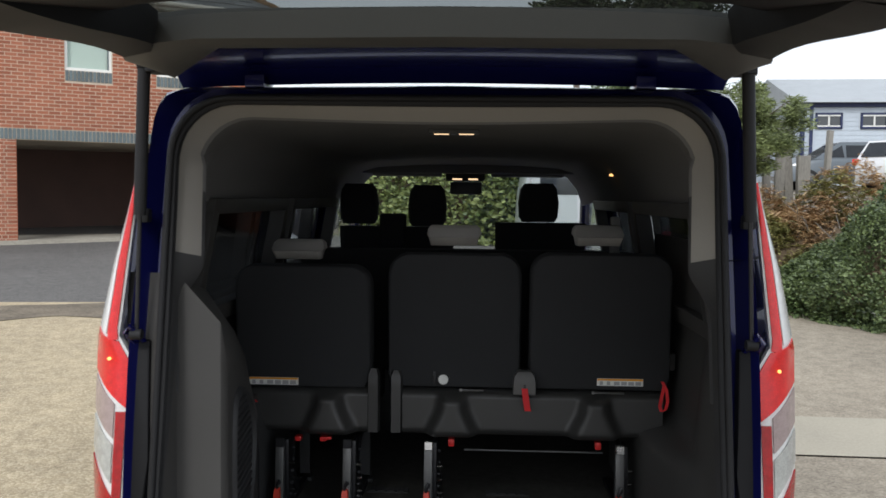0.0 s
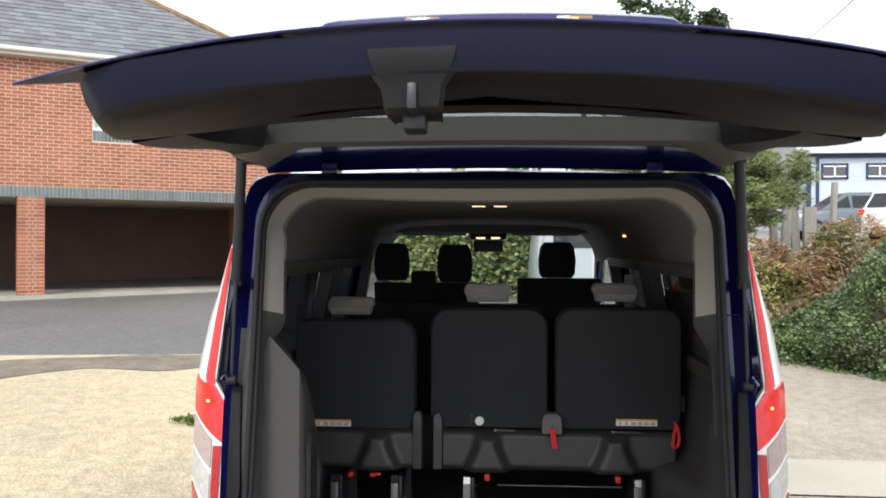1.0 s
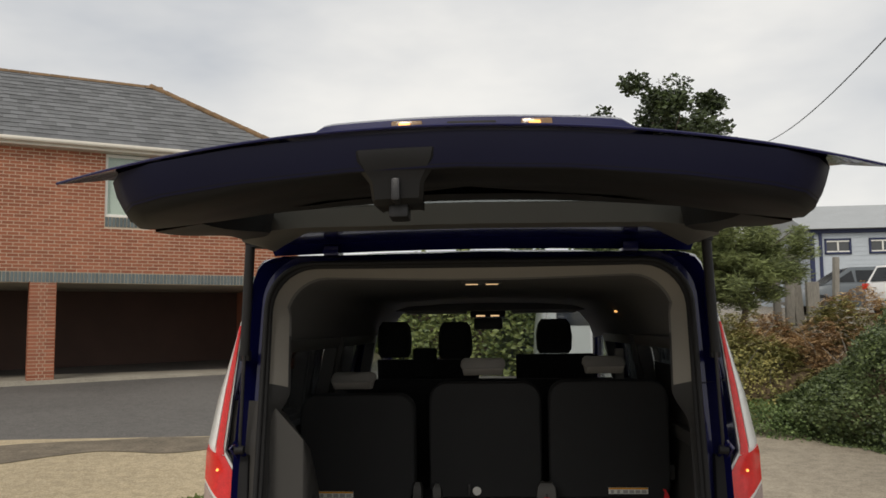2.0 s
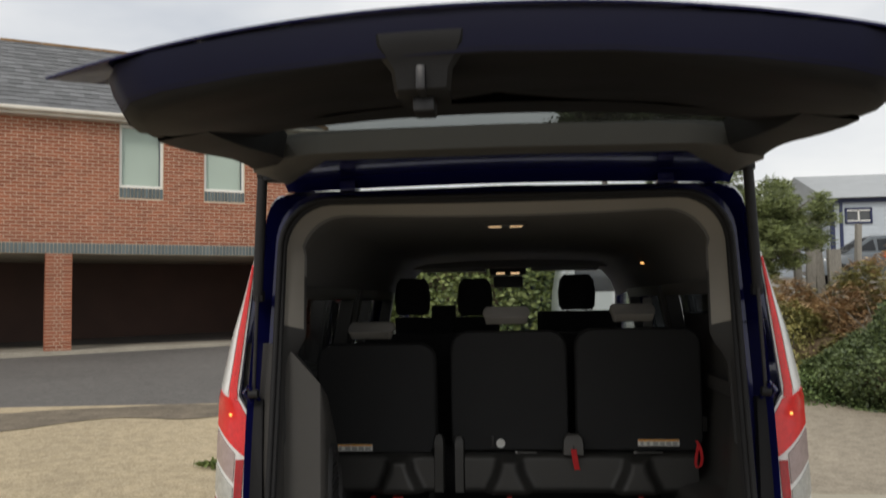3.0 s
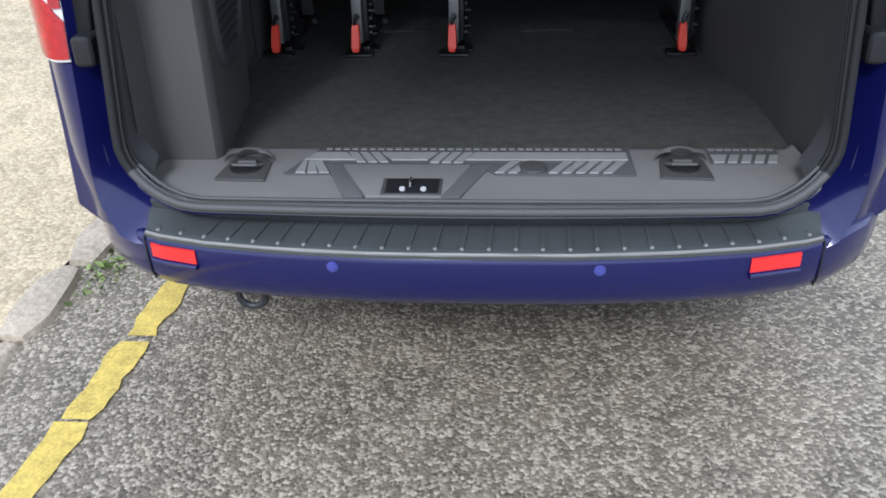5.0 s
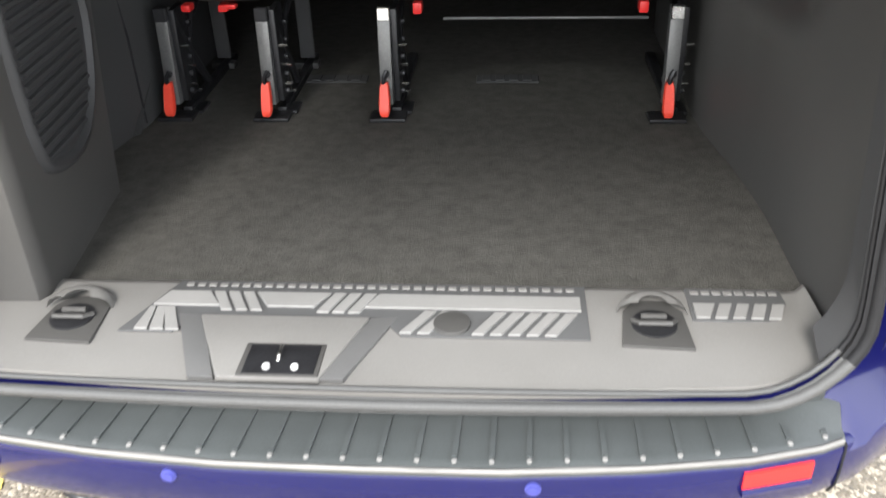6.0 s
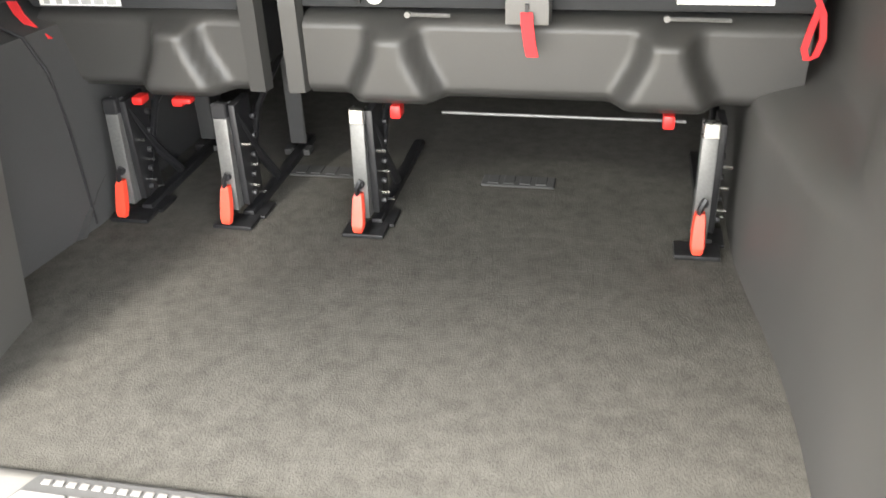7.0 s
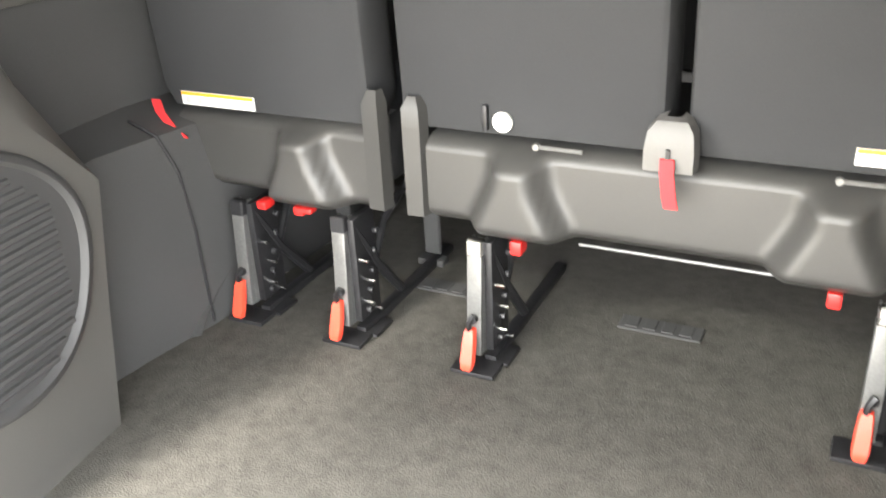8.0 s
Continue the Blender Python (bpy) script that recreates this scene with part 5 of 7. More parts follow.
def leg_set(seat, x, rear_post=True):
    """A seat leg: slanted channel, red release handle, base plate and floor rail."""
    bm = bmesh.new()
    lean = Matrix.Translation((x, 0.895, 0.53)) @ Matrix.Rotation(radians(-4), 4, "X")
    box(bm, -0.015, 0.015, -0.004, 0.012, 0.03, 0.265, 0.003, 2, lean)
    box(bm, -0.015, -0.011, 0.01, 0.03, 0.03, 0.265, 0.001, 1, lean)
    box(bm, 0.011, 0.015, 0.01, 0.03, 0.03, 0.265, 0.001, 1, lean)
    leg = part("leg", bm, STEEL, seat, "grey steel front channel of the leg")
    bm = bmesh.new()
    box(bm, -0.0155, 0.0165, -0.007, 0.014, 0.235, 0.268, 0.003, 1, lean)
    part("leg_cap", bm, BLACK if x < -0.3 else CHROME, leg, "cap of the leg")
    bm = bmesh.new()
    loft(bm, [[(sx * w, y - t, z) for sx, t in ((-1, 0), (-0.8, 0.006), (0.8, 0.006), (1, 0), (1, -0.008), (-1, -0.008))] for w, y, z in ((0.010, -0.006, 0.088), (0.013, -0.012, 0.078), (0.015, -0.02, 0.05), (0.016, -0.03, 0.02), (0.013, -0.034, 0.006), (0.010, -0.03, 0.0))], caps=True)
    for v in bm.verts:
        v.co = Vector((x - 0.004, 0.895, 0.541)) + v.co * 0.9
    part("release_handle", bm, ORANGE, leg, "orange-red release handle", 50)
    bm = bmesh.new()
    tube(bm, [(x - 0.006, 0.888, 0.615), (x - 0.004, 0.885, 0.635), (x + 0.004, 0.89, 0.65)], 0.006, 6)
    disc(bm, (x + 0.002, 0.892, 0.64), (0, 1, 0), 0.008, 0.012, 10, 0.002)
    part("pivot", bm, IRON, leg)
    bm = bmesh.new()
    box(bm, x - 0.045, x + 0.045, 0.875, 0.935, 0.521, 0.531, 0.004)
    box(bm, x + 0.012, x + 0.055, 0.93, 1.0, 0.521, 0.529, 0.003)
    part("base_plate", bm, IRON, leg, "black base plate on the carpet")
    bm = bmesh.new()
    box(bm, x + 0.006, x + 0.03, 0.93, 1.36, 0.521, 0.54, 0.003)
    part("floor_rail", bm, IRON, leg, "black floor rail")
    bm = bmesh.new()
    tube(bm, [(x + 0.02, 0.93, 0.77), (x + 0.026, 1.0, 0.66), (x + 0.022, 1.1, 0.55)], 0.011, 8)
    tube(bm, [(x + 0.022, 0.935, 0.56), (x + 0.022, 1.05, 0.74), (x + 0.02, 1.22, 0.8)], 0.009, 8)
    box(bm, x + 0.014, x + 0.03, 0.92, 1.0, 0.56, 0.79, 0.004)
    for k in range(5):
        disc(bm, (x + 0.034, 0.945 + 0.012 * k, 0.58 + 0.04 * k), (1, 0, 0), 0.007, 0.012, 8, 0.002)
    part("mechanism", bm, IRON, leg, "black folding mechanism")
    for yy, zz in ((0.94, 0.60), (0.95, 0.645), (0.93, 0.70), (0.97, 0.57)):
        bm = bmesh.new()
        tube(bm, [(x + 0.02, yy, zz), (x + 0.05, yy, zz)], 0.0035, 6)
        part("bright_pin", bm, CHROME, leg)
    if rear_post:
        bm = bmesh.new()
        box(bm, x - 0.006, x + 0.036, 1.275, 1.285, 0.55, 0.80, 0.003, 1)
        box(bm, x - 0.022, x + 0.046, 1.265, 1.30, 0.521, 0.538, 0.004)
        part("rear_post", bm, TRIM_DARK, leg, "dark rear post of the leg")
    return leg


def headrest(seat, x0, x1, z0, z1, y=0.935):
    bm = bmesh.new()
    w = (x1 - x0) / 2
    c = (x0 + x1) / 2
    rows = []
    for z, k, d0, d1 in ((z0 - 0.03, 0.86, 0.03, 0.1), (z0, 0.92, 0.0, 0.12), (z1 - 0.02, 1.0, 0.025, 0.125), (z1, 0.97, 0.045, 0.12), (z1 + 0.012, 0.85, 0.06, 0.11)):
        rows.append([(c - w * k, y + d0 + 0.012, z), (c - w * k * 0.93, y + d0, z), (c + w * k * 0.93, y + d0, z), (c + w * k, y + d0 + 0.012, z), (c + w * k, y + d1 - 0.01, z), (c + w * k * 0.9, y + d1, z), (c - w * k * 0.9, y + d1, z), (c - w * k, y + d1 - 0.01, z)])
    loft(bm, rows, caps=True)
    part("headrest", bm, PALE_CLOTH, seat, "low grey headrest", 50)


def label_card(seat, x0, x1, z0, z1, y=0.938):
    bm = bmesh.new()
    box(bm, x0, x1, y, y + 0.003, z0, z1)
    card = part("label", bm, PAPER, seat, "white warning label with an orange band")
    bm = bmesh.new()
    box(bm, x0 + 0.001, x1 - 0.001, y - 0.0012, y, z1 - 0.007, z1 - 0.0005)
    part("label_band", bm, AMBER_PRINT, card, "orange printed band")
    bm = bmesh.new()
    w = x1 - x0
    for k in range(6):
        a = x0 + w * (0.06 + 0.155 * k)
        box(bm, a, a + w * (0.07 if k < 2 else 0.12), y - 0.001, y, z0 + 0.003, z1 - 0.010)
    part("label_print", bm, GREY_PRINT, card, "unreadable grey print")


def strap(seat, pts, w=0.011):
    bm = bmesh.new()
    tw = [Vector(p) for p in pts]
    rows = []
    for p in tw:
        rows.append([p + Vector((-w, 0, 0)), p + Vector((-w, -0.004, 0)), p + Vector((w, -0.004, 0)), p + Vector((w, 0, 0))])
    loft(bm, rows, caps=True)
    part("pull_strap", bm, STRAP, seat, "red webbing pull strap")


STRAP_GREY = surf("pale_grey_cover_plastic", (0.095, 0.092, 0.088), 0.5, var=0.1, scale=10, fine=500, bump=0.1)
PALE_CLOTH = surf("grey_headrest_cloth", (0.34, 0.33, 0.31), 0.85, var=0.1, scale=6, fine=700, bump=0.25, depth=0.0005)

single = thing("rear_seat", "single charcoal rear seat with red straps, bolted to the carpet", "seat", group="third row seats")
part("backrest", seat_back(-0.80, -0.305, 0.975, 1.425), CLOTH, single, "charcoal cloth seat back", 50)
part("lower_shell", shell_panel(-0.76, -0.315, [-0.455]), SHELL, single, "grey moulded lower shell", 60)
bm = bmesh.new()
cushion(bm, -0.76, -0.31, 1.0, 1.46, 0.83, 0.97, 0.04)
part("cushion", bm, CLOTH, single, "charcoal seat cushion")
headrest(single, -0.675, -0.485, 1.472, 1.5)
label_card(single, -0.75, -0.57, 0.986, 1.013, 0.936)
strap(single, [(-0.785, 0.90, 1.003), (-0.765, 0.885, 0.983), (-0.735, 0.88, 0.953), (-0.715, 0.885, 0.934)])
for lx in (-0.632, -0.387):
    leg_set(single, lx)
for hx in (-0.565, -0.475):
    bm = bmesh.new()
    box(bm, hx - 0.012, hx + 0.012, 0.905, 0.94, 0.788, 0.806, 0.006)
    if hx > -0.5:
        box(bm, hx, hx + 0.032, 0.905, 0.93, 0.795, 0.806, 0.005)
    part("release_grip", bm, RED, single, "red release grip under the shell")
bm = bmesh.new()
loft(bm, [[(x, 0.9 + d, z) for x, d in ((-0.318, 0.04), (-0.312, 0.015), (-0.278, 0.012), (-0.272, 0.04))] for z in (0.825, 0.84, 0.99, 1.03)] + [[(x, 0.9 + d, 1.055) for x, d in ((-0.308, 0.04), (-0.303, 0.025), (-0.285, 0.025), (-0.28, 0.04))]], closed=False)
part("hinge_cover", bm, SHELL, single, "grey hinge cover", 40)

double = thing("rear_seat", "double charcoal rear seat with two backrests, bolted to the carpet", "seat", group="third row seats")
part("backrest", seat_back(-0.245, 0.232, 0.985, 1.472), CLOTH, double, "charcoal cloth middle seat back", 50)
part("backrest", seat_back(0.262, 0.765, 0.985, 1.478), CLOTH, double, "charcoal cloth outer seat back", 50)
part("lower_shell", shell_panel(-0.19, 0.738, [-0.012, 0.497]), SHELL, double, "wide grey moulded lower shell", 60)
bm = bmesh.new()
cushion(bm, -0.2, 0.74, 1.0, 1.46, 0.83, 0.97, 0.04)
part("cushion", bm, CLOTH, double, "charcoal seat cushion")
headrest(double, -0.11, 0.085, 1.528, 1.558)
headrest(double, 0.415, 0.595, 1.533, 1.563)
label_card(double, 0.505, 0.668, 1.006, 1.032, 0.936)
strap(double, [(0.246, 0.891, 1.0), (0.248, 0.883, 0.98), (0.254, 0.881, 0.942), (0.258, 0.884, 0.922)])
strap(double, [(0.725, 0.89, 1.035), (0.737, 0.878, 1.01), (0.742, 0.872, 0.97), (0.735, 0.872, 0.94), (0.722, 0.874, 0.932), (0.716, 0.876, 0.95), (0.722, 0.878, 0.985), (0.731, 0.883, 1.02)], 0.0055)
for lx in (-0.094, 0.588):
    leg_set(double, lx, False)
for hx in (-0.012, 0.51):
    bm = bmesh.new()
    box(bm, hx - 0.011, hx + 0.011, 0.905, 0.94, 0.781, 0.808, 0.005)
    part("release_grip", bm, RED, double, "red release grip under the shell")
bm = bmesh.new()
tube(bm, [(0.03, 1.15, 0.70), (0.56, 1.15, 0.70)], 0.004, 8)
part("cross_rod", bm, STEEL, double, "bright steel cross rod")
bm = bmesh.new()
loft(bm, [[(x, 0.9 + d, z) for x, d in ((-0.235, 0.04), (-0.229, 0.012), (-0.196, 0.015), (-0.19, 0.04))] for z in (0.825, 0.84, 0.99, 1.03)] + [[(x, 0.9 + d, 1.05) for x, d in ((-0.226, 0.04), (-0.221, 0.025), (-0.205, 0.025), (-0.2, 0.04))]], closed=False)
part("hinge_cover", bm, SHELL, double, "grey hinge cover", 40)
bm = bmesh.new()
loft(bm, [[(0.246 + f * w, 0.893 + d + lift, z) for f, d in ((-1, 0.03), (-0.92, 0.0), (0.92, 0.0), (1, 0.03))] for z, w, lift in ((0.977, 0.042, 0.0), (1.01, 0.042, 0.0), (1.04, 0.038, 0.004), (1.055, 0.026, 0.014), (1.059, 0.012, 0.028))], closed=False)
part("strap_cover", bm, STRAP_GREY, double, "pale grey strap cover", 40)
bm = bmesh.new()
box(bm, 0.243, 0.249, 0.888, 0.893, 0.995, 1.015)
part("strap_slot", bm, IRON, double)
bm = bmesh.new()
disc(bm, (-0.044, 0.934, 1.017), (0, 1, 0), 0.018, 0.008, 24, 0.002)
part("round_button", bm, PAPER, double, "round white button on the seat back")
bm = bmesh.new()
box(bm, -0.081, -0.071, 0.928, 0.94, 1.0, 1.045, 0.003)
part("lock_slot", bm, IRON, double, "black lock slot")
for x0, x1 in ((0.02, 0.1), (0.49, 0.6)):
    bm = bmesh.new()
    tube(bm, [(x0, 0.927, 0.982), (x1, 0.927, 0.981)], 0.004, 6)
    disc(bm, (x0, 0.925, 0.983), (0, 1, 0), 0.006, 0.01, 8)
    part("hinge_rod", bm, STEEL, double, "thin steel hinge rod")
# belt buckle hanging at the right window
bm = bmesh.new()
box(bm, 0.60, 0.64, 1.35, 1.375, 1.42, 1.60, 0.008)
tube(bm, [(0.62, 1.36, 1.42), (0.64, 1.37, 1.34)], 0.008, 8)
part("belt_guide", bm, SILL, van, "pale seat-belt guide")


def cab_seat(name, label, x0, x1, y, z_top, heads, material=CLOTH):
    seat = thing(name, label, "seat", at=(0, y, 0.52))
    bm = bmesh.new()
    cushion(bm, x0, x1, 0.1, 0.58, 0.3, 0.46, 0.05)
    part("cushion", bm, material, seat)
    bm = bmesh.new()
    loft(bm, [[(x0 + i, d - 0.02 - 0.1 * k, 0.36 + (z_top - 0.88) * k) for i, d in ((0.03, 0.0), (0.0, 0.04), (0.02, 0.12))] + [(x1 - i, d - 0.02 - 0.1 * k, 0.36 + (z_top - 0.88) * k) for i, d in ((0.02, 0.12), (0.0, 0.04), (0.03, 0.0))] for k in (0.0, 0.5, 0.92, 1.0)], caps=True)
    bmesh.ops.bevel(bm, geom=[e for e in bm.edges if e.calc_face_angle(0) > 0.6], offset=0.02, segments=3, profile=0.6, affect="EDGES", clamp_overlap=True)
    part("backrest", bm, material, seat)
    bm = bmesh.new()
    box(bm, x0 + 0.05, x1 - 0.05, 0.1, 0.5, 0.0, 0.31, 0.02)
    part("pedestal", bm, IRON, seat)
    for hx, hw, z0, z1 in heads:
        bm = bmesh.new()
        rows = []
        for k, w in ((0, 0.8), (0.12, 0.95), (0.5, 1.0), (0.85, 0.9), (1.0, 0.68)):
            z = z0 - 0.52 + (z1 - z0) * k
            rows.append([(hx + hw * w * cx, -0.10 + cy, z) for cx, cy in ((-0.85, -0.04), (0.85, -0.04), (1, -0.02), (1, 0.04), (0.8, 0.06), (-0.8, 0.06), (-1, 0.04), (-1, -0.02))])
        loft(bm, rows, caps=True)
        part("headrest", bm, material, seat, "", 50)
        for s in (-0.5, 0.5):
            bm = bmesh.new()
            tube(bm, [(hx + s * hw, -0.09, z0 - 0.52 - 0.06), (hx + s * hw, -0.09, z0 - 0.5)], 0.006, 6)
            part("headrest_rod", bm, CHROME, seat)
    return seat


cab_seat("front_seat", "dark double front passenger seat with two headrests", -0.74, -0.08, 2.95, 1.50, [(-0.625, 0.11, 1.515, 1.745), (-0.23, 0.11, 1.505, 1.74)])
cab_seat("front_seat", "dark driver's seat with a tall headrest", 0.16, 0.68, 2.95, 1.53, [(0.405, 0.115, 1.535, 1.755)])
cab_seat("middle_row_seat", "dark middle-row bench seat in shade", -0.76, 0.76, 1.95, 1.43, [])
bm = bmesh.new()
cushion(bm, -0.5, -0.35, 2.78, 2.86, 1.38, 1.575, 0.02)
solid("seat_console", bm, CLOTH, "small dark folded centre console between the front seats", "console", at=(0, 0, 0))


# ---- ground ----
bm = bmesh.new()
gx = [-400, -200, -100, -60, -40, -30] + [-24 + 0.75 * i for i in range(65)] + [28, 34, 45, 60, 100, 200, 400]
gy = [-400, -200, -100, -50, -25, -15, -10] + [-7 + 0.75 * i for i in range(61)] + [42, 50, 60, 80, 120, 250, 500]
grid = [[bm.verts.new((x, y, ground_z(x, y))) for x in gx] for y in gy]
for j in range(len(gy) - 1):
    for i in range(len(gx) - 1):
        bm.faces.new((grid[j][i], grid[j][i + 1], grid[j + 1][i + 1], grid[j + 1][i]))
solid("ground", bm, TARMAC, "worn grey tarmac with exposed stones", kind="structure")

KX, KD = -1.225, 0.067  # the kerb's line: x at y = 0, and its drift


def kerb_x(y):
    return KX + KD * y


def sheet_between(name, left, right, y0, y1, lift, material, label, ny=40, nx=24):
    bm = bmesh.new()
    rows = []
    for j in range(ny + 1):
        v = j / ny
        row = []
        for i in range(nx + 1):
            u = i / nx
            a, b = left(v), right(v)
            x = a[0] + (b[0] - a[0]) * u
            y = a[1] + (b[1] - a[1]) * u
            row.append((x, y, ground_z(x, y) + lift))
        rows.append(row)
    loft(bm, rows, closed=False)
    return solid(name, bm, material, label, kind="structure")


def far_edge(x):
    """Where the sandy yard meets the dark tarmac."""
    return 7.9 + 0.27 * (x + 3.5) + 0.12 * noise.noise((x * 0.7, 0.3, 0.0))


sheet_between("yard", lambda v: (-30, -8 + v * (max(1, far_edge(-12)) + 8)), lambda v: (kerb_x(-8 + v * 16) - 0.02, -8 + v * (far_edge(-0.8) + 8)), 0, 0, 0.012, YARD, "pale sandy concrete yard", 60, 40)
sheet_between("dark_tarmac", lambda v: (-26 + v * 26.5, far_edge(-26 + v * 26.5) if -26 + v * 26.5 > -12 else far_edge(-12)), lambda v: (-26 + v * 26.5, 22.0), 0, 0, 0.006, DARK_TARMAC, "dark patched tarmac before the garages", 60, 24)
sheet_between("yard", lambda v: (1.9 + 0.3 * v, 3.95 + 5.5 * v), lambda v: (12, 3.6 + 3.4 * v), 0, 0, 0.012, YARD_GREY, "pale sandy concrete beside the hedge", 30, 24)
sheet_between("pavement_strip", lambda v: (1.7, 3.12 + 0.83 * v), lambda v: (12, 2.8 + 0.8 * v), 0, 0, 0.016, PATCH, "smooth grey concrete strip", 6, 20)
sheet_between("pavement_strip", lambda v: (4.2 + 3 * v, 6.4 + 0.5 * v), lambda v: (12, 2.5 + 2.6 * v), 0, 0, 0.018, DARK_TARMAC, "dark tarmac tongue by the hedge", 8, 20)

sheet_between("yard", lambda v: (1.2, 2.2 + 0.92 * v), lambda v: (12, 2.0 + 0.8 * v), 0, 0, 0.01, YARD_GREY, "pale sandy concrete beside the van", 12, 24)

# kerb stones along the yard's edge
rng = random.Random(5)
y = -7.0
while y < 7.5:
    L = rng.uniform(0.26, 0.58)
    bm = bmesh.new()
    w0, w1 = rng.uniform(0.06, 0.075), rng.uniform(0.06, 0.078)
    h = rng.uniform(0.018, 0.032)
    rows = []
    for k in range(5):
        t = k / 4
        yy = y + 0.012 + (L - 0.024) * t
        jl, jr = rng.uniform(-0.008, 0.008), rng.uniform(-0.016, 0.01)
        c = kerb_x(yy)
        e = 0.02 if k in (0, 4) else 0
        g = ground_z(c, yy)
        rows.append([(c - w0 + jl + e, yy, g - 0.03), (c - w0 + jl + 0.01 + e, yy, g + h - e * 0.5), (c + rng.uniform(-0.02, 0.02), yy, g + h + 0.004 - e * 0.5), (c + w1 + jr - 0.015 - e, yy, g + h * 0.8 - e * 0.5), (c + w1 + jr - e, yy, g - 0.03)])
    loft(bm, rows, closed=True, caps=True)
    solid("kerb_stone", bm, KERB, "broken weathered kerb stone at the yard's edge", "kerb stone", group="kerb stones", smooth=50)
    y += L + rng.uniform(0.0, 0.012)

# worn yellow line
bm = bmesh.new()
y = -3.2
while y < 6.0:
    L = rng.uniform(0.16, 0.5)
    pts = []
    m = 9
    for k in range(m):
        yy = y + L * k / (m - 1)
        pts.append((-0.907 + 0.11 * yy - 0.04 + rng.uniform(-0.009, 0.009), yy))
    for k in range(m):
        yy = y + L * (m - 1 - k) / (m - 1)
        pts.append((-0.907 + 0.11 * yy + 0.04 + rng.uniform(-0.009, 0.009), yy))
    vs = [bm.verts.new((px, py, ground_z(px, py) + 0.005)) for px, py in pts]
    for k in range(m - 1):
        bm.faces.new((vs[k], vs[2 * m - 1 - k], vs[2 * m - 2 - k], vs[k + 1]))
    y += L + rng.uniform(0.008, 0.03)
solid("road_line", bm, LINE_PAINT, "worn broken yellow line on the tarmac", kind="structure", smooth=0)


# ---- brick building over open garages ----
E1, E2, P0 = Vector((0.847, 0.532)), Vector((-0.532, 0.847)), Vector((-9.74, 14.74))
house = thing("brick_building", "two-storey red brick building with slate roof over open garage bays", "building", at=(P0.x, P0.y, 0.0), turn=math.degrees(math.atan2(0.532, 0.847)))
GZ, BAND0, BAND1, EAVE = 0.5, 2.74, 2.965, 5.62
S0, S1 = -9.0, 5.85
WINS = [(-6.2, -5.29), (1.44, 2.36), (3.26, 4.18)]
SILL_Z, BW, BH = 4.2, 0.225, 0.075

bm = bmesh.new()
box(bm, S0, S1, 0.0075, 0.28, BAND0, SILL_Z)
part("mortar_wall", bm, MORTAR, house, "sandy mortar behind the facing bricks", 0)
edges = [S0] + [e for w in WINS for e in w] + [S1]
for a, b in zip(edges[::2], edges[1::2]):
    bm = bmesh.new()
    box(bm, a, b, 0.0075, 0.28, SILL_Z, EAVE)
    part("mortar_wall", bm, MORTAR, house, "sandy mortar behind the facing bricks", 0)
bm = bmesh.new()
box(bm, S1 - 0.25, S1, 0.28, 6.0, 0.3, EAVE)
box(bm, S0, S0 + 0.25, 0.28, 6.0, 0.3, EAVE)
box(bm, S0, S1, 5.75, 6.0, 0.3, EAVE)
part("outer_wall", bm, BRICK, house, "plain brick end and rear walls", 0)
bm = bmesh.new()
box(bm, S0 + 0.25, S1 - 0.25, 0.28, 5.75, BAND0 + 0.02, BAND0 + 0.2)
part("garage_ceiling", bm, SLAB, house, "concrete soffit of the garages", 0)
# rear wall coloured far darker than the outer brick
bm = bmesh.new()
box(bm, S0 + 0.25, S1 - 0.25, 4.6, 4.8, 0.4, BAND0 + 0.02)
part("garage_back_wall", bm, BRICK_DARK, house, "rear wall of the garage in a much darker brick colour", 0)
bm = bmesh.new()
prism(bm, [(S0, -0.02), (S1, -0.06), (S1, 4.8), (S0, 4.8)], lambda u, v, d: (u, v, d + 0.022 * max(0, u + 2)), 0.3, 0.6)
part("garage_floor", bm, SLAB, house, "pale concrete garage floor", 0)


def brick_piece(s0, s1, z0, z1, y0=-0.004, dep=0.05):
    g = 0.008
    return [(s0 + g, y0 + 0.004, z0 + g), (s1 - g, y0 + 0.004, z0 + g), (s1 - g, y0 + 0.004, z1 - g), (s0 + g, y0 + 0.004, z1 - g),
            (s0 + g, y0 + dep, z0 + g), (s1 - g, y0 + dep, z0 + g), (s1 - g, y0 + dep, z1 - g), (s0 + g, y0 + dep, z1 - g)]


BRICK_FACES = [(0, 1, 2, 3), (1, 5, 6, 2), (5, 4, 7, 6), (4, 0, 3, 7), (3, 2, 6, 7), (4, 5, 1, 0)]
cells = []
z, row = BAND1, 0
while z < EAVE - 0.02:
    s = S0 - (0.1125 if row % 2 else 0)
    while s < S1:
        a, b = max(s, S0), min(s + BW, S1)
        if z + BH > SILL_Z - 0.23:
            for w0, w1 in WINS:
                if a < w1 and b > w0:
                    if a < w0:
                        b = w0
                    elif b > w1:
                        a = w1
                    else:
                        a = b
        if b - a > 0.03:
            cells.append((a, b, z, min(z + BH, EAVE)))
        s += BW
    z += BH
    row += 1


def quad_mesh(name, boxes, material):
    vs, fs = [], []
    for v8 in boxes:
        k = len(vs)
        vs += v8
        fs += [tuple(k + i for i in f) for f in BRICK_FACES]
    return quads(name, vs, fs, material)


one = quads("brick", brick_piece(-BW / 2, BW / 2, -BH / 2, BH / 2), BRICK_FACES, BRICK)
singles, joined = [], []
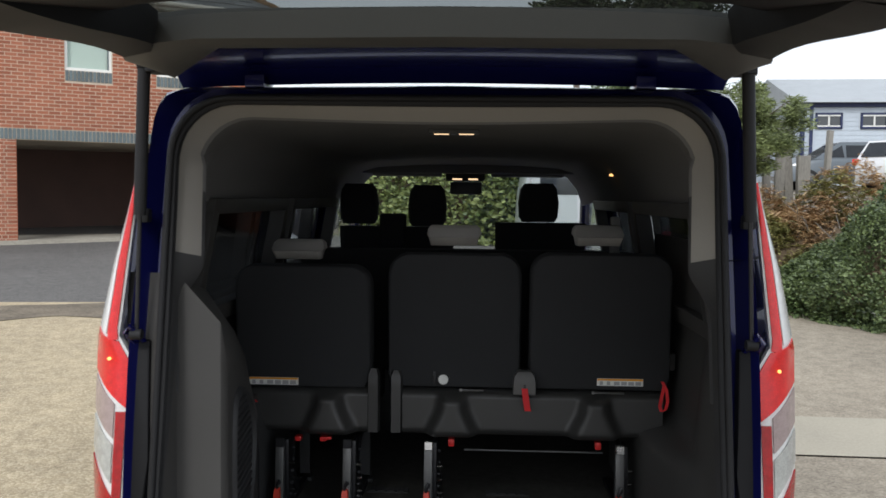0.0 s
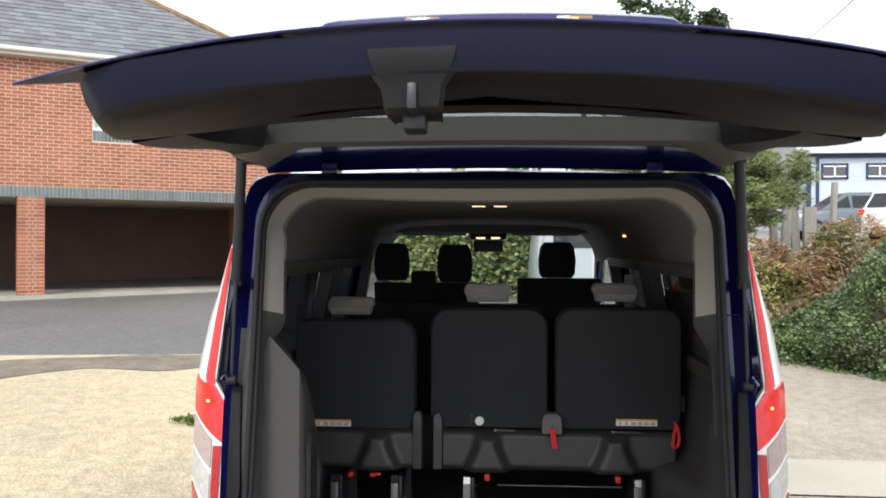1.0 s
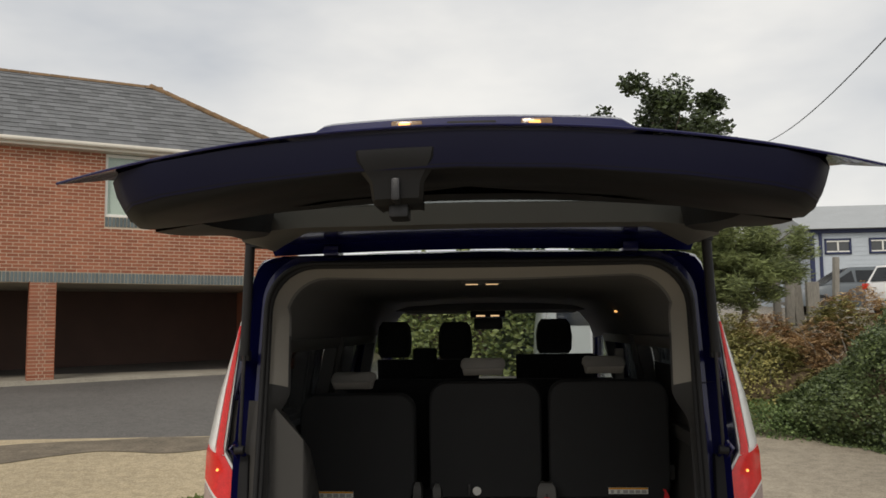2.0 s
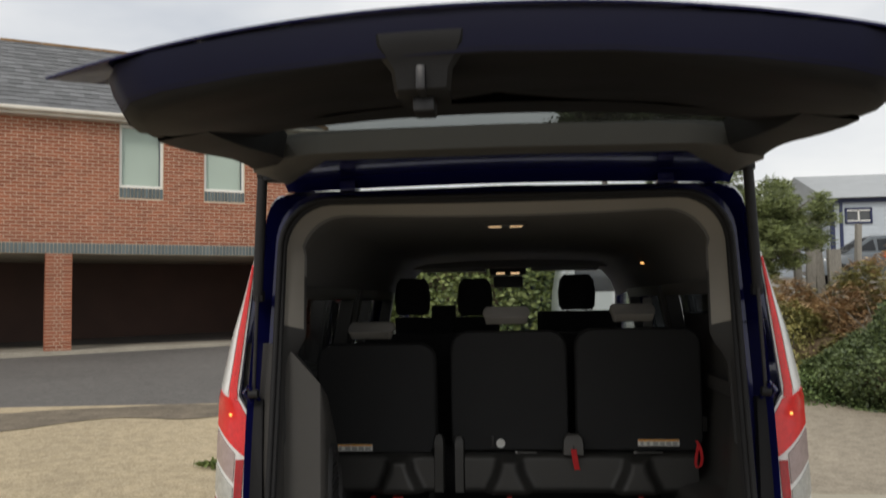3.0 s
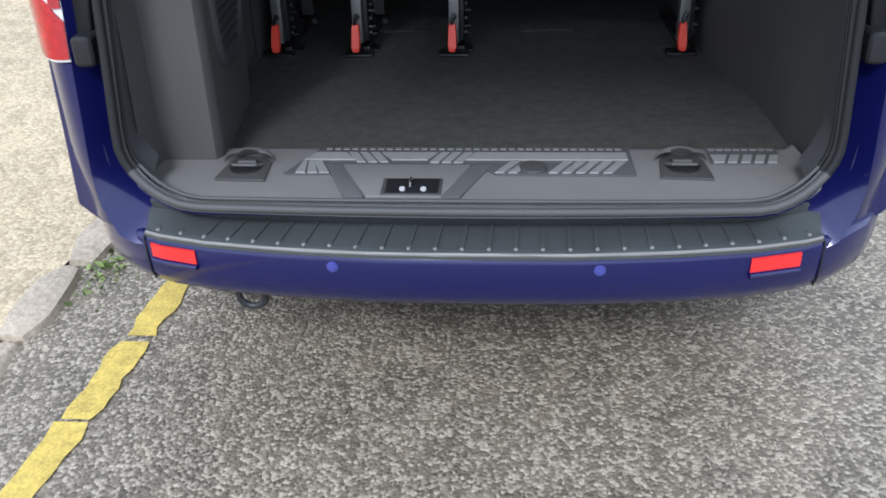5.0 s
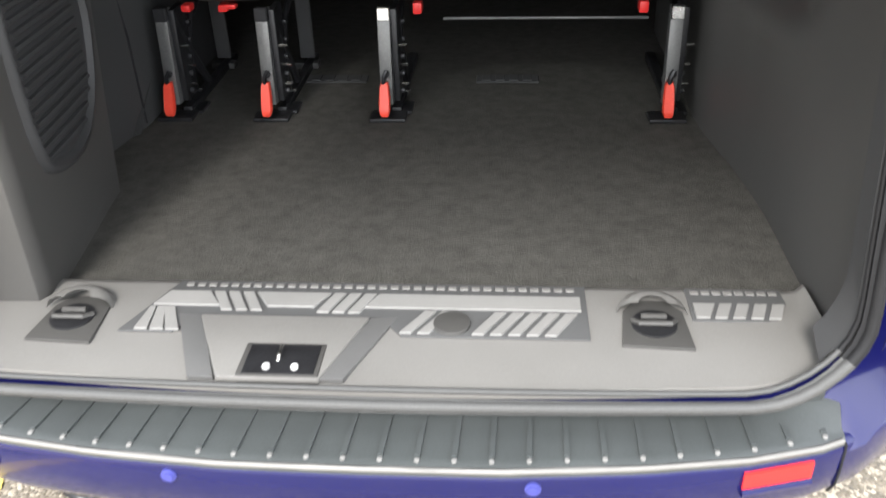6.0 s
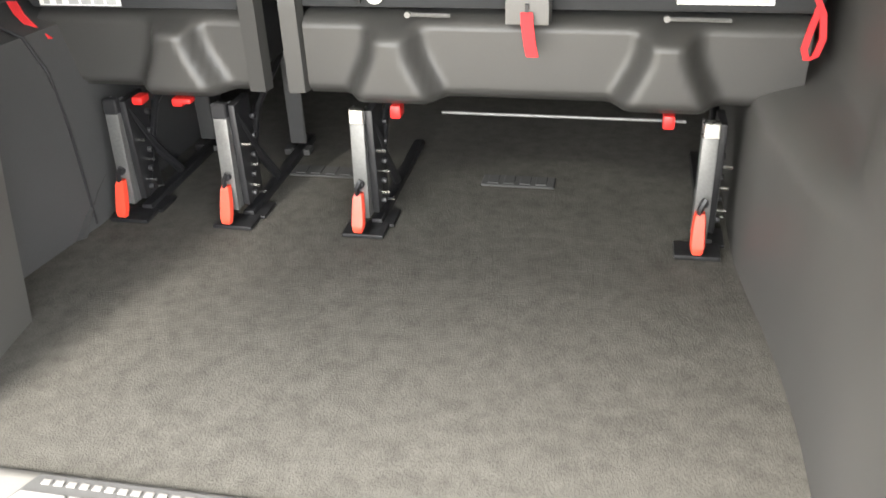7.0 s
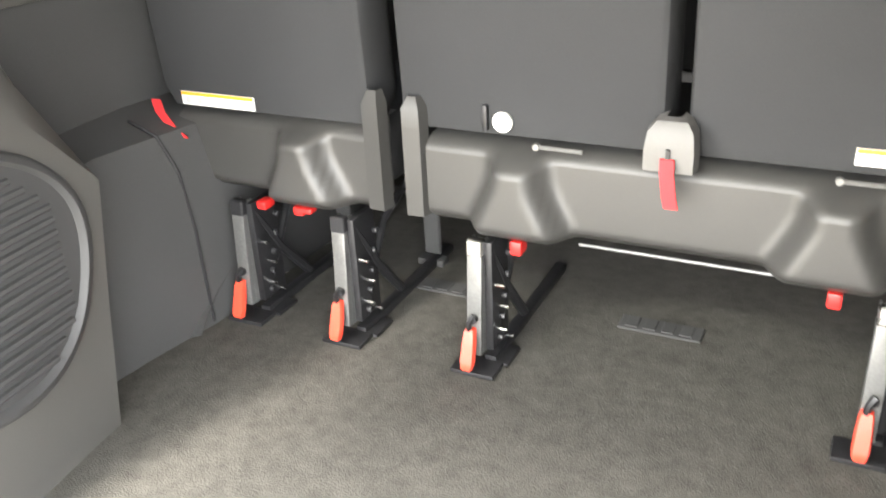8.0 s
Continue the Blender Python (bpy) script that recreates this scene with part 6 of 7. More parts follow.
for c in cells:
    full = abs(c[1] - c[0] - BW) < 1e-4 and abs(c[3] - c[2] - BH) < 1e-4
    if full and 0.9 < c[0] < 5.0 and len(singles) < 290 and c[2] > 3.6:
        singles.append(c)
    else:
        joined.append(brick_piece(*c))
bricks = new("bricks", quad_mesh("bricks", joined, BRICK))
bricks.parent = house
tagged(bricks, "red orange facing bricks in stretcher bond", kind="stuff")
for a, b, z0, z1 in singles:
    ob = new("brick", one)
    ob.parent = house
    ob.location = ((a + b) / 2, 0, (z0 + z1) / 2)

# soldier course and window sills in blue brick
blue = quads("blue_brick", brick_piece(-0.0375, 0.0375, 0, BAND1 - BAND0, -0.012), BRICK_FACES, BLUE_BRICK)
s = S0
while s < S1 - 0.07:
    ob = new("blue_brick", blue)
    ob.parent = house
    ob.location = (s + 0.0375, 0, BAND0)
    s += 0.075
for w0, w1 in WINS:
    s = w0
    while s < w1 - 0.05:
        ob = new("blue_brick", blue)
        ob.parent = house
        ob.location = (s + 0.0375, -0.004, SILL_Z - 0.225)
        s += 0.0765

# piers
for p0 in (-5.2, 0.0):
    bm = bmesh.new()
    box(bm, p0 + 0.006, p0 + 0.514, 0.01, 0.43, 0.4, BAND0)
    pier = part("pier", bm, MORTAR, house, "square red brick pier", 0)
    z, row = 0.52, 0
    while z < BAND0 - 0.01:
        lay = [(0.0, 0.225), (0.225, 0.34), (0.34, 0.52)] if row % 2 else [(0.0, 0.18), (0.18, 0.295), (0.295, 0.52)]
        vs, fs = [], []
        for a, b in lay:
            k = len(vs)
            vs += brick_piece(p0 + a, p0 + b, z, min(z + BH, BAND0), -0.004, 0.1)
            fs += [tuple(k + i for i in f) for f in BRICK_FACES]
        for a, b in ((0.0, 0.22), (0.22, 0.44)):
            for x0 in (p0 - 0.001, p0 + 0.505):
                k = len(vs)
                vs += [(x0, a + 0.004, z + 0.005), (x0 + 0.016, a + 0.004, z + 0.005), (x0 + 0.016, a + 0.004, z + BH - 0.005), (x0, a + 0.004, z + BH - 0.005), (x0, b - 0.004, z + 0.005), (x0 + 0.016, b - 0.004, z + 0.005), (x0 + 0.016, b - 0.004, z + BH - 0.005), (x0, b - 0.004, z + BH - 0.005)]
                fs += [tuple(k + i for i in f) for f in BRICK_FACES]
        ob = new("brick_course", quads("brick_course", vs, fs, BRICK))
        ob.parent = pier
        z += BH
        row += 1

# windows
for w0, w1 in WINS:
    bm = bmesh.new()
    for a, b, c, d in ((w0, w1, SILL_Z, SILL_Z + 0.06), (w0, w1, EAVE - 0.1, EAVE - 0.03), (w0, w0 + 0.055, SILL_Z + 0.06, EAVE - 0.1), (w1 - 0.055, w1, SILL_Z + 0.06, EAVE - 0.1)):
        box(bm, a, b, 0.05, 0.12, c, d, 0.006, 1)
    win = part("window", bm, UPVC, house, "white plastic-framed window with pale blind")
    bm = bmesh.new()
    box(bm, w1 - 0.085, w1 - 0.058, 0.066, 0.1, SILL_Z + 0.06, EAVE - 0.1)
    part("window_gasket", bm, BLUE_BRICK, win, "dark gasket line", 0)
    bm = bmesh.new()
    box(bm, w0 + 0.05, w1 - 0.05, 0.085, 0.09, SILL_Z + 0.055, EAVE - 0.095)
    pane = part("pane", bm, GLASS, win, "", 0)
    pane.visible_shadow = False
    bm = bmesh.new()
    box(bm, w0, w1, 0.14, 0.15, SILL_Z, EAVE - 0.02)
    part("blind", bm, BLIND, win, "pale drawn blind", 0)

# eaves, slates, ridge
bm = bmesh.new()
box(bm, S0 - 0.2, S1 + 0.25, -0.22, 0.05, EAVE - 0.02, EAVE + 0.02)
box(bm, S0 - 0.2, S1 + 0.25, -0.24, -0.2, EAVE - 0.02, EAVE + 0.13, 0.01)
part("soffit", bm, GUTTER, house, "cream soffit and fascia", 0)
bm = bmesh.new()
tube(bm, [(S0 - 0.2, -0.29, EAVE + 0.09), (S1 + 0.3, -0.29, EAVE + 0.09)], 0.055, 10)
part("gutter", bm, GUTTER, house, "cream half-round gutter")
HALF_DEPTH, RISE = 3.0, 2.25
ET = EAVE + 0.13


def roof_pt(s, v):
    """v: 0 at the eaves to 1 at the ridge."""
    return (s, -0.27 + (HALF_DEPTH + 0.27) * v, ET + RISE * v)


bm = bmesh.new()
e = S1 + 0.27
back = 2 * HALF_DEPTH + 0.27
pts = [(S0, -0.27, ET), (e, -0.27, ET), (e, back, ET), (S0, back, ET), (S0, HALF_DEPTH, ET + RISE), (e - HALF_DEPTH - 0.27, HALF_DEPTH, ET + RISE)]
vs = [bm.verts.new(p) for p in pts]
for f in ((0, 1, 5, 4), (1, 2, 5), (2, 3, 4, 5), (0, 4, 3), (0, 3, 2, 1)):
    bm.faces.new([vs[i] for i in f])
roof = part("roof", bm, SLATE, house, "grey slate hipped roof", 0)
slope = Vector((0, HALF_DEPTH + 0.27, RISE)).normalized()
nrm = Vector((0, -slope.z, slope.y))
vs, fs = [], []
rows_n = 17
SW = 0.30
run = (HALF_DEPTH + 0.27) / math.cos(math.atan2(RISE, HALF_DEPTH + 0.27)) / rows_n
tilt = math.atan2(RISE, HALF_DEPTH + 0.27)
piece = []
for yy, zz in ((0.0, 0.024), (run * 1.25, 0.006)):
    for xx in (0.004, SW - 0.004):
        piece.append((xx, yy * math.cos(tilt) - zz * math.sin(tilt), yy * math.sin(tilt) + zz * math.cos(tilt)))
piece += [(x, y + 0.012 * math.sin(tilt), z - 0.012 * math.cos(tilt)) for x, y, z in piece[:2]]
SLATE_FACES = [(0, 1, 3, 2), (4, 5, 1, 0)]
slate_mesh = quads("slate", piece, SLATE_FACES, SLATE)
count = 0
for r in range(rows_n):
    s = S0 + (SW / 2 if r % 2 else 0)
    lim = e - (HALF_DEPTH + 0.27) * (r / rows_n) - 0.05
    while s + SW < lim:
        base = Vector(roof_pt(s, r / rows_n)) + slope * rng.uniform(-0.012, 0.012) + nrm * rng.uniform(0, 0.006)
        if s > -1.6 and count < 300:
            ob = new("slate", slate_mesh)
            ob.parent = roof
            ob.location = base
            count += 1
        else:
            k = len(vs)
            vs += [tuple(Vector(p) + base) for p in piece]
            fs += [tuple(k + i for i in f) for f in SLATE_FACES]
        s += SW
slates = new("slate_field", quads("slate_field", vs, fs, SLATE))
slates.parent = roof
tagged(slates, "overlapping grey roof slates", kind="stuff")
s = S0
while s < e - HALF_DEPTH - 0.3:
    bm = bmesh.new()
    loft(bm, [[(x, HALF_DEPTH + d, ET + RISE + h) for d, h in ((-0.13, -0.05), (-0.06, 0.03), (0, 0.05), (0.06, 0.03), (0.13, -0.05))] for x in (s + 0.005, s + 0.44)], closed=False)
    part("ridge_tile", bm, RIDGE, roof, smooth=60)
    s += 0.45
hip0, hip1 = Vector((e, -0.27, ET)), Vector((e - HALF_DEPTH - 0.27, HALF_DEPTH, ET + RISE))
for k in range(10):
    a, b = hip0.lerp(hip1, k / 10 + 0.003), hip0.lerp(hip1, (k + 1) / 10)
    bm = bmesh.new()
    tube(bm, [a + Vector((0, 0, 0.02)), b + Vector((0, 0, 0.03))], 0.075, 8)
    part("ridge_tile", bm, RIDGE, roof, smooth=60)


# ---- planting ----
def leaves(name, centres, size, material, label, parent=None, rng_seed=1, droop=0.4, long=1.0):
    """Many small folded leaves round the given points, as one mesh."""
    r = np.random.default_rng(rng_seed)
    c = np.asarray(centres)
    n = len(c)
    d = r.normal(size=(n, 3))
    d[:, 2] = np.abs(d[:, 2]) * 0.6 - droop
    d /= np.linalg.norm(d, axis=1)[:, None]
    side = np.cross(d, r.normal(size=(n, 3)))
    side /= np.linalg.norm(side, axis=1)[:, None]
    nr = np.cross(d, side)
    sz = size * r.uniform(0.6, 1.4, (n, 1))
    a = c
    t = c + d * sz * long
    l = c + d * sz * 0.5 * long + side * sz * 0.33 + nr * sz * 0.08
    q = c + d * sz * 0.5 * long - side * sz * 0.33 + nr * sz * 0.08
    v = np.stack([a, l, t, q], 1).reshape(-1, 3)
    f = np.arange(4 * n).reshape(n, 4)
    me = quads(name, v.tolist(), f.tolist(), material)
    ob = new(name, me)
    if parent:
        ob.parent = parent
    return tagged(ob, label, kind="stuff") if not parent else tagged(ob, label)


def mound(points, n, seed, top):
    """Points filling the skin of a hedge along a line: (x, y, height, half width)."""
    r = np.random.default_rng(seed)
    pts = np.array(points, dtype=float)
    seg = r.integers(0, len(pts) - 1, n)
    u = r.random(n)
    p = pts[seg] * (1 - u[:, None]) + pts[seg + 1] * u[:, None]
    a = r.uniform(-0.15, math.pi + 0.15, n)
    shell = r.beta(6, 1.3, n)
    out = []
    for k in range(n):
        x, y, h, w = p[k]
        lump = 1 + (0.3 + 0.12 * top) * noise.noise((x * 1.1, y * 1.1, a[k] * 1.5)) + (0.15 + 0.12 * top) * noise.noise((x * 3, y * 3, a[k] * 3 + 5))
        ox = math.cos(a[k]) * w * shell[k] * lump
        oz = max(0.02, math.sin(a[k])) * h * shell[k] * lump
        px, py = x + ox * 0.53, y + ox * 0.85
        out.append((px, py, ground_z(px, py) + oz))
    return out


def fronds(name, bases, length, material, label, seed):
    """Arching fronds: leaflets in pairs along a bent stem, as one mesh."""
    r = np.random.default_rng(seed)
    vs, fs = [], []
    for x, y, z in bases:
        turn, rise = r.uniform(0, 2 * math.pi), r.uniform(0.3, 1.2)
        L = length * r.uniform(0.55, 1.25)
        dx, dy = math.cos(turn), math.sin(turn)
        for k in range(9):
            t = (k + 1) / 9
            out, up = L * t * 0.75, L * (rise * t - 0.75 * t * t)
            px, py, pz = x + dx * out, y + dy * out, z + up
            w = L * 0.34 * (1 - t) ** 0.7 + 0.012
            for s in (-1, 1):
                ex, ey = -dy * s * w + dx * w * 0.45, dx * s * w + dy * w * 0.45
                g = 0.22 * w
                n = len(vs)
                droop = r.uniform(-0.35, 0.05) * w
                vs += [(px, py, pz), (px + ex * 0.5 + dx * g, py + ey * 0.5 + dy * g, pz + 0.02 * w), (px + ex, py + ey, pz + droop), (px + ex * 0.5 - dx * g, py + ey * 0.5 - dy * g, pz + 0.02 * w)]
                fs.append((n, n + 1, n + 2, n + 3))
    ob = new(name, quads(name, vs, fs, material))
    return tagged(ob, label, kind="stuff")


HEDGE = [(3.75, 9.05, 0.28, 0.7), (4.15, 8.8, 0.6, 0.95), (4.6, 8.5, 1.02, 1.2), (5.0, 8.3, 1.35, 1.35), (6.0, 7.7, 1.65, 1.4), (7.5, 6.8, 1.7, 1.4), (10, 5.4, 1.7, 1.5)]
FOOT = [(1.9, 11.2, 0.25, 0.6), (2.4, 9.9, 0.28, 0.6), (3.0, 9.0, 0.3, 0.6), (3.7, 8.4, 0.32, 0.6), (4.6, 7.7, 0.3, 0.55), (6.0, 6.6, 0.25, 0.5), (8, 5.4, 0.25, 0.5)]
BANK = [(2.2, 13.2, 0.7, 1.4), (2.7, 11.6, 0.8, 1.4), (3.3, 10.4, 0.8, 1.3), (4.1, 10.0, 0.8, 1.4), (5.0, 10.3, 0.8, 1.5), (6.2, 9.7, 0.75, 1.5), (8.5, 8.6, 0.7, 1.6)]
leaves("ivy_hedge", mound(HEDGE, 85000, 11, 1.9), 0.042, LEAF, "dense dark green ivy and bramble hedge", rng_seed=2)
leaves("hedge_foot", mound(FOOT, 20000, 12, 1.6), 0.038, WEED, "bright green weeds along the hedge foot", rng_seed=3)
spots = mound(BANK, 17000, 13, 1.4)
tone = [noise.noise((p[0] * 0.75 + 3, p[1] * 0.55, p[2] * 0.9)) + 0.16 * noise.noise((p[0] * 3, p[1] * 3, p[2] * 3)) + 0.22 * (p[0] - 3.9) + 0.25 * (p[2] - 1.5) for p in spots]
fronds("bracken", [p for p, q in zip(spots, tone) if q > 0.3], 0.15, BRACKEN, "rust brown dying bracken on the bank", 4)
fronds("green_bracken", [p for p, q in zip(spots, tone) if -0.34 < q <= 0.3], 0.15, FERN, "yellow-green bracken fronds on the bank", 5)
low = [p for p, q in zip(spots, tone) if q <= -0.34]
gen = np.random.default_rng(17)
leaves("bank_weeds", [(p[0] + d[0], p[1] + d[1], p[2] + d[2]) for p in low for d in gen.normal(size=(5, 3)) * 0.09], 0.045, FERN, "pale green brambles at the foot of the bank", rng_seed=18)
bm = bmesh.new()
for k in range(46):
    u = gen.random() * 5.99
    a, b = BANK[int(u)], BANK[int(u) + 1]
    f = u - int(u)
    x, y = a[0] + (b[0] - a[0]) * f + gen.normal() * 0.5, a[1] + (b[1] - a[1]) * f - abs(gen.normal()) * 0.5
    z = ground_z(x, y)
    t = gen.uniform(0, 6.28)
    L = gen.uniform(0.5, 1.1)
    tube(bm, [(x, y, z), (x + 0.15 * math.cos(t), y + 0.15 * math.sin(t), z + L * 0.7), (x + 0.5 * L * math.cos(t), y + 0.5 * L * math.sin(t), z + L)], [0.008, 0.006, 0.003], 5)
solid("dry_stems", bm, TIMBER, "pale dry stems standing in the bracken", kind="stuff")
leaves("far_hedge", mound([(-2.6, 19.5, 2.4, 1.6), (-1.0, 18.5, 2.5, 1.8), (1.0, 17.5, 2.5, 1.8), (3.4, 16.8, 2.2, 1.6)], 36000, 15, 0), 0.13, LEAF_LIGHT, "tall mixed green hedge ahead of the van", rng_seed=6)
leaves("far_hedge_dark", mound([(0.4, 17.6, 2.7, 1.5), (2.0, 17.0, 2.6, 1.5), (3.4, 16.6, 2.2, 1.5)], 16000, 16, 0), 0.13, LEAF, "dark green shrubs in the far hedge", rng_seed=7)
# added core sheets: the shaded depth behind the leaves as a brown surface
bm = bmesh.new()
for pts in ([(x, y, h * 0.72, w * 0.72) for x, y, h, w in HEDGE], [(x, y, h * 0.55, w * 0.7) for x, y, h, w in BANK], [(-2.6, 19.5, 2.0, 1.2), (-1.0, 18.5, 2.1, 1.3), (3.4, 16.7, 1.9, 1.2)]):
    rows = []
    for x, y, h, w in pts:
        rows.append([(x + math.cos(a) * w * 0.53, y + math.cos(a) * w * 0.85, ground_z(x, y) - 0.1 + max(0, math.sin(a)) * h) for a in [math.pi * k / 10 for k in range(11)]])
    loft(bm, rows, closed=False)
solid("hedge_shade", bm, HEDGE_CORE, "dark sheet standing in for the shaded inside of the hedges", kind="stuff", smooth=60)


def tree(name, label, at, height, trunk_r, crown, n_leaf, leaf, material, seed, trunk_h=0.4, long=1.0):
    """A tapered trunk with limbs and a loose crown of leaf clumps."""
    t = thing(name, label, "tree", at=(at[0], at[1], ground_z(*at)))
    r = random.Random(seed)
    bm = bmesh.new()
    spine = [(0.1 * math.sin(k), 0.1 * math.cos(k * 1.7), height * 0.8 * k / 6) for k in range(7)]
    tube(bm, spine, [trunk_r * (1 - 0.8 * k / 6) for k in range(7)], 8)
    tips = []
    for k in range(16):
        a = r.uniform(0, 2 * math.pi)
        z0 = height * r.uniform(trunk_h, 0.75)
        ln = crown * r.uniform(0.5, 0.95)
        base = Vector((0, 0, z0))
        tip = base + Vector((math.cos(a) * ln, math.sin(a) * ln, ln * r.uniform(0.2, 0.8)))
        midp = base.lerp(tip, 0.5) + Vector((0, 0, -0.1 * ln))
        tube(bm, [base, midp, tip], [trunk_r * 0.35, trunk_r * 0.2, trunk_r * 0.07], 6)
        tips += [base.lerp(tip, 0.6), tip]
    part("trunk", bm, BARK, t, "grey-brown trunk and limbs", 60)
    tips.append(Vector((0, 0, height * 0.9)))
    gen = np.random.default_rng(seed)
    cs = []
    clumps = []
    for p in tips:
        for _ in range(4):
            q = p + Vector(gen.normal(size=3)) * crown * 0.2
            clumps.append((q, crown * r.uniform(0.12, 0.26)))
    for k in range(n_leaf):
        q, rad = clumps[int(gen.integers(0, len(clumps)))]
        d = gen.normal(size=3)
        d = d / np.linalg.norm(d) * rad * gen.beta(5, 1.5)
        cs.append((q.x + d[0], q.y + d[1], q.z + d[2] * 0.8))
    leaves("crown", cs, leaf, material, "loose leafy crown with gaps", t, seed, long=long)
    return t


tree("oak_tree", "dark green oak standing behind the bank", (7.0, 36.0), 10.4, 0.32, 3.2, 26000, 0.2, OAK, 21, 0.5)
tree("oak_tree", "small dark oak beside the taller one", (4.1, 36.5), 9.2, 0.25, 1.7, 9000, 0.2, OAK, 24, 0.6)
tree("conifer_shrub", "feathery green-yellow shrub on the bank", (5.0, 15.6), 2.3, 0.08, 1.15, 42000, 0.03, LEAF_DARK, 22, 0.2, 4.5)
tree("conifer_shrub", "feathery dark shrub on the bank", (3.9, 16.4), 2.2, 0.08, 1.1, 34000, 0.03, LEAF_DARK, 23, 0.2, 4.5)

# weeds by the kerb
r = np.random.default_rng(9)
cs = []
for cy in (0.42, 0.62, -0.6, 1.3):
    cx = kerb_x(cy) + 0.11
    for _ in range(60):
        x, y = cx + r.normal() * 0.035, cy + r.normal() * 0.09
        cs.append((x, y, ground_z(x, y) + abs(r.normal()) * 0.012))
leaves("weeds", cs, 0.022, GRASS, "small weeds and moss in the kerb joint", rng_seed=10, droop=-0.2, long=1.2)

# ---- beyond the bank ----
cabin_at = (12.2, 32.05)
cz = ground_z(12.6, 32)
cabin = thing("clad_building", "pale blue boarded single-storey building with navy trim", "building", at=(cabin_at[0], cabin_at[1], cz), turn=-4)
H = 5.4 - cz
bm = bmesh.new()
box(bm, 0, 16, 0.0, 9.0, 0, H)
cabin_wall = part("wall", bm, CLADDING, cabin, "pale blue horizontal boards", 0)
n = 18
for k in range(n):
    z0 = H * k / n
    for fn, run in ((lambda u, v, d: (d, -u, v), 16.0), (lambda u, v, d: (-u, d, v), 9.0)):
        bm = bmesh.new()
        prism(bm, [(0.0005, z0), (0.018, z0), (0.004, z0 + H / n), (0.0005, z0 + H / n)], fn, 0.0, run)
        part("board", bm, CLADDING, cabin_wall, smooth=0)
bm = bmesh.new()
box(bm, -0.06, 0.12, -0.09, -0.02, 0, H, 0.01)
box(bm, 0.3, 0.42, -0.09, -0.02, 0, H, 0.01)
box(bm, -0.05, 16, -0.1, -0.02, H - 0.16, H, 0.01)
part("corner_trim", bm, NAVY, cabin, "navy corner posts and fascia", 0)
bm = bmesh.new()
prism(bm, [(-0.4, H), (9.4, H), (4.5, H + 1.5)], lambda u, v, d: (d, u, v), -0.25, 16.2)
part("roof", bm, ROOF_SHEET, cabin, "grey sheet roof", 0)
for x0 in (0.5, 2.15, 3.8, 5.45, 7.1):
    bm = bmesh.new()
    z0, z1 = H - 0.98, H - 0.37
    for a, b, c, d in ((x0, x0 + 1.0, z0, z0 + 0.08), (x0, x0 + 1.0, z1 - 0.08, z1), (x0, x0 + 0.08, z0, z1), (x0 + 0.92, x0 + 1.0, z0, z1)):
        box(bm, a, b, -0.08, -0.02, c, d, 0.008, 1)
    win = part("window", bm, NAVY, cabin, "navy-framed two-light window", 0)
    bm = bmesh.new()
    for a, b, c, d in ((x0 + 0.08, x0 + 0.92, z0 + 0.08, z0 + 0.13), (x0 + 0.47, x0 + 0.53, z0 + 0.08, z1 - 0.08), (x0 + 0.08, x0 + 0.92, z1 - 0.13, z1 - 0.08)):
        box(bm, a, b, -0.07, -0.025, c, d)
    part("window_frame", bm, UPVC, win, "white inner frame", 0)
    bm = bmesh.new()
    box(bm, x0 + 0.08, x0 + 0.92, -0.03, -0.022, z0 + 0.08, z1 - 0.08)
    part("pane", bm, DARK_GLASS, win, "", 0)


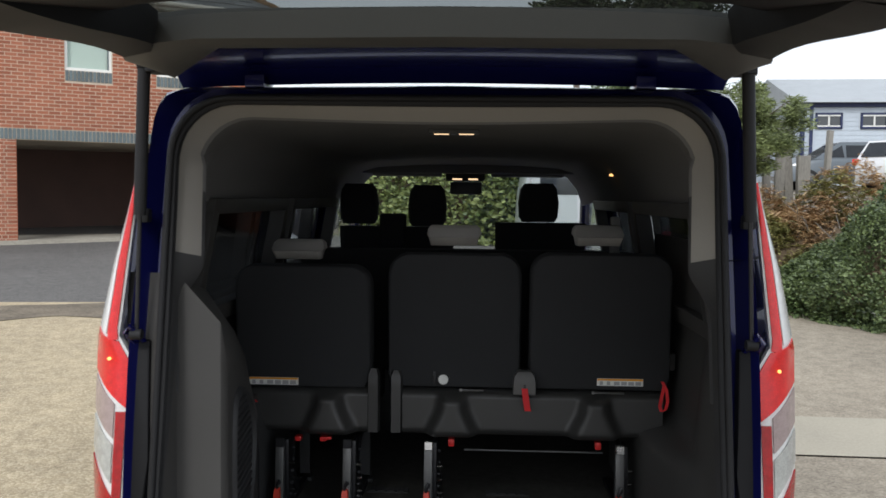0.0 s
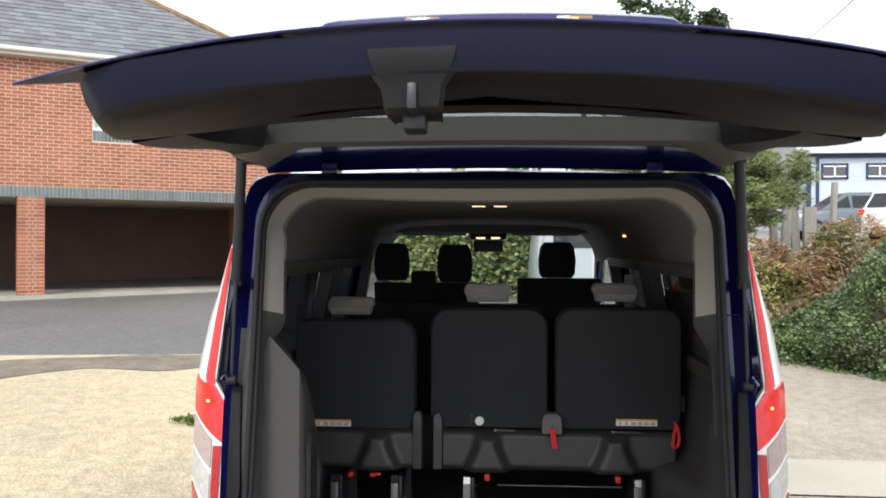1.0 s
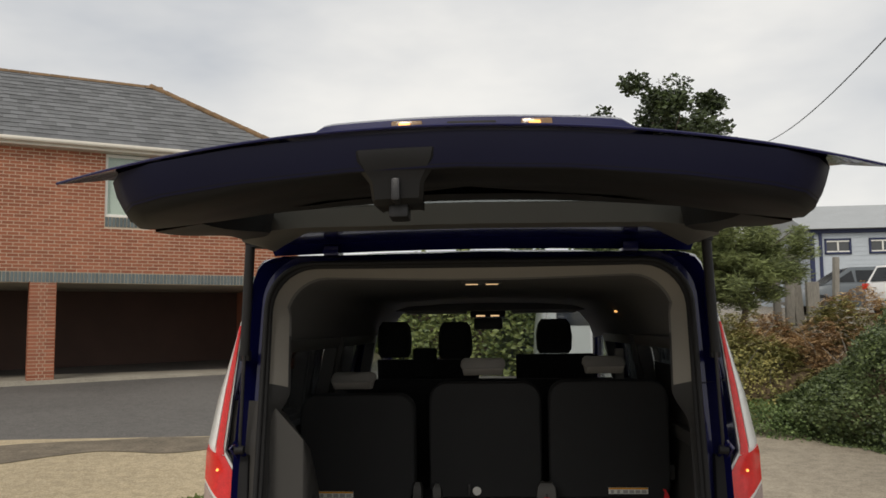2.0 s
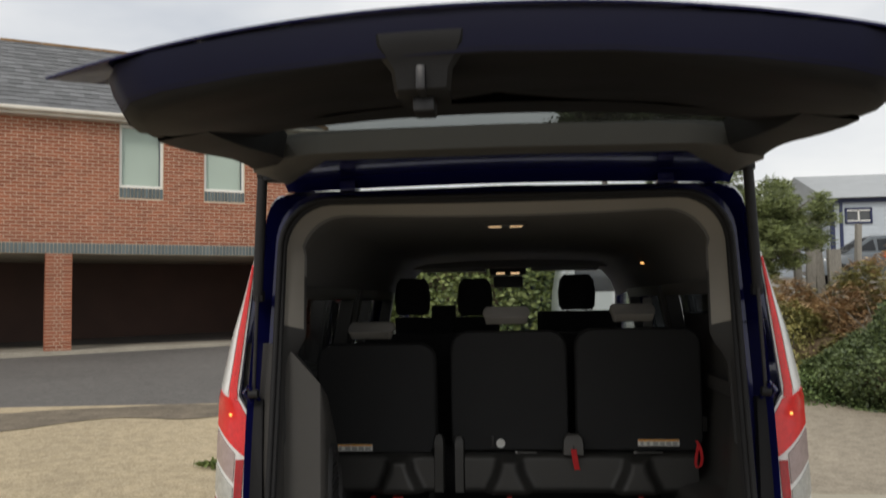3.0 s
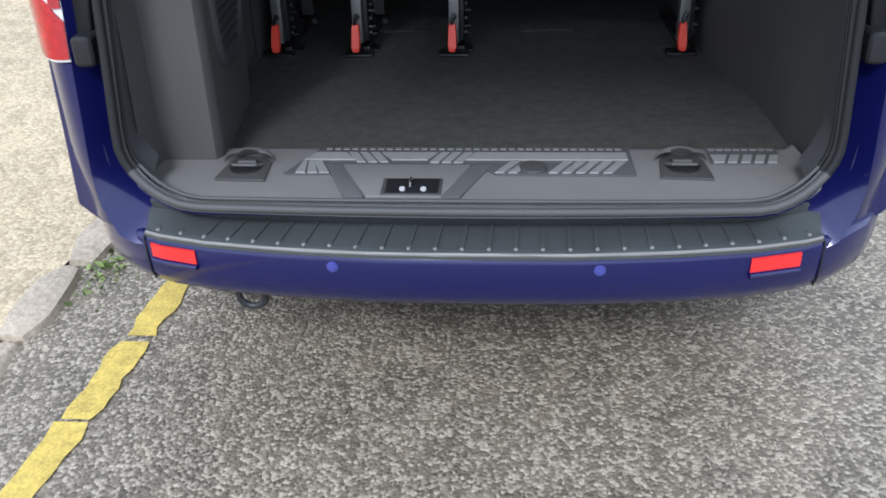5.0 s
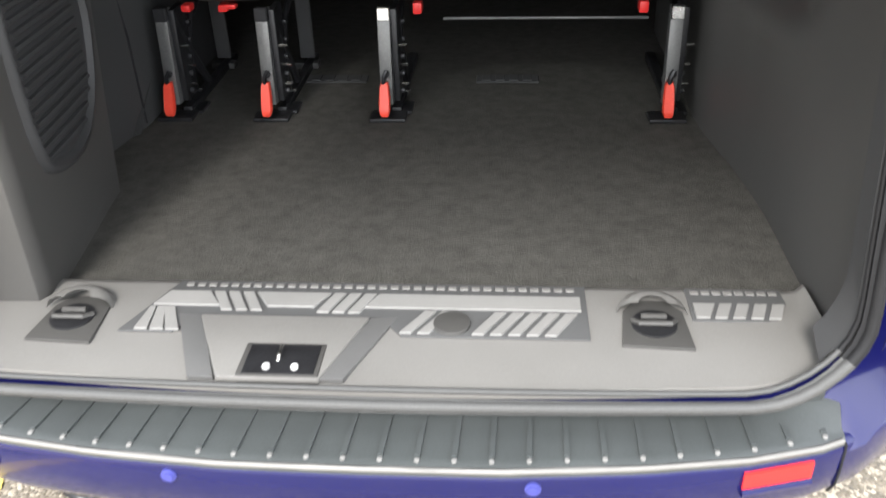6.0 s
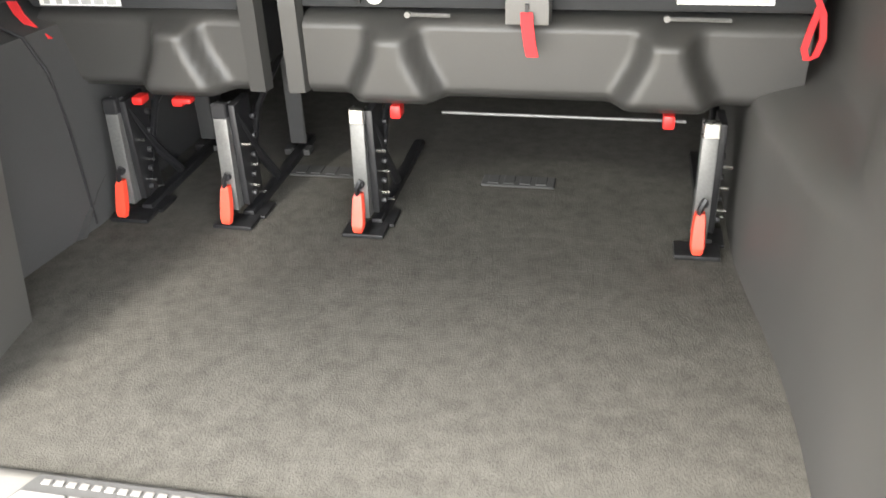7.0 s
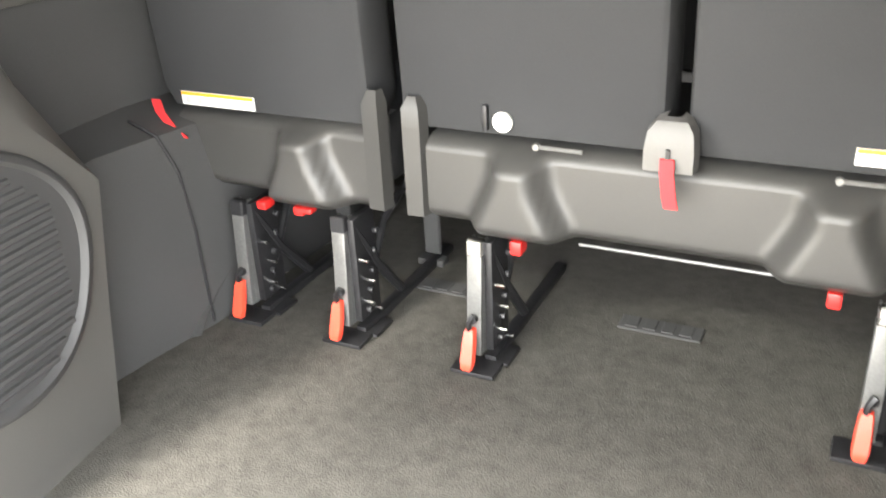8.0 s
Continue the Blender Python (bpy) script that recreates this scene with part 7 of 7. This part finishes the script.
def car(name, label, at, turn, paint, estate=True, length=4.3, wide=1.78, high=1.48):
    """A parked car: shaped body, glasshouse, wheels, lamps."""
    c = thing(name, label, "car", at=(at[0], at[1], ground_z(*at)), turn=turn)
    L, W = length / 2, wide / 2
    bm = bmesh.new()
    rows = []
    for x, zl, zh, k in ((-L, 0.45, 0.8, 0.86), (-L + 0.08, 0.3, 0.95, 0.95), (-L + 0.5, 0.25, 0.98, 1.0), (0, 0.22, 0.95, 1.0), (L - 1.1, 0.25, 0.92, 1.0), (L - 0.3, 0.28, 0.8, 0.94), (L, 0.42, 0.62, 0.8)):
        rows.append([(x, -W * k, zl), (x, -W * k, zh - 0.1), (x, -W * k * 0.94, zh), (x, W * k * 0.94, zh), (x, W * k, zh - 0.1), (x, W * k, zl)])
    loft(bm, rows, closed=True, caps=True)
    body = part("body", bm, paint, c, "", 50)
    bm = bmesh.new()
    back = -L + (0.12 if estate else 0.5)
    prof = [(back, 0.95), (back + 0.3, high - 0.04), (back + 0.9, high), (0.35, high - 0.02), (1.15, 0.93)]
    rows = [[(x, s * (W * 0.93 - 0.28 * (z - 0.93)), z) for x, z in prof] for s in (-1, -0.4, 0.4, 1)]
    loft(bm, rows, closed=False)
    for s in (0, -1):
        bm.faces.new([bm.verts.new(p) for p in rows[s]])
    part("cabin", bm, paint, c, "", 40)
    for s in (-1, 1):
        for x0, x1 in ((back + 0.35, -0.55), (-0.47, 0.2), (0.26, 0.85)):
            bm = bmesh.new()
            zt = lambda x: min(high - 0.1, high - 0.12 - max(0, x - 0.3) * 0.62)
            vs = [bm.verts.new((x, s * (W * 0.93 - 0.28 * (z - 0.93) + 0.012), z)) for x, z in ((x0, 0.99), (x1, 0.99), (x1, zt(x1)), (x0 + 0.05, zt(x0)))]
            bm.faces.new(vs)
            bmesh.ops.solidify(bm, geom=bm.faces[:], thickness=0.01)
            part("side_window", bm, DARK_GLASS, c, "", 0)
        bm = bmesh.new()
        box(bm, -L - 0.01, -L + 0.18, s * W * 0.93 - 0.1, s * W * 0.93 + 0.06, 0.78, 0.95, 0.03)
        part("rear_lamp", bm, LENS_RED, c, "red rear lamp")
        for wx in (-L + 0.8, L - 0.85):
            bm = bmesh.new()
            disc(bm, (wx, s * (W - 0.08), 0.31), (0, 1, 0), 0.31, 0.19, 24, 0.03)
            wheel = part("wheel", bm, TYRE, c)
            bm = bmesh.new()
            disc(bm, (wx, s * (W + 0.012), 0.31), (0, 1, 0), 0.2, 0.02, 20, 0.005)
            part("rim", bm, STEEL, wheel)
    bm = bmesh.new()
    vs = [bm.verts.new(p) for p in ((back - 0.012, -W * 0.8, 1.0), (back - 0.012, W * 0.8, 1.0), (back + 0.26, W * 0.72, high - 0.09), (back + 0.26, -W * 0.72, high - 0.09))]
    bm.faces.new(vs)
    bmesh.ops.solidify(bm, geom=bm.faces[:], thickness=0.015)
    part("rear_window", bm, DARK_GLASS, c, "", 0)
    bm = bmesh.new()
    vs = [bm.verts.new(p) for p in ((1.1, -W * 0.8, 0.985), (1.1, W * 0.8, 0.985), (0.42, W * 0.72, high - 0.06), (0.42, -W * 0.72, high - 0.06))]
    bm.faces.new(vs)
    bmesh.ops.solidify(bm, geom=bm.faces[:], thickness=0.015)
    part("windscreen", bm, DARK_GLASS, c, "", 0)
    return c


car("parked_car", "silver-grey estate car parked beyond the bank", (11.2, 25.5), 178, CAR_GREY)
car("parked_car", "white hatchback parked beyond the bank", (12.25, 22.6), 35, CAR_WHITE, True, 4.0)

# white van ahead, seen through the windscreen
wv = thing("white_van", "plain white van parked ahead of the blue van", "van", at=(1.62, 9.6, ground_z(1.62, 9.6)))
bm = bmesh.new()
rows = []
for y, k, h in ((0.0, 0.97, 0.97), (0.06, 1.0, 1.0), (3.6, 1.0, 1.0), (4.1, 0.98, 0.8), (4.6, 0.95, 0.55), (4.9, 0.85, 0.4)):
    rows.append([(x * k, y, 0.35 + z * h) for x, z in ((-0.95, 0.0), (-0.98, 0.5), (-0.95, 1.0), (-0.85, 1.6), (-0.75, 1.72), (0.75, 1.72), (0.85, 1.6), (0.95, 1.0), (0.98, 0.5), (0.95, 0.0))])
loft(bm, rows, closed=True, caps=True)
part("body", bm, VAN_WHITE, wv, "white painted body", 40)
for x0, x1 in ((-0.78, -0.06), (0.06, 0.78)):
    bm = bmesh.new()
    box(bm, x0, x1, -0.012, 0.03, 1.32, 1.86, 0.03)
    part("rear_window", bm, DARK_GLASS, wv, "dark rear door window")
for s in (-1, 1):
    bm = bmesh.new()
    box(bm, s * 0.93 - 0.06, s * 0.93 + 0.06, -0.015, 0.06, 0.5, 0.85, 0.02)
    part("rear_lamp", bm, LENS_RED, wv, "red rear lamp")
    for wy in (0.9, 3.9):
        bm = bmesh.new()
        disc(bm, (s * 0.88, wy, 0.33), (1, 0, 0), 0.33, 0.2, 24, 0.03)
        part("wheel", bm, TYRE, wv)

# fence posts on the bank
rng = random.Random(3)
for k, (px, py, hh, w) in enumerate(((6.35, 17.5, 1.65, 0.16), (6.62, 17.55, 1.75, 0.2), (6.86, 17.6, 1.7, 0.2), (7.1, 17.4, 1.0, 0.3), (7.5, 17.2, 1.55, 0.12))):
    bm = bmesh.new()
    lean = rng.uniform(-5, 5)
    m = pose(0, 0, 0, rng.uniform(-3, 3), lean, rng.uniform(0, 30))
    box(bm, -w / 2, w / 2, -0.05, 0.05, -0.1, hh, 0.012, 2, m)
    solid("fence_board", bm, TIMBER, "weathered grey timber fence board on the bank", "fence board", at=(px, py, ground_z(px, py)), group="old fence boards")

# overhead wire
bm = bmesh.new()
tube(bm, [(9.2 + 5.0 * t, 17.8 + 25.4 * t, 8.4 + 2.9 * t - 1.2 * t * (1 - t)) for t in [k / 14 for k in range(15)]], 0.019, 6)
solid("overhead_wire", bm, CABLE, "thin black overhead wire", "wire")
# litter by the hedge foot
bm = bmesh.new()
vs = bmesh.ops.create_icosphere(bm, subdivisions=2, radius=0.07)["verts"]
for v in vs:
    v.co *= 1 + 0.5 * noise.noise(v.co * 20)
    v.co.z *= 0.6
solid("litter_bag", bm, PAPER, "crumpled white plastic litter at the hedge foot", "litter", at=(4.35, 7.45, ground_z(4.35, 7.45) + 0.15))

# dirt lying along the joint of the yard and the dark tarmac
rng = random.Random(8)
bm = bmesh.new()
rows = []
for i in range(90):
    x = -13 + 12 * i / 89
    y = far_edge(x)
    w0 = 0.25 + 0.9 * max(0, noise.noise((x * 0.9, 1.0, 0)) + 0.3)
    w1 = 0.35 + 1.3 * max(0, noise.noise((x * 0.6, 9.0, 0)) + 0.15)
    rows.append([(x + 0.1 * noise.noise((x * 3, k, 4)), yy, ground_z(x, yy) + 0.019) for k, yy in enumerate((y - w1, y, y + w0))])
loft(bm, rows, closed=False)
solid("dirt_strip", bm, DIRT, "damp dark dirt along the tarmac joint", kind="structure")
gen = np.random.default_rng(30)
cs = []
for cx, cy, n in ((-2.5, 4.7, 90), (-2.62, 4.75, 50), (-2.35, 4.78, 40)):
    for _ in range(n):
        x, y = cx + gen.normal() * 0.06, cy + gen.normal() * 0.03
        cs.append((x, y, ground_z(x, y) + 0.012 + abs(gen.normal()) * 0.015))
leaves("weed_tuft", cs, 0.05, GRASS, "small weed tuft growing through the yard", rng_seed=31, droop=-0.3, long=1.2)
